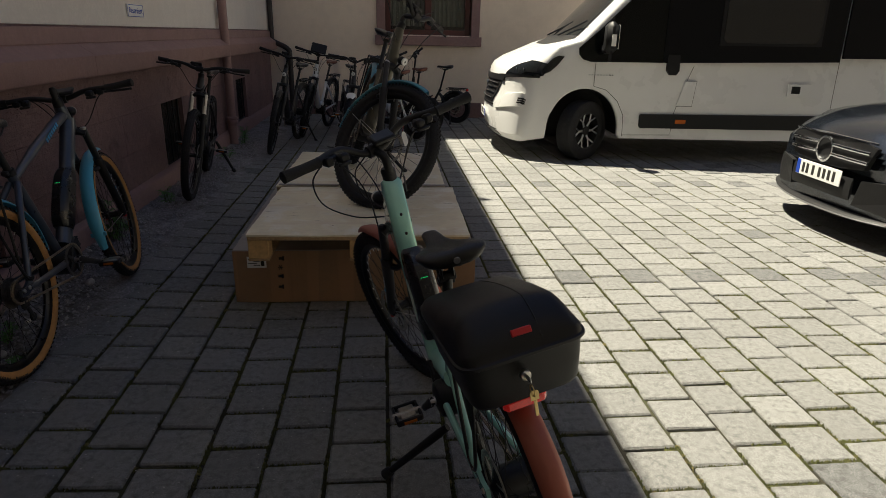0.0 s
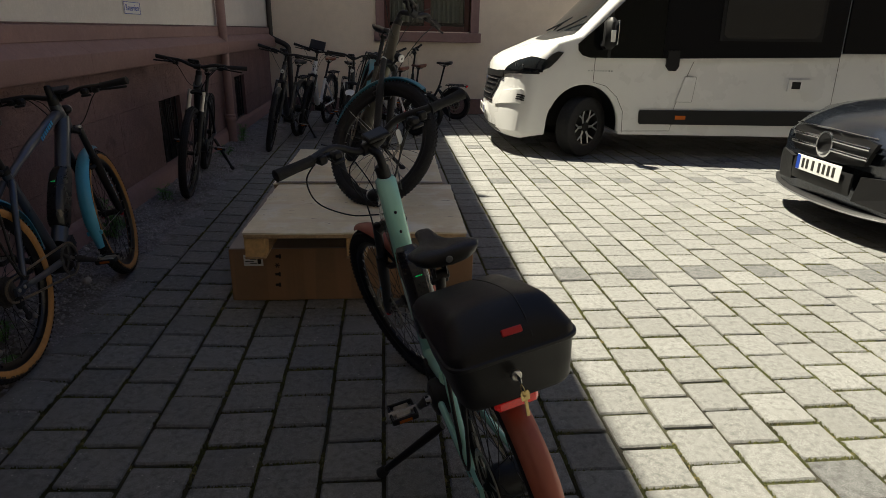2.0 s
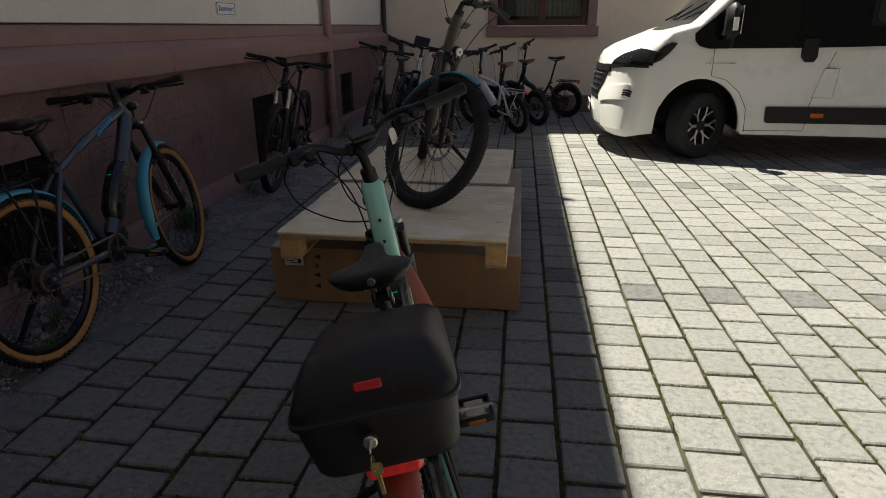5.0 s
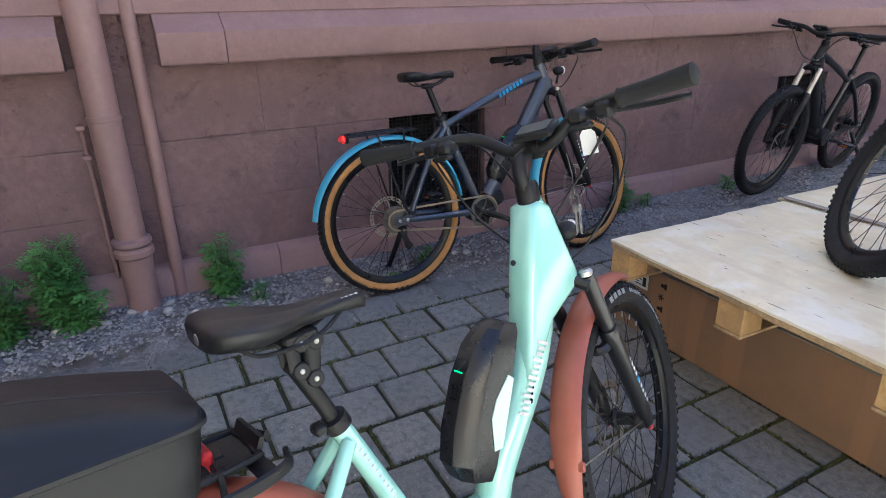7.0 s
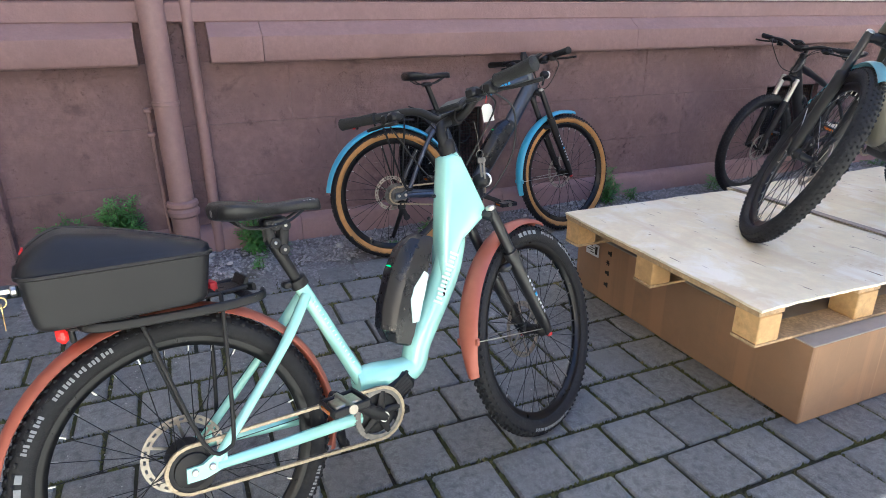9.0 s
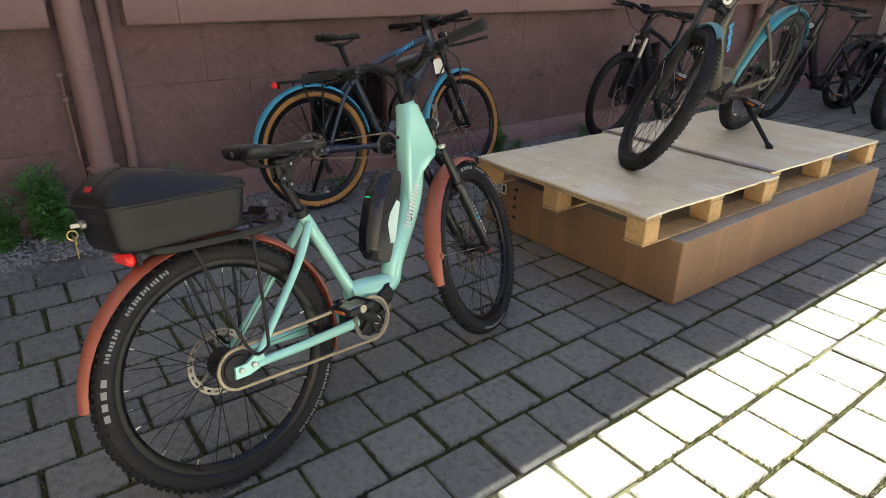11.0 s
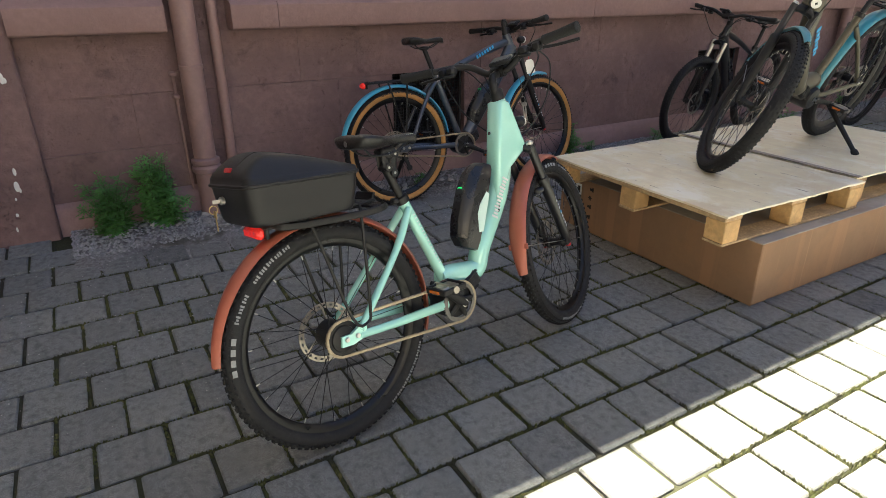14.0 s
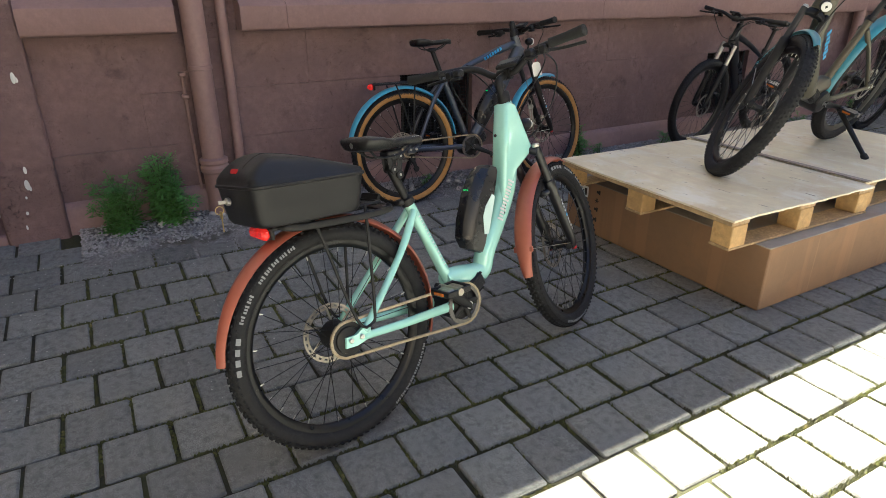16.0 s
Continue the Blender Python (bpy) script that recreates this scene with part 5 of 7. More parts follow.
    if g.get("rack"):
        x0, x1, z = g["rack"]
        rack(b, x0, x1, z, (0.03, R), material=g.get("rack_mat"))
        tl = new("tail_light")
        tl.parent = b
        bm = B()
        lw = g.get("tail_w", 0.06)
        block(bm, (x0 - 0.012, 0, z - 0.012), (0.024, lw, 0.034), 0.009)
        part("lens", bm, RED_LAMP, tl, "red lens")
        bm = B()
        block(bm, (x0 + 0.004, 0, z - 0.012), (0.012, lw + 0.006, 0.038), 0.004)
        part("holder", bm, BLACK, tl)
    if g.get("kick"):
        kickstand(b, *g["kick"])
    if g.get("lamp"):
        lx, lz = g["lamp"]
        la = new("headlight")
        la.parent = b
        la.matrix_basis = S
        bm = B()
        ball(bm, (lx, 0, lz), (0.030, 0.027, 0.024), 12, 8)
        sweep(bm, [(lx, 0, lz - 0.01), (lx - 0.02, 0, lz - 0.06)], 0.006, 8)
        part("body", bm, BLACK, la)
        bm = B()
        disc(bm, (lx + 0.022, 0, lz), 0.022, 0.012, 16, "X")
        part("lens", bm, LENS, la, "clear lens")
    # cables
    gx, gz = g["grips"]
    bar = g.get("bar", 0.70) / 2
    cable(b, "brake_cable", [(gx + 0.06, bar * 0.55, gz - 0.01), (gx + 0.15, bar * 0.42, gz - 0.03), (gx + 0.16, 0.06, gz - 0.18), (hl[0] + 0.06, 0.05, hl[1] - 0.06), (W - 0.06, g.get("spread", w + 0.022), Rf + 0.12)], 0.0026, S)
    cable(b, "gear_cable", [(gx + 0.06, -bar * 0.55, gz - 0.01), (gx + 0.14, -bar * 0.35, gz - 0.05), (gx + 0.10, -0.05, gz - 0.17), (ht[0] + 0.03, 0.02, ht[1] - 0.09)], 0.0026)
    cable(b, "display_cable", [(gx + 0.05, bar * 0.5, gz - 0.01), (gx + 0.12, bar * 0.3, gz - 0.06), (gx + 0.09, 0.05, gz - 0.17), (ht[0] + 0.02, 0.025, ht[1] - 0.12)], 0.0022)
    b["_frame"] = f.name
    return b, f, S


def battery_pack(parent, low, high, thick, half, label="black battery pack", plates=False):
    """A faceted battery case lying on the tube from low to high, both (x, z)."""
    p = new("battery")
    p.parent = parent
    a, c = Vector((low[0], 0, low[1])), Vector((high[0], 0, high[1]))
    d = (c - a).normalized()
    out = Vector((-d.z, 0, d.x))
    L = (c - a).length
    rows = []
    for t, h, s in ((-0.02, 0.25, 0.55), (0.0, 0.55, 0.86), (0.10, 0.88, 1.0), (0.30, 1.0, 1.0), (0.62, 0.98, 1.0), (0.82, 0.82, 0.98), (0.95, 0.50, 0.9), (1.0, 0.22, 0.7)):
        base = a + d * (L * t)
        o = thick * h
        rows.append([base + out * q + Vector((0, y * half * s, 0)) for q, y in ((-0.02, 1), (o * 0.5, 1), (o * 0.56, 0.985), (o * 0.96, 0.56), (o, 0.46), (o, -0.46), (o * 0.96, -0.56), (o * 0.56, -0.985), (o * 0.5, -1), (-0.02, -1))])
    bm = B()
    skin(bm, rows, wrap=True, caps=True)
    part("shell", bm, BATTERY_CASE, p, label, sharp=24)
    for s in (-1, 1) if plates else ():
        bm = B()
        edge = [(0.20, -0.006), (0.40, 0.016), (0.52, 0.013), (0.68, -0.008), (0.66, -0.024), (0.22, -0.026)]
        front = [bm.verts.new(a + d * (L * t) + out * q + Vector((0, s * half * 1.05, 0))) for t, q in edge]
        back = [bm.verts.new(v.co - Vector((0, s * 0.004, 0))) for v in front]
        bm.faces.new(front)
        bm.faces.new(back[::-1])
        for k in range(len(edge)):
            bm.faces.new((front[k], back[k], back[k - 1], front[k - 1]))
        bmesh.ops.recalc_face_normals(bm, faces=bm.faces)
        part("cover_plate", bm, PLATE_MINT, p, "pale mint cover plate")
    at = a + d * (L * 0.66) + out * (thick * 0.965)
    rot = Matrix.Translation(at) @ Matrix((( -d.x, 0, out.x, 0), (0, 1, 0, 0), (-d.z, 0, out.z, 0), (0, 0, 0, 1)))
    for k in range(4):
        bm = B()
        block(bm, (0, (k - 1.5) * 0.0062, 0.0), (0.003, 0.0042, 0.002), 0.0008, rot)
        part("led", bm, GREEN_LED, p, "green charge light")
    return p

# ---- the bicycles in the yard ----
mint = dict(R=0.350, Rf=0.344, w=0.0295, rim_depth=0.021, W=1.108, stickers=True, paint=MINT, style="wave", head_top=(0.838, 0.956), head_low=(0.903, 0.785), bb=(0.475, 0.305), low=(0.615, 0.375),
            seat=(0.335, 0.70), seat_base=(0.462, 0.39), stay_join=(0.345, 0.665), clamp=(0.885, 1.055), grips=(0.785, 1.118), bar=0.71, steer=18,
            gusset=((0.806, 0.949), (0.834, 0.960), (0.866, 0.946), (0.936, 0.777), (0.915, 0.752), (0.838, 0.705), (0.772, 0.60), (0.745, 0.55), (0.728, 0.562), (0.744, 0.62), (0.776, 0.80)),
            saddle=(0.160, 0.425, 0.918), saddle_w=0.18, saddle_tip=0.022, saddle_print=True, spring_post=True, fork_paint=BLACK_FRAME, lamp=(0.972, 0.862), fender=COPPER, fender_r=(173, -18), fender_f=(185, 66), stays_f=(168,),
            fender_label="copper-brown mudguard", rack=(-0.165, 0.19, 0.732), fender_w=0.004, tail_w=0.095, hub_r=0.03, cog=0.056, ring=0.072, crank=140, spokes=32,
            marks=((177, "|||| MMM MMMMM", 5.2, TYRE_PRINT), (-26, "MMMMMMMM", 5.0, TYRE_PRINT)), marks_f=((94, "|||| MMM MMMMM", 5.0, TYRE_PRINT), (-80, "MMMMMMMM", 4.8, TYRE_PRINT)), kick=((0.40, 0.06, 0.25), (0.49, 0.28, 0.076)))
MINT_POSE = stand(0.608, 1.668, 12.2, 11.4) @ Matrix.Scale(0.985, 4)
bike, frame_part, S = bicycle("mint_bicycle", "mint-green low-step electric bicycle with copper mudguards and a black top case", MINT_POSE, mint)
battery_pack(bike, (0.592, 0.462), (0.712, 0.745), 0.085, 0.042, plates=True)
cable(bike, "brake_hose", [(0.835, 0.21, 1.095), (0.91, 0.235, 1.03), (0.955, 0.21, 0.93), (0.95, 0.12, 0.845), (0.905, 0.035, 0.815)], 0.0027, S)
cable(bike, "brake_hose", [(0.845, -0.18, 1.095), (0.93, -0.185, 1.04), (0.975, -0.13, 0.93), (0.955, -0.06, 0.84), (0.91, -0.03, 0.81)], 0.0027, S)
cable(bike, "gear_hose", [(0.87, 0.05, 1.05), (0.945, 0.07, 0.99), (0.955, 0.065, 0.90), (0.90, 0.03, 0.845)], 0.0024, S)
bm = B()
d = Vector((0.115, 0, 0.19)).normalized()
for k in range(13):
    at = Vector((0.716, -0.0360, 0.55)) + d * (0.0122 * k)
    block(bm, (0, 0, 0), (0.022 if k % 3 else 0.032, 0.001, 0.0075), 0.0006, Matrix.Translation(at) @ Matrix.Rotation(-math.atan2(d.z, d.x), 4, "Y") @ Matrix.Rotation(math.pi / 2, 4, "Y"))
part("tube_print", bm, WHITE_PRINT, frame_part, "row of white bars printed on the tube")
bm = B()
for k in range(16):
    at = Vector((0.44, -0.0205, 0.455)) + (Vector((0.355, 0, 0.655)) - Vector((0.44, 0, 0.455))) * (k / 16)
    block(bm, (0, 0, 0), (0.004, 0.001, 0.007), 0.0005, Matrix.Translation(at) @ Matrix.Rotation(radians(67), 4, "Y"))
part("seat_tube_print", bm, WHITE_PRINT, frame_part, "row of small pale bars printed on the tube")
for x, z in ((0.772, 0.845), (0.745, 0.785)):
    bm = B()
    ball(bm, (x, 0, z), (0.006, 0.005, 0.006), 8, 6)
    part("mount_bolt", bm, BLACK, frame_part)

# low side rails of the carrier, below the case
for q in (-1, 1):
    bm = B()
    sweep(bm, curve([(-0.145, q * 0.055, 0.740), (-0.13, q * 0.078, 0.732), (-0.07, q * 0.084, 0.722), (0.12, q * 0.088, 0.708), (0.215, q * 0.070, 0.706), (0.235, q * 0.035, 0.708)], 4), (0.006, 0.011), 8, ref=(0, 1, 0))
    part("carrier_rail", bm, BLACK, bike)
for x, z in ((-0.12, 0.731), (0.19, 0.712)):
    bm = B()
    block(bm, (x, 0, z), (0.03, 0.165, 0.006), 0.002)
    part("carrier_strut", bm, BLACK, bike)

# top case on the carrier
case = new("top_case")
case.parent = bike
case.matrix_basis = Matrix.Translation((-0.05, 0, 0.75)) @ Matrix.Rotation(radians(3.5), 4, "Y") @ Matrix.Translation((0.05, 0, -0.75))
C0, C1, CZ = -0.232, 0.116, 0.738


def case_rows(levels):
    out = []
    for z, grow in levels:
        row = []
        for k in range(40):
            a = math.tau * k / 40
            ca, sa = math.cos(a), math.sin(a)
            e = 0.25
            x = math.copysign(abs(ca) ** e, ca)
            y = math.copysign(abs(sa) ** e, sa)
            half = 0.131 - 0.012 * (x + 1) / 2 + grow
            row.append(((C0 + C1) / 2 + x * ((C1 - C0) / 2 + grow), y * half, z))
        out.append(row)
    return out


bm = B()
skin(bm, case_rows(((CZ, -0.026), (CZ + 0.003, -0.018), (CZ + 0.014, -0.012), (CZ + 0.06, -0.005), (CZ + 0.098, 0.0), (CZ + 0.104, 0.002))), wrap=True, caps=True)
part("tub", bm, CASE, case, "black plastic tub", sharp=40)
bm = B()


def lid_z(x, y):
    """Height of the lid: a steep rounded back, a long fall ahead, an arched top with tight shoulders."""
    f = max(0.0, min(1.0, (x - C0) / (C1 - C0)))
    if f < 0.22:
        along = 0.06 + 0.94 * math.sqrt(max(0.0, 1 - (1 - f / 0.22) ** 2)) * (0.72 + 0.28 * f / 0.22)
    else:
        along = 1.0 - 0.80 * ((f - 0.22) / 0.78) ** 1.45
    cut = min(1.0, abs(y) / (0.131 - 0.012 * f))
    if cut < 0.66:
        side = 1 - 0.11 * (cut / 0.66) ** 2
    else:
        side = 0.89 - 0.72 * ((cut - 0.66) / 0.34) ** 2.0
    return CZ + 0.111 + 0.080 * along * side


rows = [case_rows(((CZ + 0.104, 0.004),))[0], case_rows(((CZ + 0.106, 0.007),))[0], case_rows(((CZ + 0.112, 0.007),))[0], case_rows(((CZ + 0.114, 0.003),))[0]]
rim = rows[-1]
for t in (0.012, 0.03, 0.055, 0.085, 0.12, 0.16, 0.2, 0.25, 0.3, 0.35, 0.41, 0.48, 0.55, 0.63, 0.72, 0.82, 0.92):
    row = []
    for x, y, z in rim:
        px, py = (C0 + C1) / 2 + (x - (C0 + C1) / 2) * (1 - t), y * (1 - t)
        row.append((px, py, lid_z(px, py)))
    rows.append(row)
skin(bm, rows, wrap=True, caps=True)
part("lid", bm, CASE, case, "black domed lid with a seam", sharp=50)
bm = B()
sweep(bm, [(C0 + 0.004 + 0.336 * k / 14, -0.036, lid_z(C0 + 0.004 + 0.336 * k / 14, -0.036) - 0.0004) for k in range(15)], 0.0016, 6)
part("lid_seam", bm, INK, case)
bm = B()
block(bm, (0, 0, 0), (0.014, 0.042, 0.005), 0.002, Matrix.Translation((C0 + 0.014, 0.0, lid_z(C0 + 0.014, 0.0) + 0.0005)) @ Matrix.Rotation(radians(-62), 4, "Y"))
part("badge", bm, RED_BADGE, case, "small red badge")
bm = B()
disc(bm, (C0 - 0.010, 0.014, CZ + 0.072), 0.011, 0.012, 18, "X")
part("lock", bm, STEEL, case)
bm = B()
block(bm, (C0 - 0.026, 0.014, CZ + 0.072), (0.02, 0.003, 0.010), 0.001)
part("lock_key", bm, STEEL, case, "grey key in the lock")
bm = B()
block(bm, (C0 - 0.034, 0.011, CZ + 0.012), (0.002, 0.007, 0.034), 0.0008)
slab(bm, [(0.002, CZ + 0.045), (0.004, CZ + 0.050), (0.018, CZ + 0.050), (0.020, CZ + 0.045), (0.019, CZ + 0.030), (0.003, CZ + 0.030)], C0 - 0.035, C0 - 0.033, axis="X")
lathe(bm, [(0.010, -0.001), (0.012, -0.001), (0.012, 0.001), (0.010, 0.001)], 18, (C0 - 0.036, 0.014, CZ + 0.052))
part("key", bm, BRASS, case, "brass key hanging in the lock")
bm = B()
block(bm, (C1 + 0.012, 0.0, CZ + 0.012), (0.02, 0.05, 0.03), 0.004)
part("release_button", bm, RED_BADGE, case, "red release button")
bm = B()
slab(bm, [(0.13, 0.738), (0.195, 0.738), (0.205, 0.767), (0.198, 0.768), (0.188, 0.746), (0.13, 0.746)], -0.045, 0.045)
part("carrier_hook", bm, BLACK, case)
bm = B()
block(bm, (-0.04, 0, 0.745), (0.33, 0.12, 0.012), 0.004)
part("adapter_plate", bm, BLACK, case)
tag = new("price_tag")
tag.parent = bike
tag.matrix_basis = S
bm = B()
slab(bm, [(-0.022, -0.035), (0.022, -0.035), (0.022, 0.024), (0.012, 0.036), (-0.012, 0.036), (-0.022, 0.024)], -0.0006, 0.0006)
for v in bm.verts:
    v.co = Matrix.Rotation(radians(-60), 3, "Z") @ (v.co * 0.68) + Vector((0.89, -0.125, 1.045))
part("card", bm, PAPER, tag, "white paper tag")
cable(tag, "string", [(0.89, -0.125, 1.073), (0.885, -0.14, 1.10), (0.875, -0.17, 1.122)], 0.0012, None, RED_BADGE)
keys = new("key_bunch")
keys.parent = bike
bm = B()
lathe(bm, [(0.011, -0.001), (0.013, -0.001), (0.013, 0.001), (0.011, 0.001)], 18, (0.905, -0.06, 0.945))
sweep(bm, [(0.90, -0.055, 1.04), (0.904, -0.06, 1.0), (0.905, -0.06, 0.958)], 0.0011, 6)
part("ring", bm, COG_STEEL, keys)
for k in range(2):
    bm = B()
    block(bm, (0.902 + 0.012 * k, -0.062, 0.905 - 0.006 * k), (0.007, 0.002, 0.05), 0.0008)
    disc(bm, (0.902 + 0.012 * k, -0.062, 0.928), 0.009, 0.0022, 12)
    part("key", bm, COG_STEEL, keys)

blue = dict(stickers=True, R=0.350, w=0.027, W=1.115, paint=STEEL_BLUE, style="diamond", head_top=(0.845, 0.975), head_low=(0.895, 0.855), bb=(0.455, 0.315), seat=(0.285, 0.77), top_join=(0.297, 0.735),
            stay_join=(0.29, 0.725), clamp=(0.905, 1.0), grips=(0.845, 1.03), bar=0.70, steer=9, saddle=(0.10, 0.365, 0.982), saddle_w=0.14, fender=SKY_BLUE, fender_r=(172, 8), fender_f=(195, 75),
            fender_label="sky-blue mudguard", tan=True, cassette=True, rack=(-0.185, 0.12, 0.742), tail_w=0.05, crank=-25, down_r=0.036, marks=((-85, "||| MMM MMMMM", 4.8, INK), (106, "MMMMMMMM", 5.2, INK)), marks_f=((100, "MMMMMMMM", 5.0, INK), (-75, "||| MMM MMMMM", 4.8, INK)),
            lamp=(0.985, 0.935), kick=((0.10, 0.075, 0.32), (0.05, 0.25, 0.026)))
bike, frame_part, S = bicycle("blue_bicycle", "slate-blue electric bicycle with sky-blue mudguards and tan tyres", stand(-1.205, 2.761, 1.5, 6.0), blue)
battery_pack(bike, (0.56, 0.44), (0.74, 0.69), 0.075, 0.04)
bm = B()
for k in range(7):
    at = Vector((0.72, -0.0245, 0.9)) - Vector((0.43, 0, 0.19)).normalized() * (0.022 * k)
    block(bm, (0, 0, 0), (0.015, 0.002, 0.020), 0.0005, Matrix.Translation(at) @ Matrix.Rotation(radians(-24), 4, "Y"))
part("tube_print", bm, BLUE_PRINT, frame_part, "row of blue bars printed on the top tube")

black = dict(R=0.365, w=0.029, W=1.10, paint=BLACK_FRAME, style="diamond", head_top=(0.855, 0.955), head_low=(0.90, 0.845), bb=(0.46, 0.32), seat=(0.29, 0.75), clamp=(0.935, 1.03), grips=(0.885, 1.065), bar=0.74,
             steer=-2, saddle=(0.11, 0.375, 0.99), saddle_w=0.14, cassette=True, crank=15, stanchion=STEEL, down_r=0.038, fine=True, kick=((0.10, 0.075, 0.32), (0.06, 0.26, 0.041)))
bike, frame_part, S = bicycle("black_mountain_bicycle", "black electric mountain bicycle with wide bars by the wall", stand(-1.51, 6.56, 188.0, 9.0), black)
battery_pack(bike, (0.57, 0.45), (0.74, 0.70), 0.06, 0.038)

DECK = 0.441
olive = dict(R=0.368, w=0.033, W=1.19, paint=OLIVE, style="wave", wide=1.2, fender_wf=-0.012, head_top=(0.86, 1.0), head_low=(0.935, 0.80), bb=(0.475, 0.31), low=(0.61, 0.37), seat=(0.31, 0.74), seat_base=(0.455, 0.39),
             stay_join=(0.33, 0.69), clamp=(0.93, 1.10), grips=(0.85, 1.16), bar=0.66, steer=42, saddle=(0.08, 0.36, 0.99), saddle_w=0.18, fender=TEAL, fender_r=(170, -10), fender_f=(186, 76), stays_f=(168,),
             fender_label="teal mudguard", rack=(-0.24, 0.17, 0.79), cassette=True, crank=10, lamp=(0.995, 0.84), kick=((0.30, 0.07, 0.28), (0.35, 0.36, 0.103)), stanchion=BLACK_FRAME)
bike, frame_part, S = bicycle("olive_bicycle", "olive-grey electric bicycle with teal mudguards standing on the plywood", stand(-0.02, 5.08, 185.0, 16.0, DECK), olive)
bm = B()
d = Vector((-0.2, 0, -0.29)).normalized()
for k in range(6):
    at = Vector((0.80, 0.046, 0.70)) + d * (0.03 * k)
    block(bm, (0, 0, 0), (0.022, 0.003, 0.02 if k % 2 else 0.032), 0.0006, Matrix.Translation(at) @ Matrix.Rotation(math.atan2(-d.z, d.x), 4, "Y"))
part("tube_print", bm, BLUE_PRINT, frame_part, "row of blue bars printed on the down tube")

bm = B()
slab(bm, [(-0.014, 0.022), (-0.018, 0.0), (-0.010, -0.020), (0.0, -0.026), (0.010, -0.020), (0.018, 0.0), (0.014, 0.022)], 0.0, 0.003, axis="X")
part("head_badge", bm, LENS, frame_part, "pale shield-shaped badge", pose(0.905, 0, 0.93, 0, -18, 0))

city = dict(R=0.355, w=0.026, W=1.12, paint=BLACK_FRAME, style="wave", head_top=(0.82, 0.95), head_low=(0.89, 0.79), bb=(0.46, 0.30), low=(0.60, 0.37), seat=(0.31, 0.70), seat_base=(0.45, 0.38), clamp=(0.86, 1.08),
            grips=(0.78, 1.10), bar=0.64, steer=12, saddle=(0.08, 0.35, 0.98), fender=BLACK_FRAME, fender_r=(170, 0), fender_f=(190, 60), rack=(-0.24, 0.15, 0.76), crank=30, fine=False, lamp=(0.98, 0.90), kick=((0.10, 0.075, 0.31), (0.05, 0.25, 0.02)))
bike, frame_part, S = bicycle("black_city_bicycle", "black electric city bicycle parked near the corner of the yard", stand(-0.90, 8.72, 172.0, 8.0), city, "bicycles by the far corner")
bike, frame_part, S = bicycle("white_trekking_bicycle", "white step-through trekking bicycle with a brown saddle in the far corner", stand(-0.62, 10.0, 168.0, 8.0), dict(city, paint=WHITE_FRAME, saddle_mat=BROWN_SADDLE), "bicycles by the far corner")
board = new("bar_board")
board.parent = bike
board.matrix_basis = S
bm = B()
block(bm, (0, 0, 0), (0.02, 0.20, 0.13), 0.008, Matrix.Translation((0.93, 0, 1.17)) @ Matrix.Rotation(radians(-30), 4, "Y"))
part("panel", bm, BLACK, board, "dark panel on the handlebar")
fat = dict(R=0.33, w=0.048, W=1.12, paint=BLACK_FRAME, style="diamond", head_top=(0.80, 0.90), head_low=(0.86, 0.76), bb=(0.45, 0.29), seat=(0.29, 0.68), clamp=(0.86, 1.04), grips=(0.78, 1.09), bar=0.66, steer=-10,
           saddle=(0.08, 0.34, 0.97), fender=WHITE_FRAME, fender_r=(140, 50), fender_f=(110, 60), rack=(-0.22, 0.16, 0.74), crank=20, fine=False, cassette=True, lamp=(0.97, 0.90), kick=((0.1, 0.08, 0.28), (0.05, 0.25, 0.02)))
bicycle("fat_tyre_bicycle", "black electric bicycle with fat tyres and short pale mudguards", stand(-0.35, 9.22, 187.0, 8.0), fat, "bicycles by the far corner")
fold = dict(R=0.255, w=0.034, W=1.0, paint=WHITE_FRAME, style="wave", head_top=(0.74, 0.66), head_low=(0.79, 0.52), bb=(0.40, 0.27), low=(0.52, 0.36), seat=(0.27, 0.52), seat_base=(0.38, 0.34), clamp=(0.70, 1.03), grips=(0.64, 1.06),
            bar=0.58, steer=14, saddle=(0.04, 0.30, 0.92), saddle_mat=BROWN_SADDLE, crank=40, fine=False, cassette=True, spokes=24, motor_r=0.05, kick=((0.08, 0.075, 0.22), (0.02, 0.2, 0.02)))
bicycle("white_folding_bicycle", "white folding electric bicycle with small fat wheels and a brown saddle", stand(0.67, 8.95, 38.0, 8.0), dict(fold, style="diamond", down_r=0.058, head_top=(0.74, 0.74), head_low=(0.79, 0.60), seat=(0.27, 0.63), top_join=(0.29, 0.60), stay_join=(0.28, 0.60), rack=(-0.26, 0.20, 0.57), rack_mat=WHITE_FRAME), "bicycles by the far corner")
bicycle("black_folding_bicycle", "black folding bicycle with a rear rack standing along the far wall", stand(1.42, 10.6, 62.0, 8.0), dict(fold, paint=BLACK_FRAME, saddle_mat=SADDLE, W=0.98, grips=(0.62, 1.10), clamp=(0.70, 1.06), rack=(-0.2, 0.14, 0.56), fender=BLACK_FRAME, fender_r=(165, 20), fender_f=(170, 60)), "bicycles by the far corner")
bicycle("dark_folding_bicycle", "dark folding bicycle with a brown saddle beside the white one", stand(0.95, 9.65, 40.0, 8.0), dict(fold, paint=STEEL_BLUE), "bicycles by the far corner")

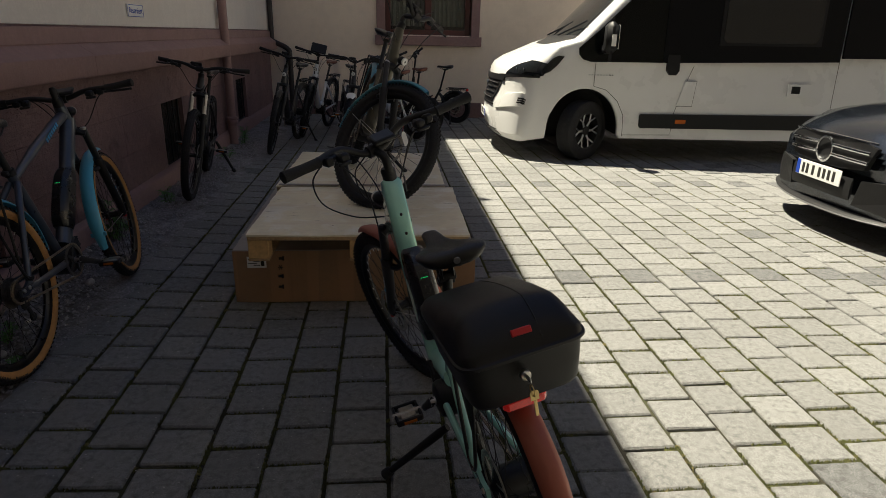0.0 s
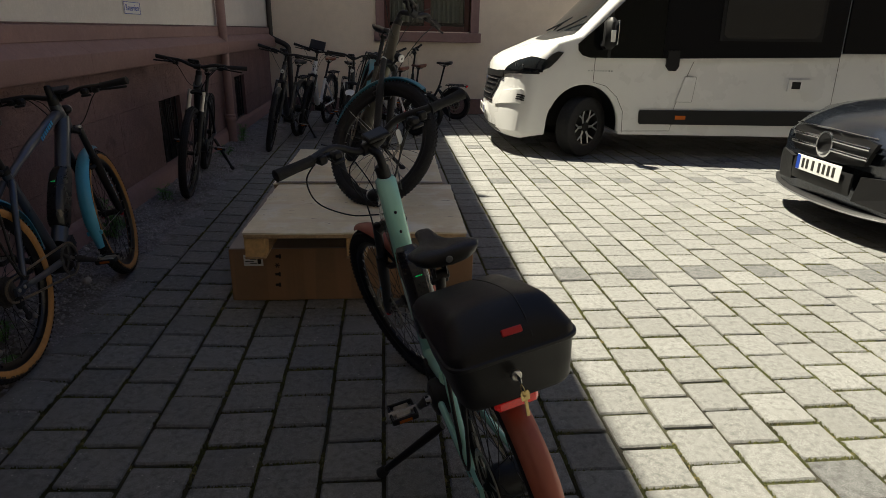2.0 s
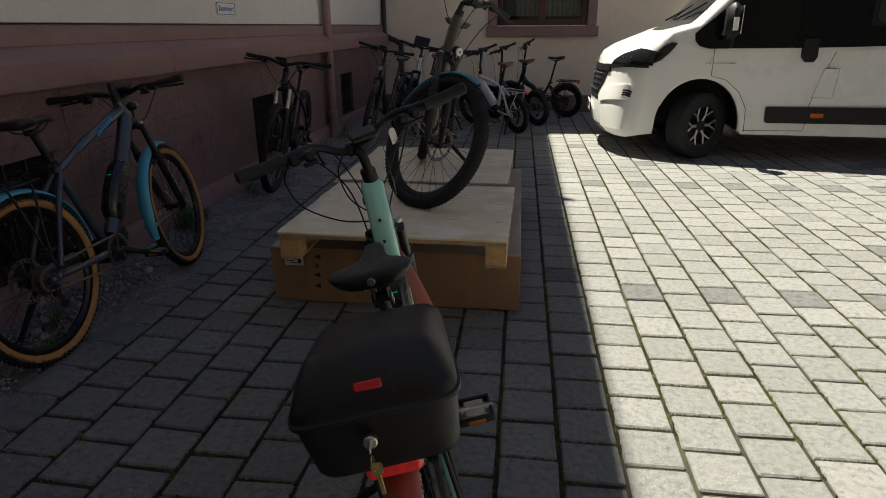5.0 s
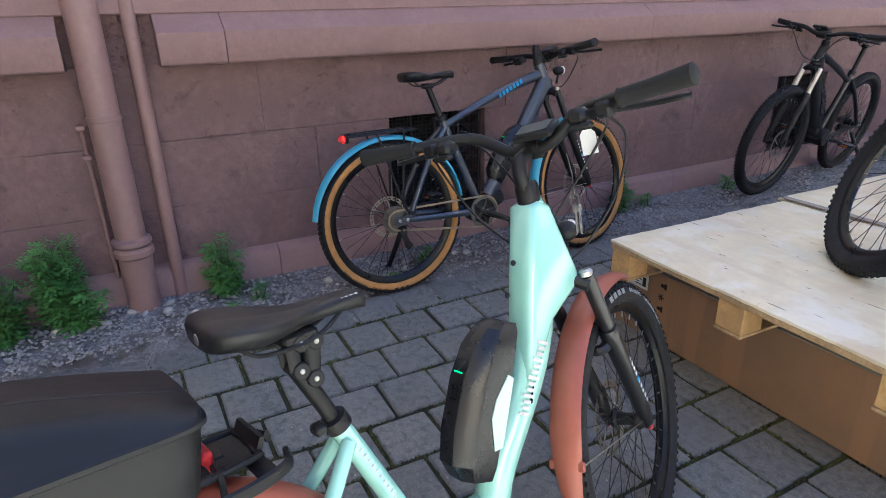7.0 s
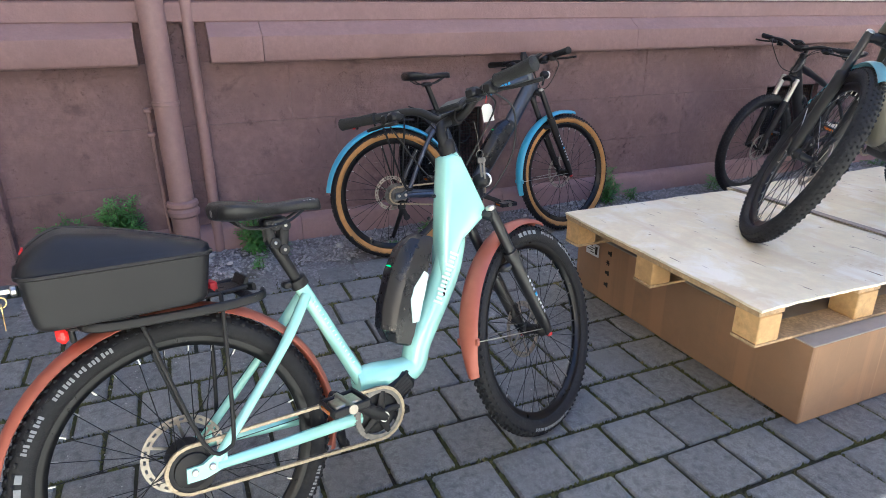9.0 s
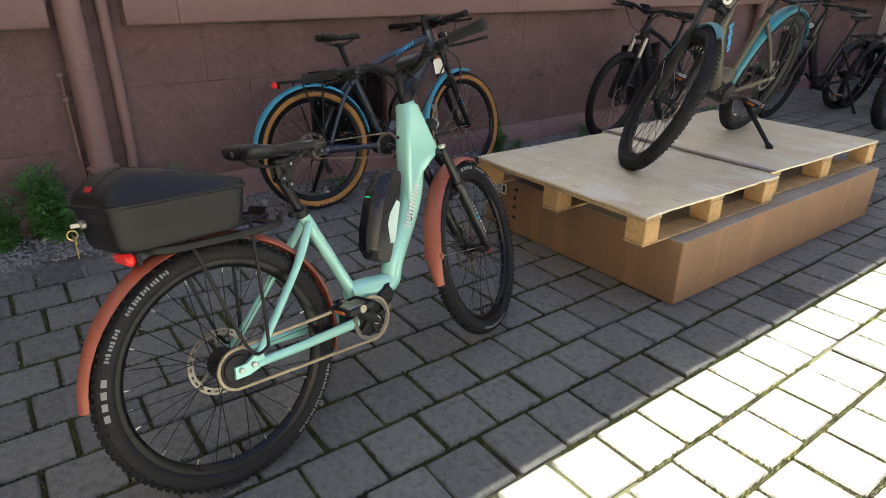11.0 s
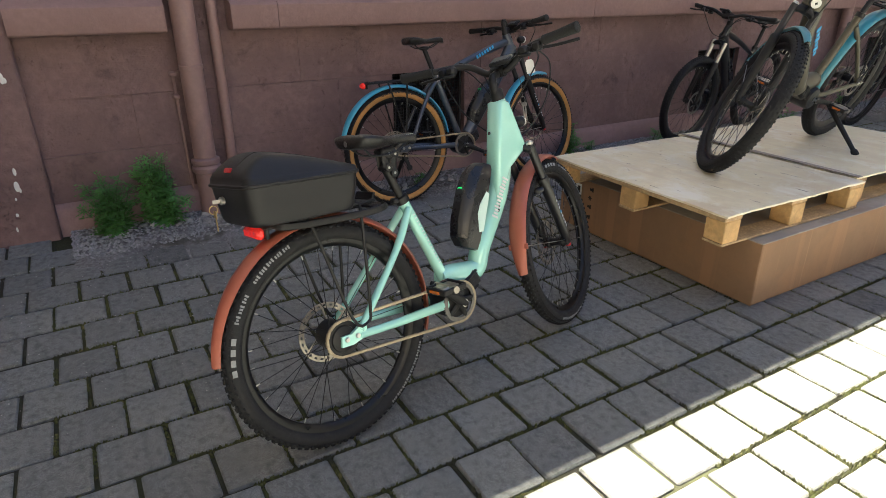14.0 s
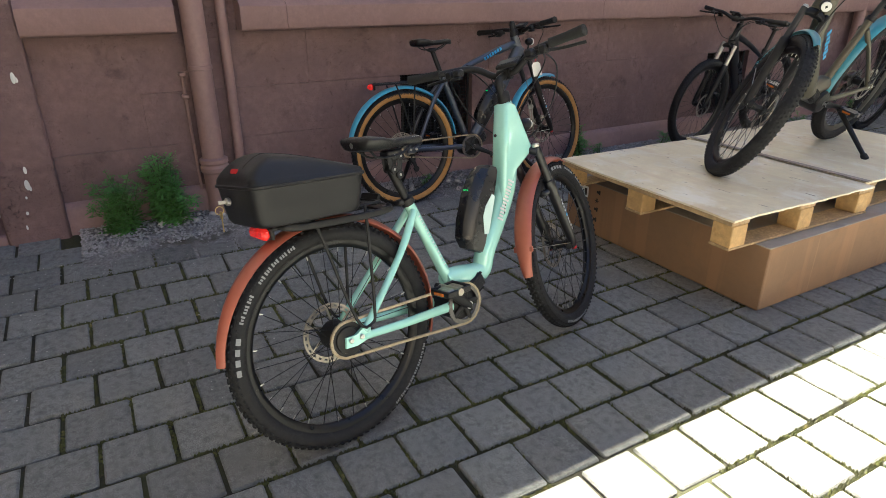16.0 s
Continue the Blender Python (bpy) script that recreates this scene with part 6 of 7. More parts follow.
# ---- carton and pallets ----
BX0, BX1, BY0, BY1, BZ = -0.557, 0.718, 3.494, 5.43, 0.298
box = thing("cardboard_box", "large flat brown cardboard box lying on the paving under two pallets", "box")
t = 0.006
for cx, cy, sx, sy in (((BX0 + BX1) / 2, BY0 + t / 2, BX1 - BX0, t), ((BX0 + BX1) / 2, BY1 - t / 2, BX1 - BX0, t), (BX0 + t / 2, (BY0 + BY1) / 2, t, BY1 - BY0 - 2 * t), (BX1 - t / 2, (BY0 + BY1) / 2, t, BY1 - BY0 - 2 * t)):
    bm = B()
    block(bm, (cx, cy, BZ / 2 + 0.001), (sx, sy, BZ - 0.006), 0.0025)
    part("side", bm, CARD, box)
for x0, x1 in ((BX0 + 0.001, (BX0 + BX1) / 2 - 0.002), ((BX0 + BX1) / 2 + 0.002, BX1 - 0.001)):
    bm = B()
    block(bm, ((x0 + x1) / 2, (BY0 + BY1) / 2, BZ - 0.001), (x1 - x0, BY1 - BY0 - 0.002, 0.006), 0.002)
    part("flap", bm, CARD_TOP, box, "greyish top flap")
bm = B()
block(bm, (0, 0, 0.004), (BX1 - BX0 - 0.02, BY1 - BY0 - 0.02, 0.006), 0.001)
part("bottom", bm, CARD, box, "", pose((BX0 + BX1) / 2, (BY0 + BY1) / 2, 0))
bm = B()
block(bm, (-0.435, BY0 - 0.003, 0.235), (0.098, 0.003, 0.062), 0.0008, Matrix.Rotation(0.0, 4, "Y"))
lab = part("address_label", bm, PAPER, box, "white paper label")
bm = B()
for k in range(4):
    block(bm, (-0.455 + 0.02 * (k % 2), BY0 - 0.0048, 0.252 - 0.011 * k), (0.045 - 0.012 * (k % 2), 0.001, 0.004), 0.0003)
block(bm, (-0.405, BY0 - 0.0048, 0.235), (0.018, 0.001, 0.04), 0.0003)
part("label_print", bm, INK, lab, "plain dark bars of print")
for k, (px, pz) in enumerate(((-0.31, 0.255), (-0.315, 0.205), (-0.318, 0.155), (-0.32, 0.095))):
    bm = B()
    if k == 1:
        for a in (0, 60, 120):
            sweep(bm, [(px - 0.014 * math.cos(radians(a)), BY0 - 0.0025, pz - 0.014 * math.sin(radians(a))), (px + 0.014 * math.cos(radians(a)), BY0 - 0.0025, pz + 0.014 * math.sin(radians(a)))], (0.001, 0.0025), 6)
    else:
        block(bm, (px, BY0 - 0.0025, pz), (0.022, 0.002, 0.014), 0.0005)
        block(bm, (px + 0.012, BY0 - 0.0025, pz), (0.01, 0.002, 0.024), 0.0005)
    part("handling_mark", bm, INK, box, "black printed handling mark")


def pallet(x0, x1, y0, y1, label, skew):
    """A plywood-topped pallet: sheet, three deck runners and nine blocks."""
    p = thing("plywood_pallet", label, "pallet", pose((x0 + x1) / 2, (y0 + y1) / 2, BZ + 0.003, 0, 0, skew), "pallets on the box")
    w, d = x1 - x0, y1 - y0
    rows, under = [], []
    nx, ny = 44, 44
    bm = B()
    ragged = lambda u, v: 0.004 * noise.noise((u * 1.9, v * 1.9, x0 + y0)) + 0.003 * noise.noise((u * 0.5, v * 0.5, y0))
    top = [[(-w / 2 + w * i / nx + (ragged(j, 3.3) if i in (0, nx) else 0), -d / 2 + d * j / ny + (ragged(i, 9.1) if j in (0, ny) else 0), 0.140 + 0.004 * noise.noise((x0 + i * 0.11, y0 + j * 0.11, 2.0)) - (0.003 if i in (0, nx) or j in (0, ny) else 0)) for i in range(nx + 1)] for j in range(ny + 1)]
    skin(bm, top)
    skin(bm, [[(x, y, z - 0.009) for x, y, z in row] for row in top])
    edge = [top[0][i] for i in range(nx + 1)] + [top[j][nx] for j in range(1, ny + 1)] + [top[ny][i] for i in range(nx - 1, -1, -1)] + [top[j][0] for j in range(ny - 1, 0, -1)]
    skin(bm, [edge, [(x, y, z - 0.009) for x, y, z in edge]], wrap=True)
    bmesh.ops.remove_doubles(bm, verts=bm.verts, dist=1e-5)
    part("plywood_sheet", bm, PLY, p, "worn pale plywood sheet", sharp=50)
    for j in (0, 0.5, 1):
        y = -d / 2 + 0.055 + (d - 0.11) * j
        bm = B()
        block(bm, (0, y, 0.1185), (w - 0.012, 0.11, 0.019), 0.002)
        part("deck_board", bm, PLY_EDGE, p)
        for i in (0, 0.5, 1):
            x = -w / 2 + 0.055 + (w - 0.11) * i
            bm = B()
            block(bm, (x + 0.004 * noise.noise((i * 9, j * 7, x0)), y, 0.060), (0.10, 0.095, 0.098), 0.004)
            part("block", bm, PINE, p, "raw pine block")
    for i in (0, 0.5, 1):
        x = -w / 2 + 0.055 + (w - 0.11) * i
        bm = B()
        block(bm, (x, 0, 0.0055), (0.10, d - 0.01, 0.011), 0.002)
        part("runner", bm, PLY_EDGE, p)
    return p


pallet(-0.433, 0.664, 3.315, 4.315, "wooden pallet topped with worn plywood, lying on the cardboard box", -1.0)
pallet(-0.448, 0.640, 4.325, 5.515, "wooden pallet with a plywood top, behind the first on the box", -1.2)
bm = B()
block(bm, (0, 0, 0), (1.08, 0.034, 0.004), 0.001, Matrix.Translation((0.10, 4.335, DECK + 0.006)) @ Matrix.Rotation(radians(-1.2), 4, "Z"))
tagged(part("plywood_strip", bm, CARD_TOP), "thin grey strip of board along the joint of the plywood sheets", "board")


# ---- weeds ----
def weed(x, y, h, spread, leaves, seed, label):
    r = random.Random(seed)
    wd = thing("weed", label, "plant", pose(x, y, ground_z(x) + 0.005), "weeds along the wall")
    sb, lb = B(), B()
    stems = max(4, int(leaves / 34))
    for k in range(stems):
        a = r.uniform(0, math.tau)
        lean = r.uniform(0.1, 1.0) * spread
        tall = 1.0 if k == 0 else r.uniform(0.35, 0.95)
        lean *= 1.3 - 0.75 * tall
        tip = Vector((lean * math.cos(a) * 0.8 + 0.01, lean * math.sin(a), h * tall))
        mid = tip * 0.5 + Vector((r.uniform(-1, 1) * 0.02, r.uniform(-1, 1) * 0.02, 0.03))
        line = curve([(0.02 * math.cos(a), 0.02 * math.sin(a), 0), mid, tip], 5)
        sweep(sb, line, [0.0035 - 0.0025 * q / (len(line) - 1) for q in range(len(line))], 5, ref=(0.2, 0.9, 0.1))
        for q in range(int(leaves / stems)):
            t = r.uniform(0.12, 1.0)
            p = line[min(len(line) - 1, int(t * (len(line) - 1)))]
            size = r.uniform(0.019, 0.036) * (1.2 - 0.6 * t) * (h / 0.3) ** 0.5
            rot = Matrix.Rotation(r.uniform(0, math.tau), 3, "Z") @ Matrix.Rotation(r.uniform(-0.9, 0.5), 3, "Y")
            # a lobed leaf: three pairs of leaflets on a short stalk
            for u, wv in ((0.5, 0.0), (0.95, 0.45), (0.95, -0.45), (1.5, 0.55), (1.5, -0.55), (2.1, 0.0)):
                c = p + rot @ Vector((u * size, wv * size, -0.12 * size * u * u))
                sl = size * 0.55
                dirv = rot @ Vector((1, wv * 1.3, -0.25)).normalized()
                side = dirv.cross(Vector((r.uniform(-0.3, 0.3), r.uniform(-0.3, 0.3), 1))).normalized() * sl * 0.42
                v = [lb.verts.new(c - dirv * sl * 0.5), lb.verts.new(c + side + Vector((0, 0, 0.002))), lb.verts.new(c + dirv * sl * 0.8), lb.verts.new(c - side)]
                lb.faces.new(v)
    tagged(part("stem", sb, STEM, wd), kind="stuff")
    tagged(part("leaves", lb, LEAF, wd, "lobed green leaves", sharp=180), kind="stuff")
    return wd


weed(-1.51, 1.17, 0.36, 0.21, 820, 1, "bushy green weed growing from the gravel by the wall")
weed(-1.54, 1.42, 0.43, 0.22, 1050, 2, "tall bushy green weed growing against the wall")
weed(-1.545, 2.04, 0.32, 0.12, 380, 3, "green weed beside the slim wall pipe")
weed(-1.42, 2.16, 0.09, 0.10, 70, 4, "low weed in the gravel")
weed(-1.30, 2.02, 0.07, 0.10, 60, 5, "low weed at the edge of the gravel")
weed(-1.54, 4.42, 0.28, 0.11, 220, 6, "green weed at the foot of the wall")
weed(-1.50, 4.62, 0.10, 0.14, 90, 7, "low weed at the foot of the wall")
weed(-1.50, 5.35, 0.12, 0.15, 90, 8, "low weed at the foot of the wall")
weed(-1.40, 3.0, 0.10, 0.10, 60, 9, "low weed under the parked bicycle")
weed(-1.25, 2.75, 0.06, 0.09, 50, 10, "low weed at the edge of the gravel")
weed(-1.48, 8.1, 0.22, 0.16, 120, 11, "green weed at the foot of the downpipe")
weed(-1.46, 7.2, 0.12, 0.16, 90, 12, "low weed at the foot of the wall")

# ---- vehicles ----
def road_wheel(parent, at, R, width, side, spokes=6, turn=0.0):
    h = new("wheel")
    h.parent = parent
    h.matrix_basis = Matrix.Translation(at) @ Matrix.Rotation(radians(turn), 4, "Z") @ (Matrix.Rotation(math.pi, 4, "Z") if side < 0 else Matrix())
    rim = R * 0.62
    hw = width / 2
    bm = B()
    lathe(bm, [(rim, -hw * 0.8), (rim + 0.02, -hw * 0.95), (R * 0.88, -hw), (R * 0.97, -hw * 0.85), (R, -hw * 0.6), (R, hw * 0.6), (R * 0.97, hw * 0.85), (R * 0.88, hw), (rim + 0.02, hw * 0.95), (rim, hw * 0.8)], 48, closed=False, ends=False)
    part("tyre", bm, RUBBER, h)
    bm = B()
    lathe(bm, [(rim + 0.004, hw * 0.82), (rim - 0.015, hw * 0.8), (rim - 0.03, hw * 0.3), (rim - 0.03, -hw * 0.8)], 40, closed=False, ends=False)
    disc(bm, (0, -hw * 0.2, 0), rim - 0.03, 0.01, 32)
    part("rim", bm, WHEEL_STEEL, h)
    for k in range(spokes):
        a = math.tau * k / spokes
        bm = B()
        fork_at = (rim * 0.52 * math.cos(a), hw * 0.62, rim * 0.52 * math.sin(a))
        sweep(bm, [(0.05 * math.cos(a), hw * 0.55, 0.05 * math.sin(a)), fork_at], (0.008, 0.016), 8)
        for s in (-0.24, 0.24):
            sweep(bm, [fork_at, ((rim - 0.012) * math.cos(a + s), hw * 0.74, (rim - 0.012) * math.sin(a + s))], (0.008, 0.010), 8)
        part("spoke", bm, ALLOY, h)
    bm = B()
    disc(bm, (0, hw * 0.6, 0), 0.055, 0.03, 20, bevel=0.008)
    part("hub_cap", bm, TRIM_BLACK, h)
    return h


def number_plate(parent, m, blue_side=1):
    p = new("number_plate")
    p.parent = parent
    p.matrix_basis = m
    bm = B()
    block(bm, (0, 0, 0), (0.006, 0.52, 0.11), 0.002)
    part("plate", bm, PAPER, p, "white plate")
    bm = B()
    block(bm, (0.0035, blue_side * 0.238, 0), (0.002, 0.042, 0.104), 0.0005)
    part("blue_field", bm, PLATE_BLUE, p)
    for y in (0.175, 0.125, 0.055, -0.02, -0.075, -0.13, -0.185):
        bm = B()
        block(bm, (0.0035, blue_side * y, 0), (0.002, 0.030, 0.07), 0.0005)
        part("plate_bar", bm, INK, p, "plain dark bar")
    return p


def round_plan(u):
    """How far a rounded front falls back at u, 0 in the middle and 1 at the side."""
    return 1 - (1 - min(1.0, abs(u)) ** 2.2) ** 0.6


def profile_body(bm, outline, half, inset, nose):
    """A body from a side outline of (x, z), rounded towards its sides, the nose swept back from the middle."""
    cx = sum(p[0] for p in outline) / len(outline)
    stations = [(s * y, k) for s, y, k in [(-1, y, k) for y, k in ((1.0, 1.0), (0.995, 0.66), (0.98, 0.36), (0.95, 0.12), (0.9, 0.0), (0.82, 0.0), (0.72, 0.0), (0.6, 0.0), (0.3, 0.0))] + [(1, y, k) for y, k in ((0.0, 0.0), (0.3, 0.0), (0.6, 0.0), (0.72, 0.0), (0.82, 0.0), (0.9, 0.0), (0.95, 0.12), (0.98, 0.36), (0.995, 0.66), (1.0, 1.0))]]
    rows = []
    n = len(outline)
    for y, k in stations:
        row = []
        for i, (x, z) in enumerate(outline):
            a, c = outline[i - 1], outline[(i + 1) % n]
            t = Vector((c[0] - a[0], c[1] - a[1]))
            t = t.normalized() if t.length else Vector((1, 0))
            inward = Vector((t.y, -t.x)) * (inset if z > 0.95 or x > 0.6 else inset * 0.15)
            row.append((x + inward.x * k - nose(x, z) * round_plan(y), y * half(z), z + inward.y * k))
        rows.append(row)
    skin(bm, rows, wrap=True, caps=True)
    return bm


def arch(cx, cz, r, a0, a1, n=12):
    return [(cx + r * math.cos(radians(a0 + (a1 - a0) * k / n)), cz + r * math.sin(radians(a0 + (a1 - a0) * k / n))) for k in range(n + 1)]


VAN = Matrix.Translation((2.52, 8.46, 0)) @ pose(0, 0, 0, 0, 0, 176.0)
van = thing("camper_van", "white camper van with a black window band and side strips", "van", VAN)
WB = 4.03
outline = [(0.86, 0.205), (0.945, 0.285), (0.975, 0.50), (0.95, 0.66), (0.93, 0.74), (0.915, 0.86), (0.90, 1.0), (0.86, 1.07), (0.74, 1.145), (0.50, 1.235), (0.28, 1.30), (0.10, 1.37), (-0.20, 1.68), (-0.50, 1.99), (-0.72, 2.20), (-0.90, 2.34), (-1.2, 2.46), (-1.7, 2.52), (-3.2, 2.54), (-4.6, 2.53), (-4.95, 2.48), (-5.03, 2.3), (-5.05, 1.2), (-5.03, 0.5), (-4.95, 0.34)]
outline += [(-4.62, 0.32)] + arch(-WB, 0.37, 0.44, 188, -8)[0:] + [(-3.4, 0.27), (-0.53, 0.27)] + [(-0.085 + 0.42 * math.cos(radians(a)), 0.36 + 0.475 * math.sin(radians(a))) for a in range(184, -1, -8)] + [(0.35, 0.255)]
outline = outline[::-1]


def van_nose(x, z):
    """How far the corners of the nose are swept back."""
    if z < 0.9 and x < 0.62:
        return 0.0
    return (0.42 if z > 0.4 else 0.34) * max(0.0, min(1.0, (x - 0.25) / 0.55)) + (0.10 if -0.95 < x <= 0.3 and z > 1.3 else 0.0)


NOSE = [(0.205, 0.86), (0.285, 0.945), (0.50, 0.975), (0.66, 0.95), (0.74, 0.93), (0.86, 0.915), (1.0, 0.90), (1.07, 0.86), (1.145, 0.74), (1.235, 0.50), (1.30, 0.28)]


def nose_at(y, z, lift=0.0):
    """A point on the van's front at y across and z up."""
    x, inward = NOSE[0][1], Vector((-1, 0))
    for (z0, x0), (z1, x1) in zip(NOSE, NOSE[1:]):
        if z0 <= z <= z1:
            x = x0 + (x1 - x0) * (z - z0) / (z1 - z0)
            inward = Vector((z0 - z1, x1 - x0)).normalized()
    u = min(1.0, abs(y) / 1.02)
    k = 0.05 * max(0.0, (u - 0.91) / 0.09) ** 2
    return (x + inward.x * k - van_nose(x, z) * round_plan(u) + lift * (1 - 0.4 * u), y + math.copysign(lift * 0.7 * u ** 4, y), z + inward.y * k + lift * 0.3)


def nose_patch(name, rows, material, lift, parent, label=""):
    """A panel lying on the van's front, from rows of (y, z)."""
    bm = B()
    skin(bm, [[nose_at(y, z, lift) for y, z in r] for r in rows])
    skin(bm, [[nose_at(y, z, -0.03) for y, z in r] for r in rows])
    rim = [nose_at(y, z, lift) for y, z in rows[0]] + [nose_at(r[-1][0], r[-1][1], lift) for r in rows[1:]] + [nose_at(y, z, lift) for y, z in rows[-1][-2::-1]] + [nose_at(r[0][0], r[0][1], lift) for r in rows[-2:0:-1]]
    inner = [nose_at(y, z, -0.03) for y, z in rows[0]] + [nose_at(r[-1][0], r[-1][1], -0.03) for r in rows[1:]] + [nose_at(y, z, -0.03) for y, z in rows[-1][-2::-1]] + [nose_at(r[0][0], r[0][1], -0.03) for r in rows[-2:0:-1]]
    skin(bm, [rim, inner], wrap=True)
    bmesh.ops.remove_doubles(bm, verts=bm.verts, dist=1e-5)
    return part(name, bm, material, parent, label, sharp=50)


def van_half(z):
    return 1.02 - (0.0 if z < 1.1 else 0.085 * ((z - 1.1) / 1.45) ** 1.3)


bm = B()
profile_body(bm, outline, van_half, 0.05, van_nose)
part("body", bm, VAN_WHITE, van, "white painted body", sharp=32)


def van_panel(name, pts, material, lift=0.004, label="", thick=0.012, parent=None):
    """A panel on the van's left side, following its lean."""
    bm = B()
    lo = [bm.verts.new((x, van_half(z) - thick, z)) for x, z in pts]
    hi = [bm.verts.new((x, van_half(z) + lift, z)) for x, z in pts]
    n = len(pts)
    for k in range(n):
        bm.faces.new((lo[k], lo[(k + 1) % n], hi[(k + 1) % n], hi[k]))
    bm.faces.new(lo)
    bm.faces.new(hi)
    return part(name, bm, material, parent or van, label, sharp=30)


van_panel("door_window", [(0.035, 1.27), (0.025, 1.20), (-0.02, 1.15), (-0.11, 1.125), (-0.6, 1.13), (-1.128, 1.135), (-1.128, 2.02), (-0.80, 2.02), (-0.62, 1.90), (-0.2, 1.48)], STREAKED_GLASS, 0.012, label="dark tinted door window")
van_panel("window_band", [(-1.13, 1.135), (-2.95, 1.18), (-2.95, 2.10), (-1.13, 2.06)], BAND_BLACK, 0.014, "black band around the side windows")
van_panel("rear_band", [(-2.98, 1.22), (-4.7, 1.24), (-4.7, 2.12), (-2.98, 2.10)], BAND_BLACK, 0.014, "black band at the rear side")
van_panel("side_window", [(-1.62, 1.36), (-2.62, 1.37), (-2.66, 1.42), (-2.66, 1.92), (-2.62, 1.97), (-1.62, 1.96), (-1.58, 1.92), (-1.58, 1.40)], DARK_GLASS, 0.026, "hinged tinted side window", 0.02)
van_panel("side_strip", [(-0.75, 0.56), (-3.45, 0.58), (-3.52, 0.41), (-0.76, 0.40), (-0.74, 0.42), (-0.735, 0.54)], TRIM_BLACK, 0.02, "black protective side strip")
van_panel("marker_lamp", [(-1.16, 0.505), (-1.28, 0.505), (-1.28, 0.46), (-1.16, 0.46)], AMBER, 0.026, "orange marker lamp")
van_panel("fuel_flap", [(-1.22, 0.935), (-1.35, 0.935), (-1.33, 0.66), (-1.15, 0.66)], VAN_WHITE, 0.004)
van_panel("window_seal", [(-1.54, 1.33), (-2.70, 1.34), (-2.70, 2.0), (-1.54, 1.99)], TRIM_BLACK, 0.020, "black seal round the side window", 0.02)
van_panel("window_bar", [(-0.30, 1.13), (-0.335, 1.13), (-0.335, 1.62), (-0.30, 1.585)], TRIM_BLACK, 0.020, "black bar in the door window", 0.02)
van_panel("door_pillar", [(-0.93, 1.14), (-1.13, 1.14), (-1.13, 2.03), (-0.93, 2.03)], BAND_BLACK, 0.022, "black door pillar", 0.02)
sv = van_panel("service_flap", [(-2.42, 0.93), (-2.68, 0.93), (-2.68, 0.80), (-2.42, 0.80)], VAN_WHITE, 0.012)
van_panel("service_hatch", [(-2.46, 0.905), (-2.56, 0.905), (-2.56, 0.825), (-2.46, 0.825)], TRIM_BLACK, 0.015, parent=sv)
van_panel("door_handle", [(-0.98, 1.22), (-1.11, 1.22), (-1.12, 1.05), (-1.09, 1.00), (-1.02, 1.00), (-0.98, 1.05)], TRIM_BLACK, 0.035, "black door handle", 0.03)
van_panel("headlight_corner", [(0.45, 0.965), (0.34, 1.01), (0.265, 1.08), (0.19, 1.175), (0.25, 1.185), (0.31, 1.16), (0.36, 1.115), (0.405, 1.06), (0.435, 1.0)], DARK_GLASS, 0.010, "dark corner of the headlight")
for pts in ([(-0.17, 1.13), (-0.17, 0.86), (-0.32, 0.82), (-0.46, 0.70), (-0.545, 0.54), (-0.56, 0.30)], [(-1.29, 1.10), (-1.21, 0.86), (-1.13, 0.56)], [(-1.13, 0.40), (-1.12, 0.325), (-0.55, 0.315)], [(-2.96, 2.1), (-2.97, 0.58)], [(-1.225, 0.938), (-1.352, 0.938), (-1.332, 0.657), (-1.147, 0.657)]):
    bm = B()
    sweep(bm, [(x, van_half(z) + 0.0012, z) for x, z in pts], (0.0018, 0.003), 5, ref=(0, 1, 0))
    part("panel_gap", bm, INK, van)
bm = B()
for k in range(9):
    block(bm, (-0.11 - 0.033 * k, van_half(0.94) + 0.002, 0.985), (0.022, 0.003, 0.012), 0.0005)
part("side_lettering", bm, ALLOY, van, "row of small grey bars")
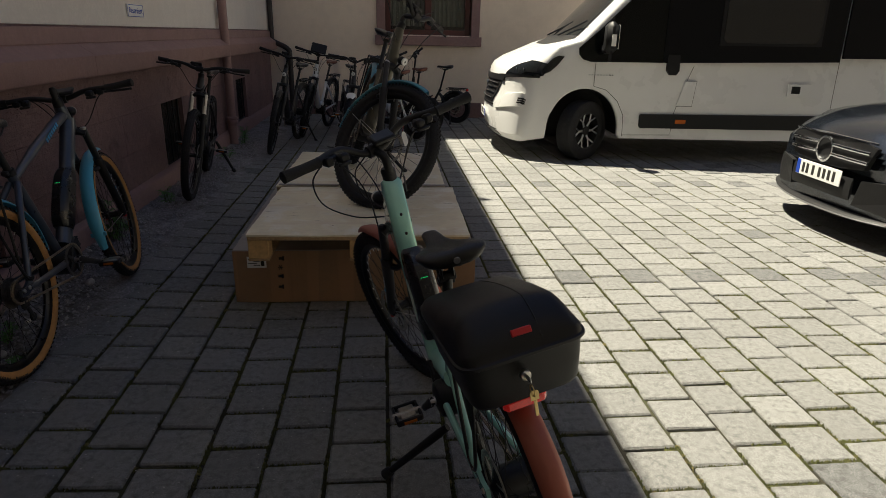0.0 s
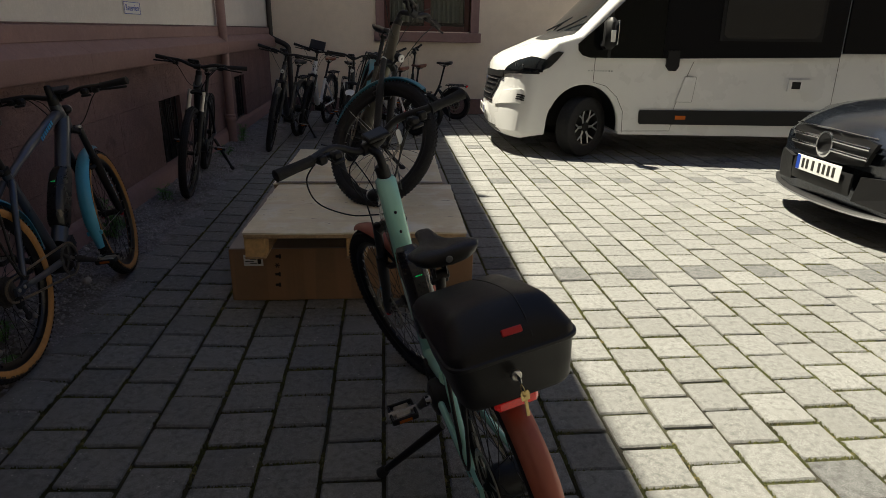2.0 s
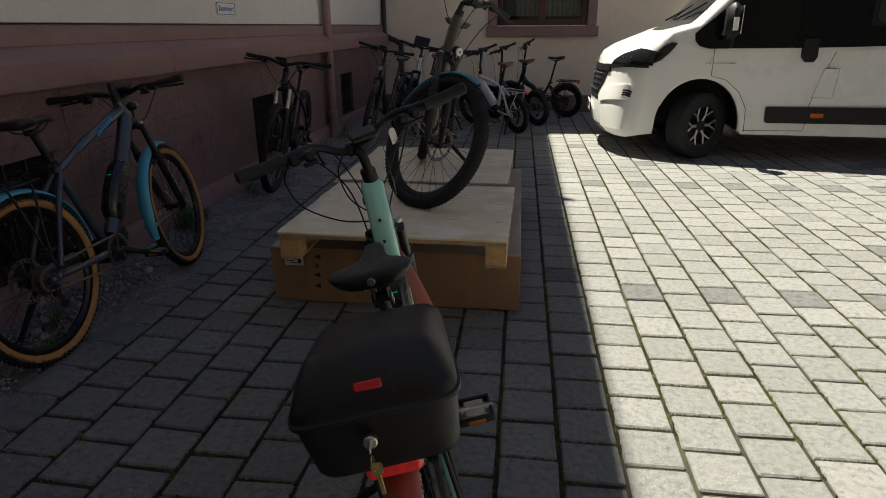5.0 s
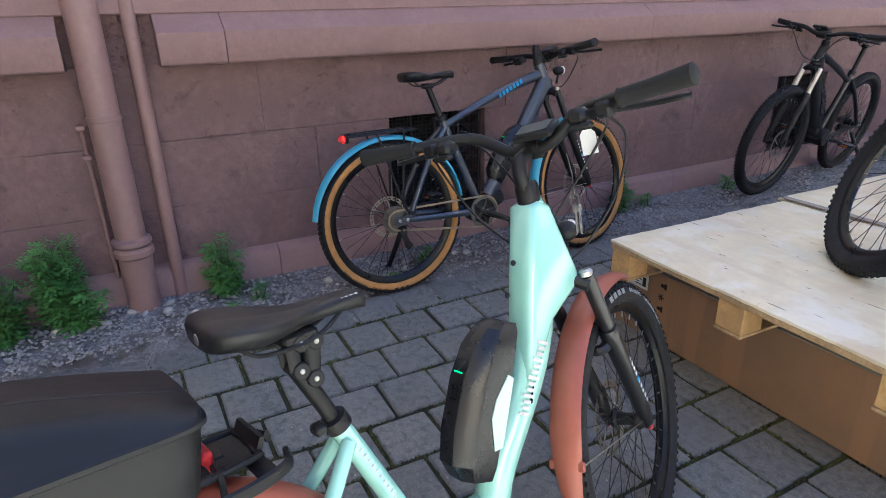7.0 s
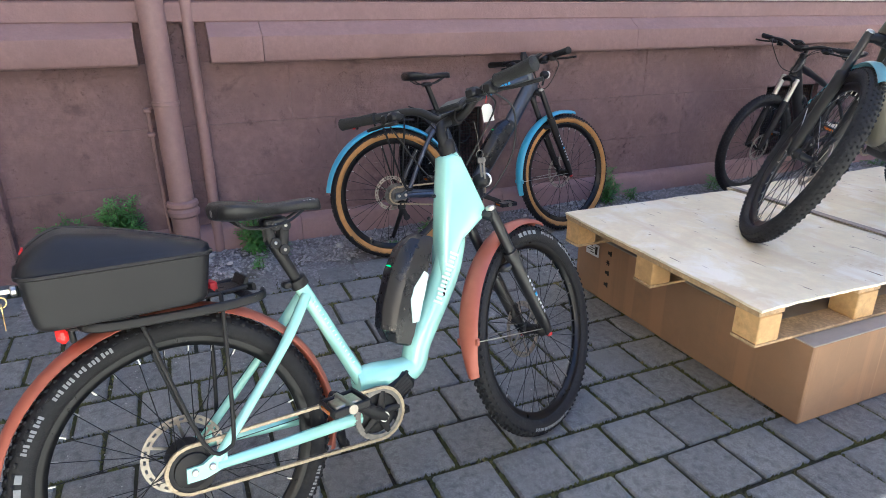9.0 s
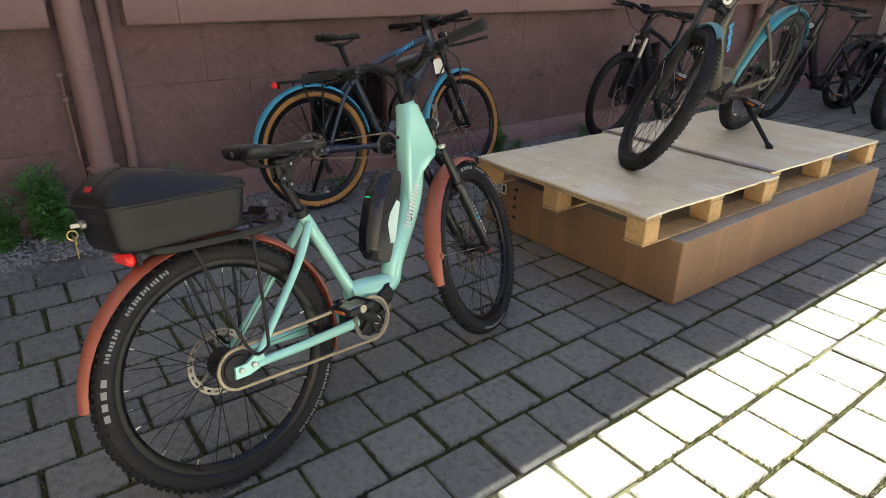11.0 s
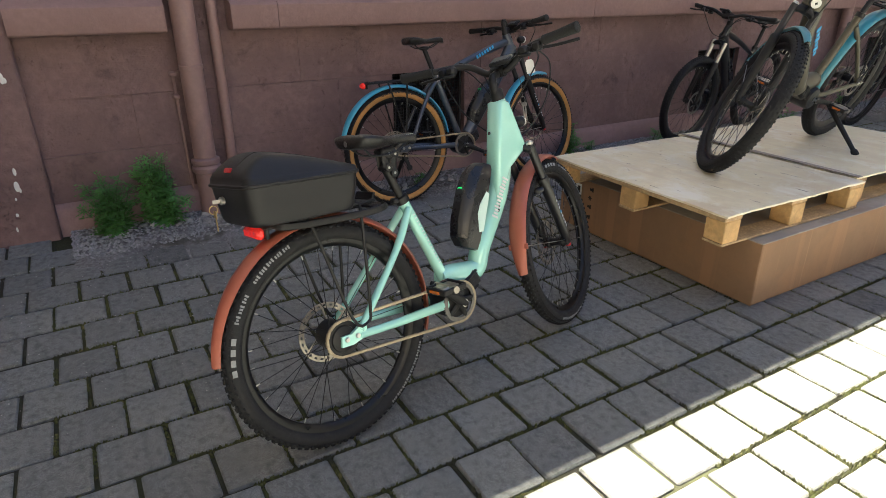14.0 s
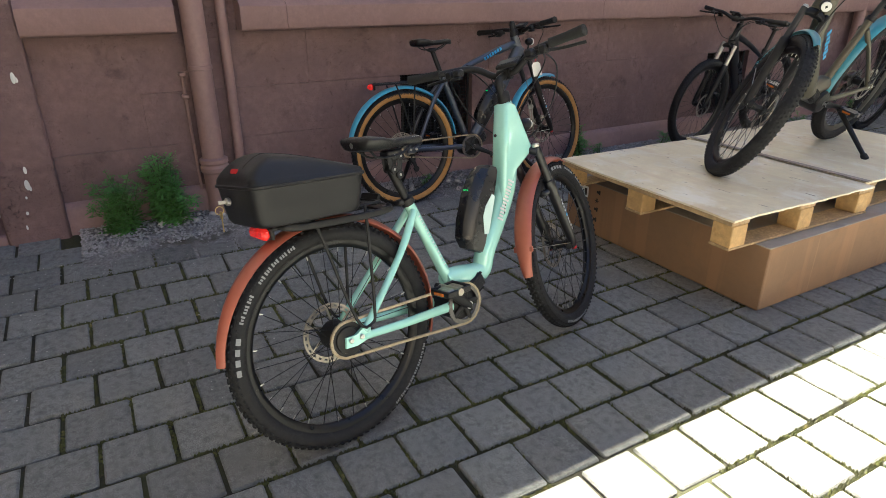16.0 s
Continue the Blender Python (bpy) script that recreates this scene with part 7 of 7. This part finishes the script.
for s in (-1, 1):
    for cx in (0, -WB):
        ax, az, cz = (0.42, 0.475, 0.36) if cx == 0 else (0.44, 0.44, 0.37)
        mx = cx + (-0.085 if cx == 0 else 0.0)
        bm = B()
        ring = [(mx + (ax - 0.006) * math.cos(radians(q)), cz + (az - 0.006) * math.sin(radians(q))) for q in range(-6, 187, 8)]
        skin(bm, [[(x, s * 0.95, z) for x, z in ring], [(x, s * 0.50, z) for x, z in ring]])
        skin(bm, [[(x, s * 0.50, z) for x, z in ring], [(x, s * 0.50, 0.30) for x, z in ring]])
        part("wheel_well", bm, TRIM_BLACK, van)
        bm = B()
        sweep(bm, [(mx + (ax + 0.014) * math.cos(radians(a)), s * 1.004, cz + (az + 0.014) * math.sin(radians(a))) for a in range(24, 187, 6)], (0.010, 0.020), 8)
        part("arch_lip", bm, VAN_WHITE, van)
    road_wheel(van, (-0.105, s * 0.90, 0.345), 0.345, 0.215, s, 6, 37)
    road_wheel(van, (-WB, s * 0.90, 0.345), 0.345, 0.215, s, 6)
    # headlight wrapped round the corner, above a recess in the bumper
    rows = []
    for k in range(11):
        t = k / 10
        y = s * (0.69 + 0.33 * t)
        low = 0.952 + 0.02 * t
        rows.append([(y, low + 0.155 * min(1.0, t / 0.7 + 0.04) ** 0.75 * q) for q in (0, 0.25, 0.5, 0.75, 1)])
    hl = nose_patch("headlight", rows, DARK_GLASS, 0.018, van, "dark swept-back headlight")
    nose_patch("headlight_trim", [[(s * (0.52 + 0.495 * k / 10), z0 + 0.022 * k / 10) for z0 in (0.898 + 0.03 * k / 10, 0.946)] for k in range(11)], TRIM_BLACK, 0.016, van, "black strip below the headlight")
    for ty in (0.84, 0.93):
        bm = B()
        x, y, z = nose_at(s * ty, 1.02, 0.016)
        ball(bm, (x - 0.002, y, z), (0.006, 0.020, 0.022), 12, 8)
        part("reflector", bm, CHROME, hl)
    nose_patch("fog_lamp_recess", [[(s * (0.58 + 0.38 * k / 5), 0.55 + 0.06 * k / 5 + (0.04 + 0.11 * min(1, k / 2)) * q) for q in (0, 0.5, 1)] for k in range(6)], VAN_WHITE, 0.020, van)
    for q in range(3):
        nose_patch("vent_slot", [[(s * (0.935 + 0.04 * k / 3), 0.645 + 0.024 * q + 0.012 * j) for j in (0, 1)] for k in range(4)], TRIM_BLACK, 0.024, van)
    # mirror
    mi = new("mirror")
    mi.parent = van
    bm = B()
    sweep(bm, [(-0.24, s * 1.0, 1.28), (-0.25, s * 1.09, 1.25), (-0.25, s * 1.16, 1.26)], 0.04, 8, ref=(0, 0, 1))
    block(bm, (-0.26, s * 1.2, 1.385), (0.13, 0.19, 0.33), 0.05)
    part("housing", bm, TRIM_BLACK, mi)
    bm = B()
    block(bm, (-0.328, s * 1.2, 1.395), (0.012, 0.15, 0.25), 0.004)
    part("glass", bm, CHROME, mi)
    bm = B()
    block(bm, (-0.27, s * 1.296, 1.36), (0.05, 0.006, 0.12), 0.002)
    part("repeater", bm, LENS, mi)
gr = nose_patch("grille", [[((0.41 + 0.21 * q / 5) * t, 0.605 + 0.053 * q) for q in range(6)] for t in [k / 6 - 1 for k in range(13)]], TRIM_BLACK, 0.012, van, "black front grille")
nose_patch("grille_hood", [[(0.66 * t, 0.872 + 0.034 * q) for q in range(3)] for t in [k / 6 - 1 for k in range(13)]], TRIM_BLACK, 0.022, gr)
for q in range(4):
    bm = B()
    z = 0.655 + 0.06 * q
    sweep(bm, [nose_at((0.41 + 0.04 * q) * t, z, 0.018) for t in [k / 6 - 1 for k in range(13)]], (0.006, 0.008), 6, ref=(0, 0, 1))
    part("grille_bar", bm, CHROME if q in (1, 2) else IRON, gr)
bm = B()
disc(bm, (0.945, 0, 0.80), 0.06, 0.02, 24, "X", 0.006)
part("emblem", bm, CHROME, gr)
nose_patch("lower_intake", [[(0.62 * t, 0.225 + 0.04 * q) for q in range(3)] for t in [k / 6 - 1 for k in range(13)]], TRIM_BLACK, 0.010, van, "black slot under the bumper")
nose_patch("bumper_slots", [[(0.46 * t, 0.575 + 0.018 * q) for q in range(2)] for t in [k / 6 - 1 for k in range(13)]], TRIM_BLACK, 0.008, van)
number_plate(van, pose(0.988, 0, 0.455))
bm = B()
rows = []
for t in [k / 8 - 1 for k in range(17)]:
    y = 0.86 * t
    sb = 0.10 * abs(y / 1.0) ** 2.4
    rows.append([(0.09 - 0.86 * q - sb + 0.006, y * (1 - 0.06 * q), 1.40 + 0.885 * q + 0.008) for q in (0, 0.25, 0.5, 0.75, 0.97)])
skin(bm, rows)
part("windscreen", bm, DARK_GLASS, van, "dark windscreen", sharp=60)
for s in (-0.45, 0.25):
    bm = B()
    sweep(bm, [(0.13, s, 1.405), (0.02, s + 0.35, 1.49), (-0.06, s + 0.62, 1.56)], 0.010, 6)
    part("wiper", bm, TRIM_BLACK, van)
bm = B()
skin(bm, [[(x - 0.10 * abs(0.84 * t) ** 2.4, 0.84 * t, z) for t in [k / 8 - 1 for k in range(17)]] for x, z in ((0.30, 1.296), (0.24, 1.326), (0.16, 1.356), (0.095, 1.405))])
part("cowl", bm, TRIM_BLACK, van, "black cowl below the windscreen", sharp=60)
bm = B()
block(bm, (-2.0, 0, 0.40), (2.7, 1.7, 0.22), 0.04)
block(bm, (-2.0, 0, 0.40), (5.5, 0.96, 0.2), 0.04)
part("underbody", bm, TRIM_BLACK, van)

CAR = Matrix.Translation((3.58, 4.75, 0)) @ pose(0, 0, 0, 0, 0, 178.0) @ Matrix.Diagonal((1, 1, 1.07, 1))
car = thing("parked_car", "anthracite grey saloon car with a chrome-barred grille", "car", CAR)


def car_section(x):
    """Half width, sill, shoulder and bonnet heights at x behind the nose."""
    nose_w = 0.905 - 0.24 * max(0, 1 + x / 0.75) ** 2.2 if x > -0.75 else 0.905
    top = 0.70 + 0.26 * (1 - math.exp(x / 0.55)) if x > -1.45 else 0.945
    return nose_w, 0.20, min(top - 0.05, 0.62 + 0.2 * (1 - math.exp(x / 0.5))), top


bm = B()
rows = []
xs = [0.0, -0.03, -0.08, -0.16, -0.28, -0.42, -0.6, -0.85, -1.1, -1.45, -2.0, -2.8, -3.6, -4.2, -4.5, -4.65]
for x in xs:
    hw, sill, sh, top = car_section(x)
    if x < -4.1:
        hw -= 0.14 * ((-4.1 - x) / 0.55) ** 2
    if x > -0.1:
        top -= 0.10 * (1 + x / 0.1)
    row = []
    for t, h in ((0, 0), (0.55, 0.0), (0.9, 0.02), (0.99, 0.10), (1.0, 0.45), (0.985, 0.8), (0.955, 0.95), (0.90, 1.0)):
        row.append((x - 0.10 * (t ** 3 if x > -0.3 else 0) , hw * t, sill + (sh - sill) * h))
    for t, h in ((0.80, 0.55), (0.55, 0.85), (0.25, 0.97), (0, 1.0)):
        row.append((x - 0.10 * (t ** 3 if x > -0.3 else 0), hw * t, sh + (top - sh) * h))
    rows.append(row + [(px, -py, pz) for px, py, pz in row[-2:0:-1]])
skin(bm, rows, wrap=True, caps=True)
part("body", bm, CAR_GREY, car, "dark metallic body", sharp=40)
bm = B()
rows = []
for x, hw, z in ((-1.35, 0.70, 0.90), (-1.6, 0.70, 1.08), (-2.05, 0.64, 1.36), (-2.5, 0.62, 1.43), (-3.2, 0.62, 1.42), (-3.8, 0.64, 1.25), (-4.2, 0.68, 0.98)):
    rows.append([(x, hw * 1.08, 0.85), (x, hw * 1.05, 0.85 + (z - 0.85) * 0.5), (x, hw * 0.98, 0.85 + (z - 0.85) * 0.9), (x, hw * 0.8, z), (x, 0, z + 0.015), (x, -hw * 0.8, z), (x, -hw * 0.98, 0.85 + (z - 0.85) * 0.9), (x, -hw * 1.05, 0.85 + (z - 0.85) * 0.5), (x, -hw * 1.08, 0.85)])
skin(bm, rows, caps=True)
part("cabin", bm, DARK_GLASS, car, "dark glazed cabin", sharp=40)
bm = B()
skin(bm, [[(x, y, z) for y in (-0.58, -0.3, 0, 0.3, 0.58)] for x, z in ((-2.06, 1.385), (-2.5, 1.452), (-3.2, 1.442), (-3.75, 1.29))])
part("roof", bm, CAR_GREY, car)


def front_x(y):
    return 0.012 - 0.10 * (abs(y) / 0.665) ** 3


def front_panel(name, outline, material, parent, lift=0.012, label=""):
    bm = B()
    hi = [bm.verts.new((front_x(y) + lift - max(0, z - 0.62) * 0.25, y, z)) for y, z in outline]
    lo = [bm.verts.new((front_x(y) - 0.03, y, z)) for y, z in outline]
    n = len(outline)
    for k in range(n):
        bm.faces.new((lo[k], lo[(k + 1) % n], hi[(k + 1) % n], hi[k]))
    bm.faces.new(hi)
    bm.faces.new(lo)
    return part(name, bm, material, parent, label)


gr = front_panel("grille", [(-0.46, 0.66), (-0.40, 0.51), (-0.2, 0.49), (0, 0.485), (0.2, 0.49), (0.40, 0.51), (0.46, 0.66), (0.3, 0.69), (0, 0.70), (-0.3, 0.69)], TRIM_BLACK, car, 0.012, "black grille with two chrome bars")
for z in (0.565, 0.63):
    for s in (-1, 1):
        bm = B()
        sweep(bm, [(front_x(y * s) + 0.022 - max(0, z - 0.62) * 0.25, y * s, z - 0.02 * (y - 0.1)) for y in (0.08, 0.2, 0.32, 0.43)], (0.008, 0.013), 8, ref=(1, 0, 0))
        part("grille_bar", bm, CHROME, gr)
bm = B()
lathe(bm, [(0.078, 0.0), (0.092, 0.0), (0.092, 0.016), (0.078, 0.016)], 32, (0.02, 0, 0.59), "X")
em = part("emblem", bm, CHROME, gr, "round chrome emblem")
bm = B()
sweep(bm, [(front_x(y) + 0.004 - 0.012, y, 0.69 + 0.008 * (1 - abs(y) / 0.46)) for y in (-0.45, -0.3, -0.15, 0, 0.15, 0.3, 0.45)], 0.008, 6, ref=(0, 0, 1))
part("chrome_strip", bm, CHROME, gr)
number_plate(car, pose(0.045, 0, 0.425), -1)
for s in (-1, 1):
    front_panel("air_intake", [(s * 0.40, 0.44), (s * 0.36, 0.27), (s * 0.62, 0.25), (s * 0.70, 0.36), (s * 0.66, 0.46)], TRIM_BLACK, car, 0.006, "black lower air intake")
    rows = []
    for k in range(7):
        t = k / 6
        y = s * (0.50 + 0.36 * t)
        x = front_x(y) - 0.02 - 0.42 * t ** 1.6
        rows.append([(x + 0.02 - 0.10 * q, y + s * 0.012 * (1 - q), 0.575 + 0.05 * t + (0.12 + 0.01 * t) * q) for q in (0, 0.5, 1)])
    bm = B()
    skin(bm, rows)
    skin(bm, [[(x - 0.05, y - s * 0.04, z) for x, y, z in r] for r in rows])
    part("headlight", bm, DARK_GLASS, car, "dark swept headlight", sharp=60)
    for x in (-0.82, -3.66):
        road_wheel(car, (x, s * 0.80, 0.32), 0.32, 0.21, s, 5)
        bm = B()
        lathe(bm, [(0.345, -0.02), (0.36, -0.02), (0.36, 0.004), (0.345, 0.004)], 28, (x, s * 0.905, 0.33), start=math.radians(-10), stop=math.radians(190))
        part("wheel_arch_trim", bm, TRIM_BLACK, car)
bm = B()
sweep(bm, [(front_x(y) - 0.015 - 0.05 * abs(y), y, 0.19 + 0.05 * abs(y) ** 3) for y in [k / 8 * 0.8 - 0.8 for k in range(17)]], (0.06, 0.022), 8, ref=(1, 0, 0))
part("front_lip", bm, TRIM_BLACK, car)
bm = B()
sweep(bm, [(front_x(y) + 0.042 - 0.05 * abs(y), y, 0.186 + 0.05 * abs(y) ** 3) for y in [k / 8 * 0.8 - 0.8 for k in range(17)]], (0.009, 0.006), 8, ref=(1, 0, 0))
part("splitter", bm, ALLOY, car, "silver edge of the front splitter")
bm = B()
sweep(bm, [(front_x(y) + 0.012, y, 0.37) for y in (-0.34, -0.2, 0, 0.2, 0.34)], (0.01, 0.075), 8, ref=(1, 0, 0))
part("lower_grille", bm, TRIM_BLACK, car)
bm = B()
block(bm, (-2.3, 0, 0.27), (4.2, 1.6, 0.14), 0.04)
part("underbody", bm, TRIM_BLACK, car)

# ---- paving, stone by stone ----
PX, PY, X0, Y0 = 0.2075, 0.2035, 0.03, 2.077       # pitch across and along, and one joint crossing


def paver_mesh(name, seed, sx, sy, h=0.03, material=None):
    r = random.Random(seed)
    bm = B()
    block(bm, (0, 0, -h / 2), (sx, sy, h), 0.006)
    for v in bm.verts:
        v.co += Vector((r.uniform(-1, 1), r.uniform(-1, 1), r.uniform(-0.6, 0.6))) * 0.0016
    return finish(name, bm, material or PAVER, 25)


paver_kinds = [paver_mesh("paver", k, PX - 0.0145, PY - 0.013) for k in range(6)]
dark_kinds = [paver_mesh("paver", 20 + k, PX - 0.0145, PY - 0.013, material=PAVER_DARK) for k in range(2)]
ACC_PARITY, ACC_NEAR, ACC_FAR = 0, 8, 20           # darker setts marking the parking bays, in every second column
paving = thing("pavement", "yard paved with square grey concrete setts in a running bond", "paving", kind="structure")
rest = []
for i in range(-9, 66):
    xc = X0 + PX * (i + 0.5)
    for j in range(-56, 48):
        yc = Y0 + PY * (j + 0.5 + (0.5 if i % 2 else 0.0)) + 0.004 * rng.uniform(-1, 1)
        if yc > FAR_Y - 0.12 or yc < -8.9 or xc > 13.5:
            continue
        if xc < GRAVEL_X + 0.06 and (yc > GRAVEL_Y0 - 0.08 or xc < WALL_X + 0.12):
            continue
        accent = (i % 2 == ACC_PARITY and i > 5 and j in (ACC_NEAR, ACC_FAR)) or rng.random() < 0.03
        near = -1.5 < xc < 1.75 and 0.75 < yc < 4.6
        z = ground_z(xc) + rng.uniform(-0.0025, 0.0025)
        turn = rng.uniform(-0.9, 0.9)
        wob = (rng.uniform(-0.5, 0.5), rng.uniform(-0.5, 0.5) + (2.57 if xc < -0.3 and xc > -1.66 else 0.0))
        if near:
            ob = new("paver", dark_kinds[rng.randrange(2)] if accent else paver_kinds[rng.randrange(6)])
            ob.parent = paving
            ob.matrix_basis = pose(xc, yc, z, wob[0], wob[1], turn)
        else:
            rest.append((xc, yc, z, wob, turn, accent))
verts, faces, tones = [], [], []
h, b = 0.03, 0.006
hx, hy = (PX - 0.0145) / 2, (PY - 0.013) / 2
for xc, yc, z, wob, turn, accent in rest:
    m = pose(xc, yc, z, wob[0], wob[1], turn)
    k = len(verts)
    for dx, dy, dz in ((-hx, -hy, -h), (hx, -hy, -h), (hx, hy, -h), (-hx, hy, -h), (-hx, -hy, -b), (hx, -hy, -b), (hx, hy, -b), (-hx, hy, -b), (b - hx, b - hy, 0), (hx - b, b - hy, 0), (hx - b, hy - b, 0), (b - hx, hy - b, 0)):
        verts.append(m @ Vector((dx, dy, dz)))
    for q in range(4):
        n = (q + 1) % 4
        faces.append((k + q, k + n, k + 4 + n, k + 4 + q))
        faces.append((k + 4 + q, k + 4 + n, k + 8 + n, k + 8 + q))
    faces.append((k + 8, k + 9, k + 10, k + 11))
    tones += [int(accent)] * 9
me = bpy.data.meshes.new("pavers")
me.from_pydata(verts, [], faces)
me.materials.append(PAVER_FIELD)
me.materials.append(PAVER_DARK)
me.polygons.foreach_set("material_index", tones)
field = new("paver_field", me)
field.parent = paving
tagged(field, "grey concrete setts farther off", kind="stuff")

# moss and small tufts in the joints
verts, faces = [], []
for k in range(125000):
    i, j = rng.randrange(-7, 18), rng.randrange(-6, 30)
    if rng.random() < 0.55:
        x, y = X0 + PX * i + rng.uniform(-0.007, 0.007), Y0 + PY * (j + rng.random())
    else:
        x, y = X0 + PX * (i + rng.random()), Y0 + PY * (j + (0.5 if i % 2 else 0.0)) + rng.uniform(-0.006, 0.006)
    if noise.noise((x * 2.3, y * 2.3, 1.0)) + 0.5 * noise.noise((x * 11, y * 11, 4.0)) < -0.22 or (x < GRAVEL_X and y > GRAVEL_Y0):
        continue
    s = rng.uniform(0.0025, 0.0075)
    z = ground_z(x) - 0.010
    a = rng.uniform(0, 6.3)
    c = len(verts)
    top = rng.uniform(0.5, 1.2) * s
    for q in range(4):
        verts.append((x + s * math.cos(a + q * 1.57), y + s * math.sin(a + q * 1.57), z))
    verts.append((x, y, z + top + rng.uniform(0.001, 0.008)))
    faces += [(c, c + 1, c + 4), (c + 1, c + 2, c + 4), (c + 2, c + 3, c + 4), (c + 3, c, c + 4)]
me = bpy.data.meshes.new("moss")
me.from_pydata(verts, [], faces)
me.materials.append(MOSS)
moss = new("moss", me)
moss.parent = paving
tagged(moss, "green moss in the joints", kind="stuff")

# fine grit strewn over the setts beside the gravel
verts, faces = [], []
for k in range(1500):
    x, y = -1.25 + rng.random() ** 1.6 * 1.5, rng.uniform(0.55, 6.5)
    s = rng.uniform(0.0016, 0.0046)
    z = ground_z(x) + 0.0005
    a = rng.uniform(0, 6.3)
    c = len(verts)
    for q in range(4):
        verts.append((x + s * math.cos(a + q * 1.57), y + s * math.sin(a + q * 1.57) * 0.8, z))
    verts.append((x, y, z + s * rng.uniform(0.6, 1.0)))
    faces += [(c, c + 1, c + 4), (c + 1, c + 2, c + 4), (c + 2, c + 3, c + 4), (c + 3, c, c + 4)]
me = bpy.data.meshes.new("grit")
me.from_pydata(verts, [], faces)
me.materials.append(PEBBLE)
grit = new("grit", me)
grit.parent = paving
tagged(grit, "pale grit strewn over the setts", kind="stuff")
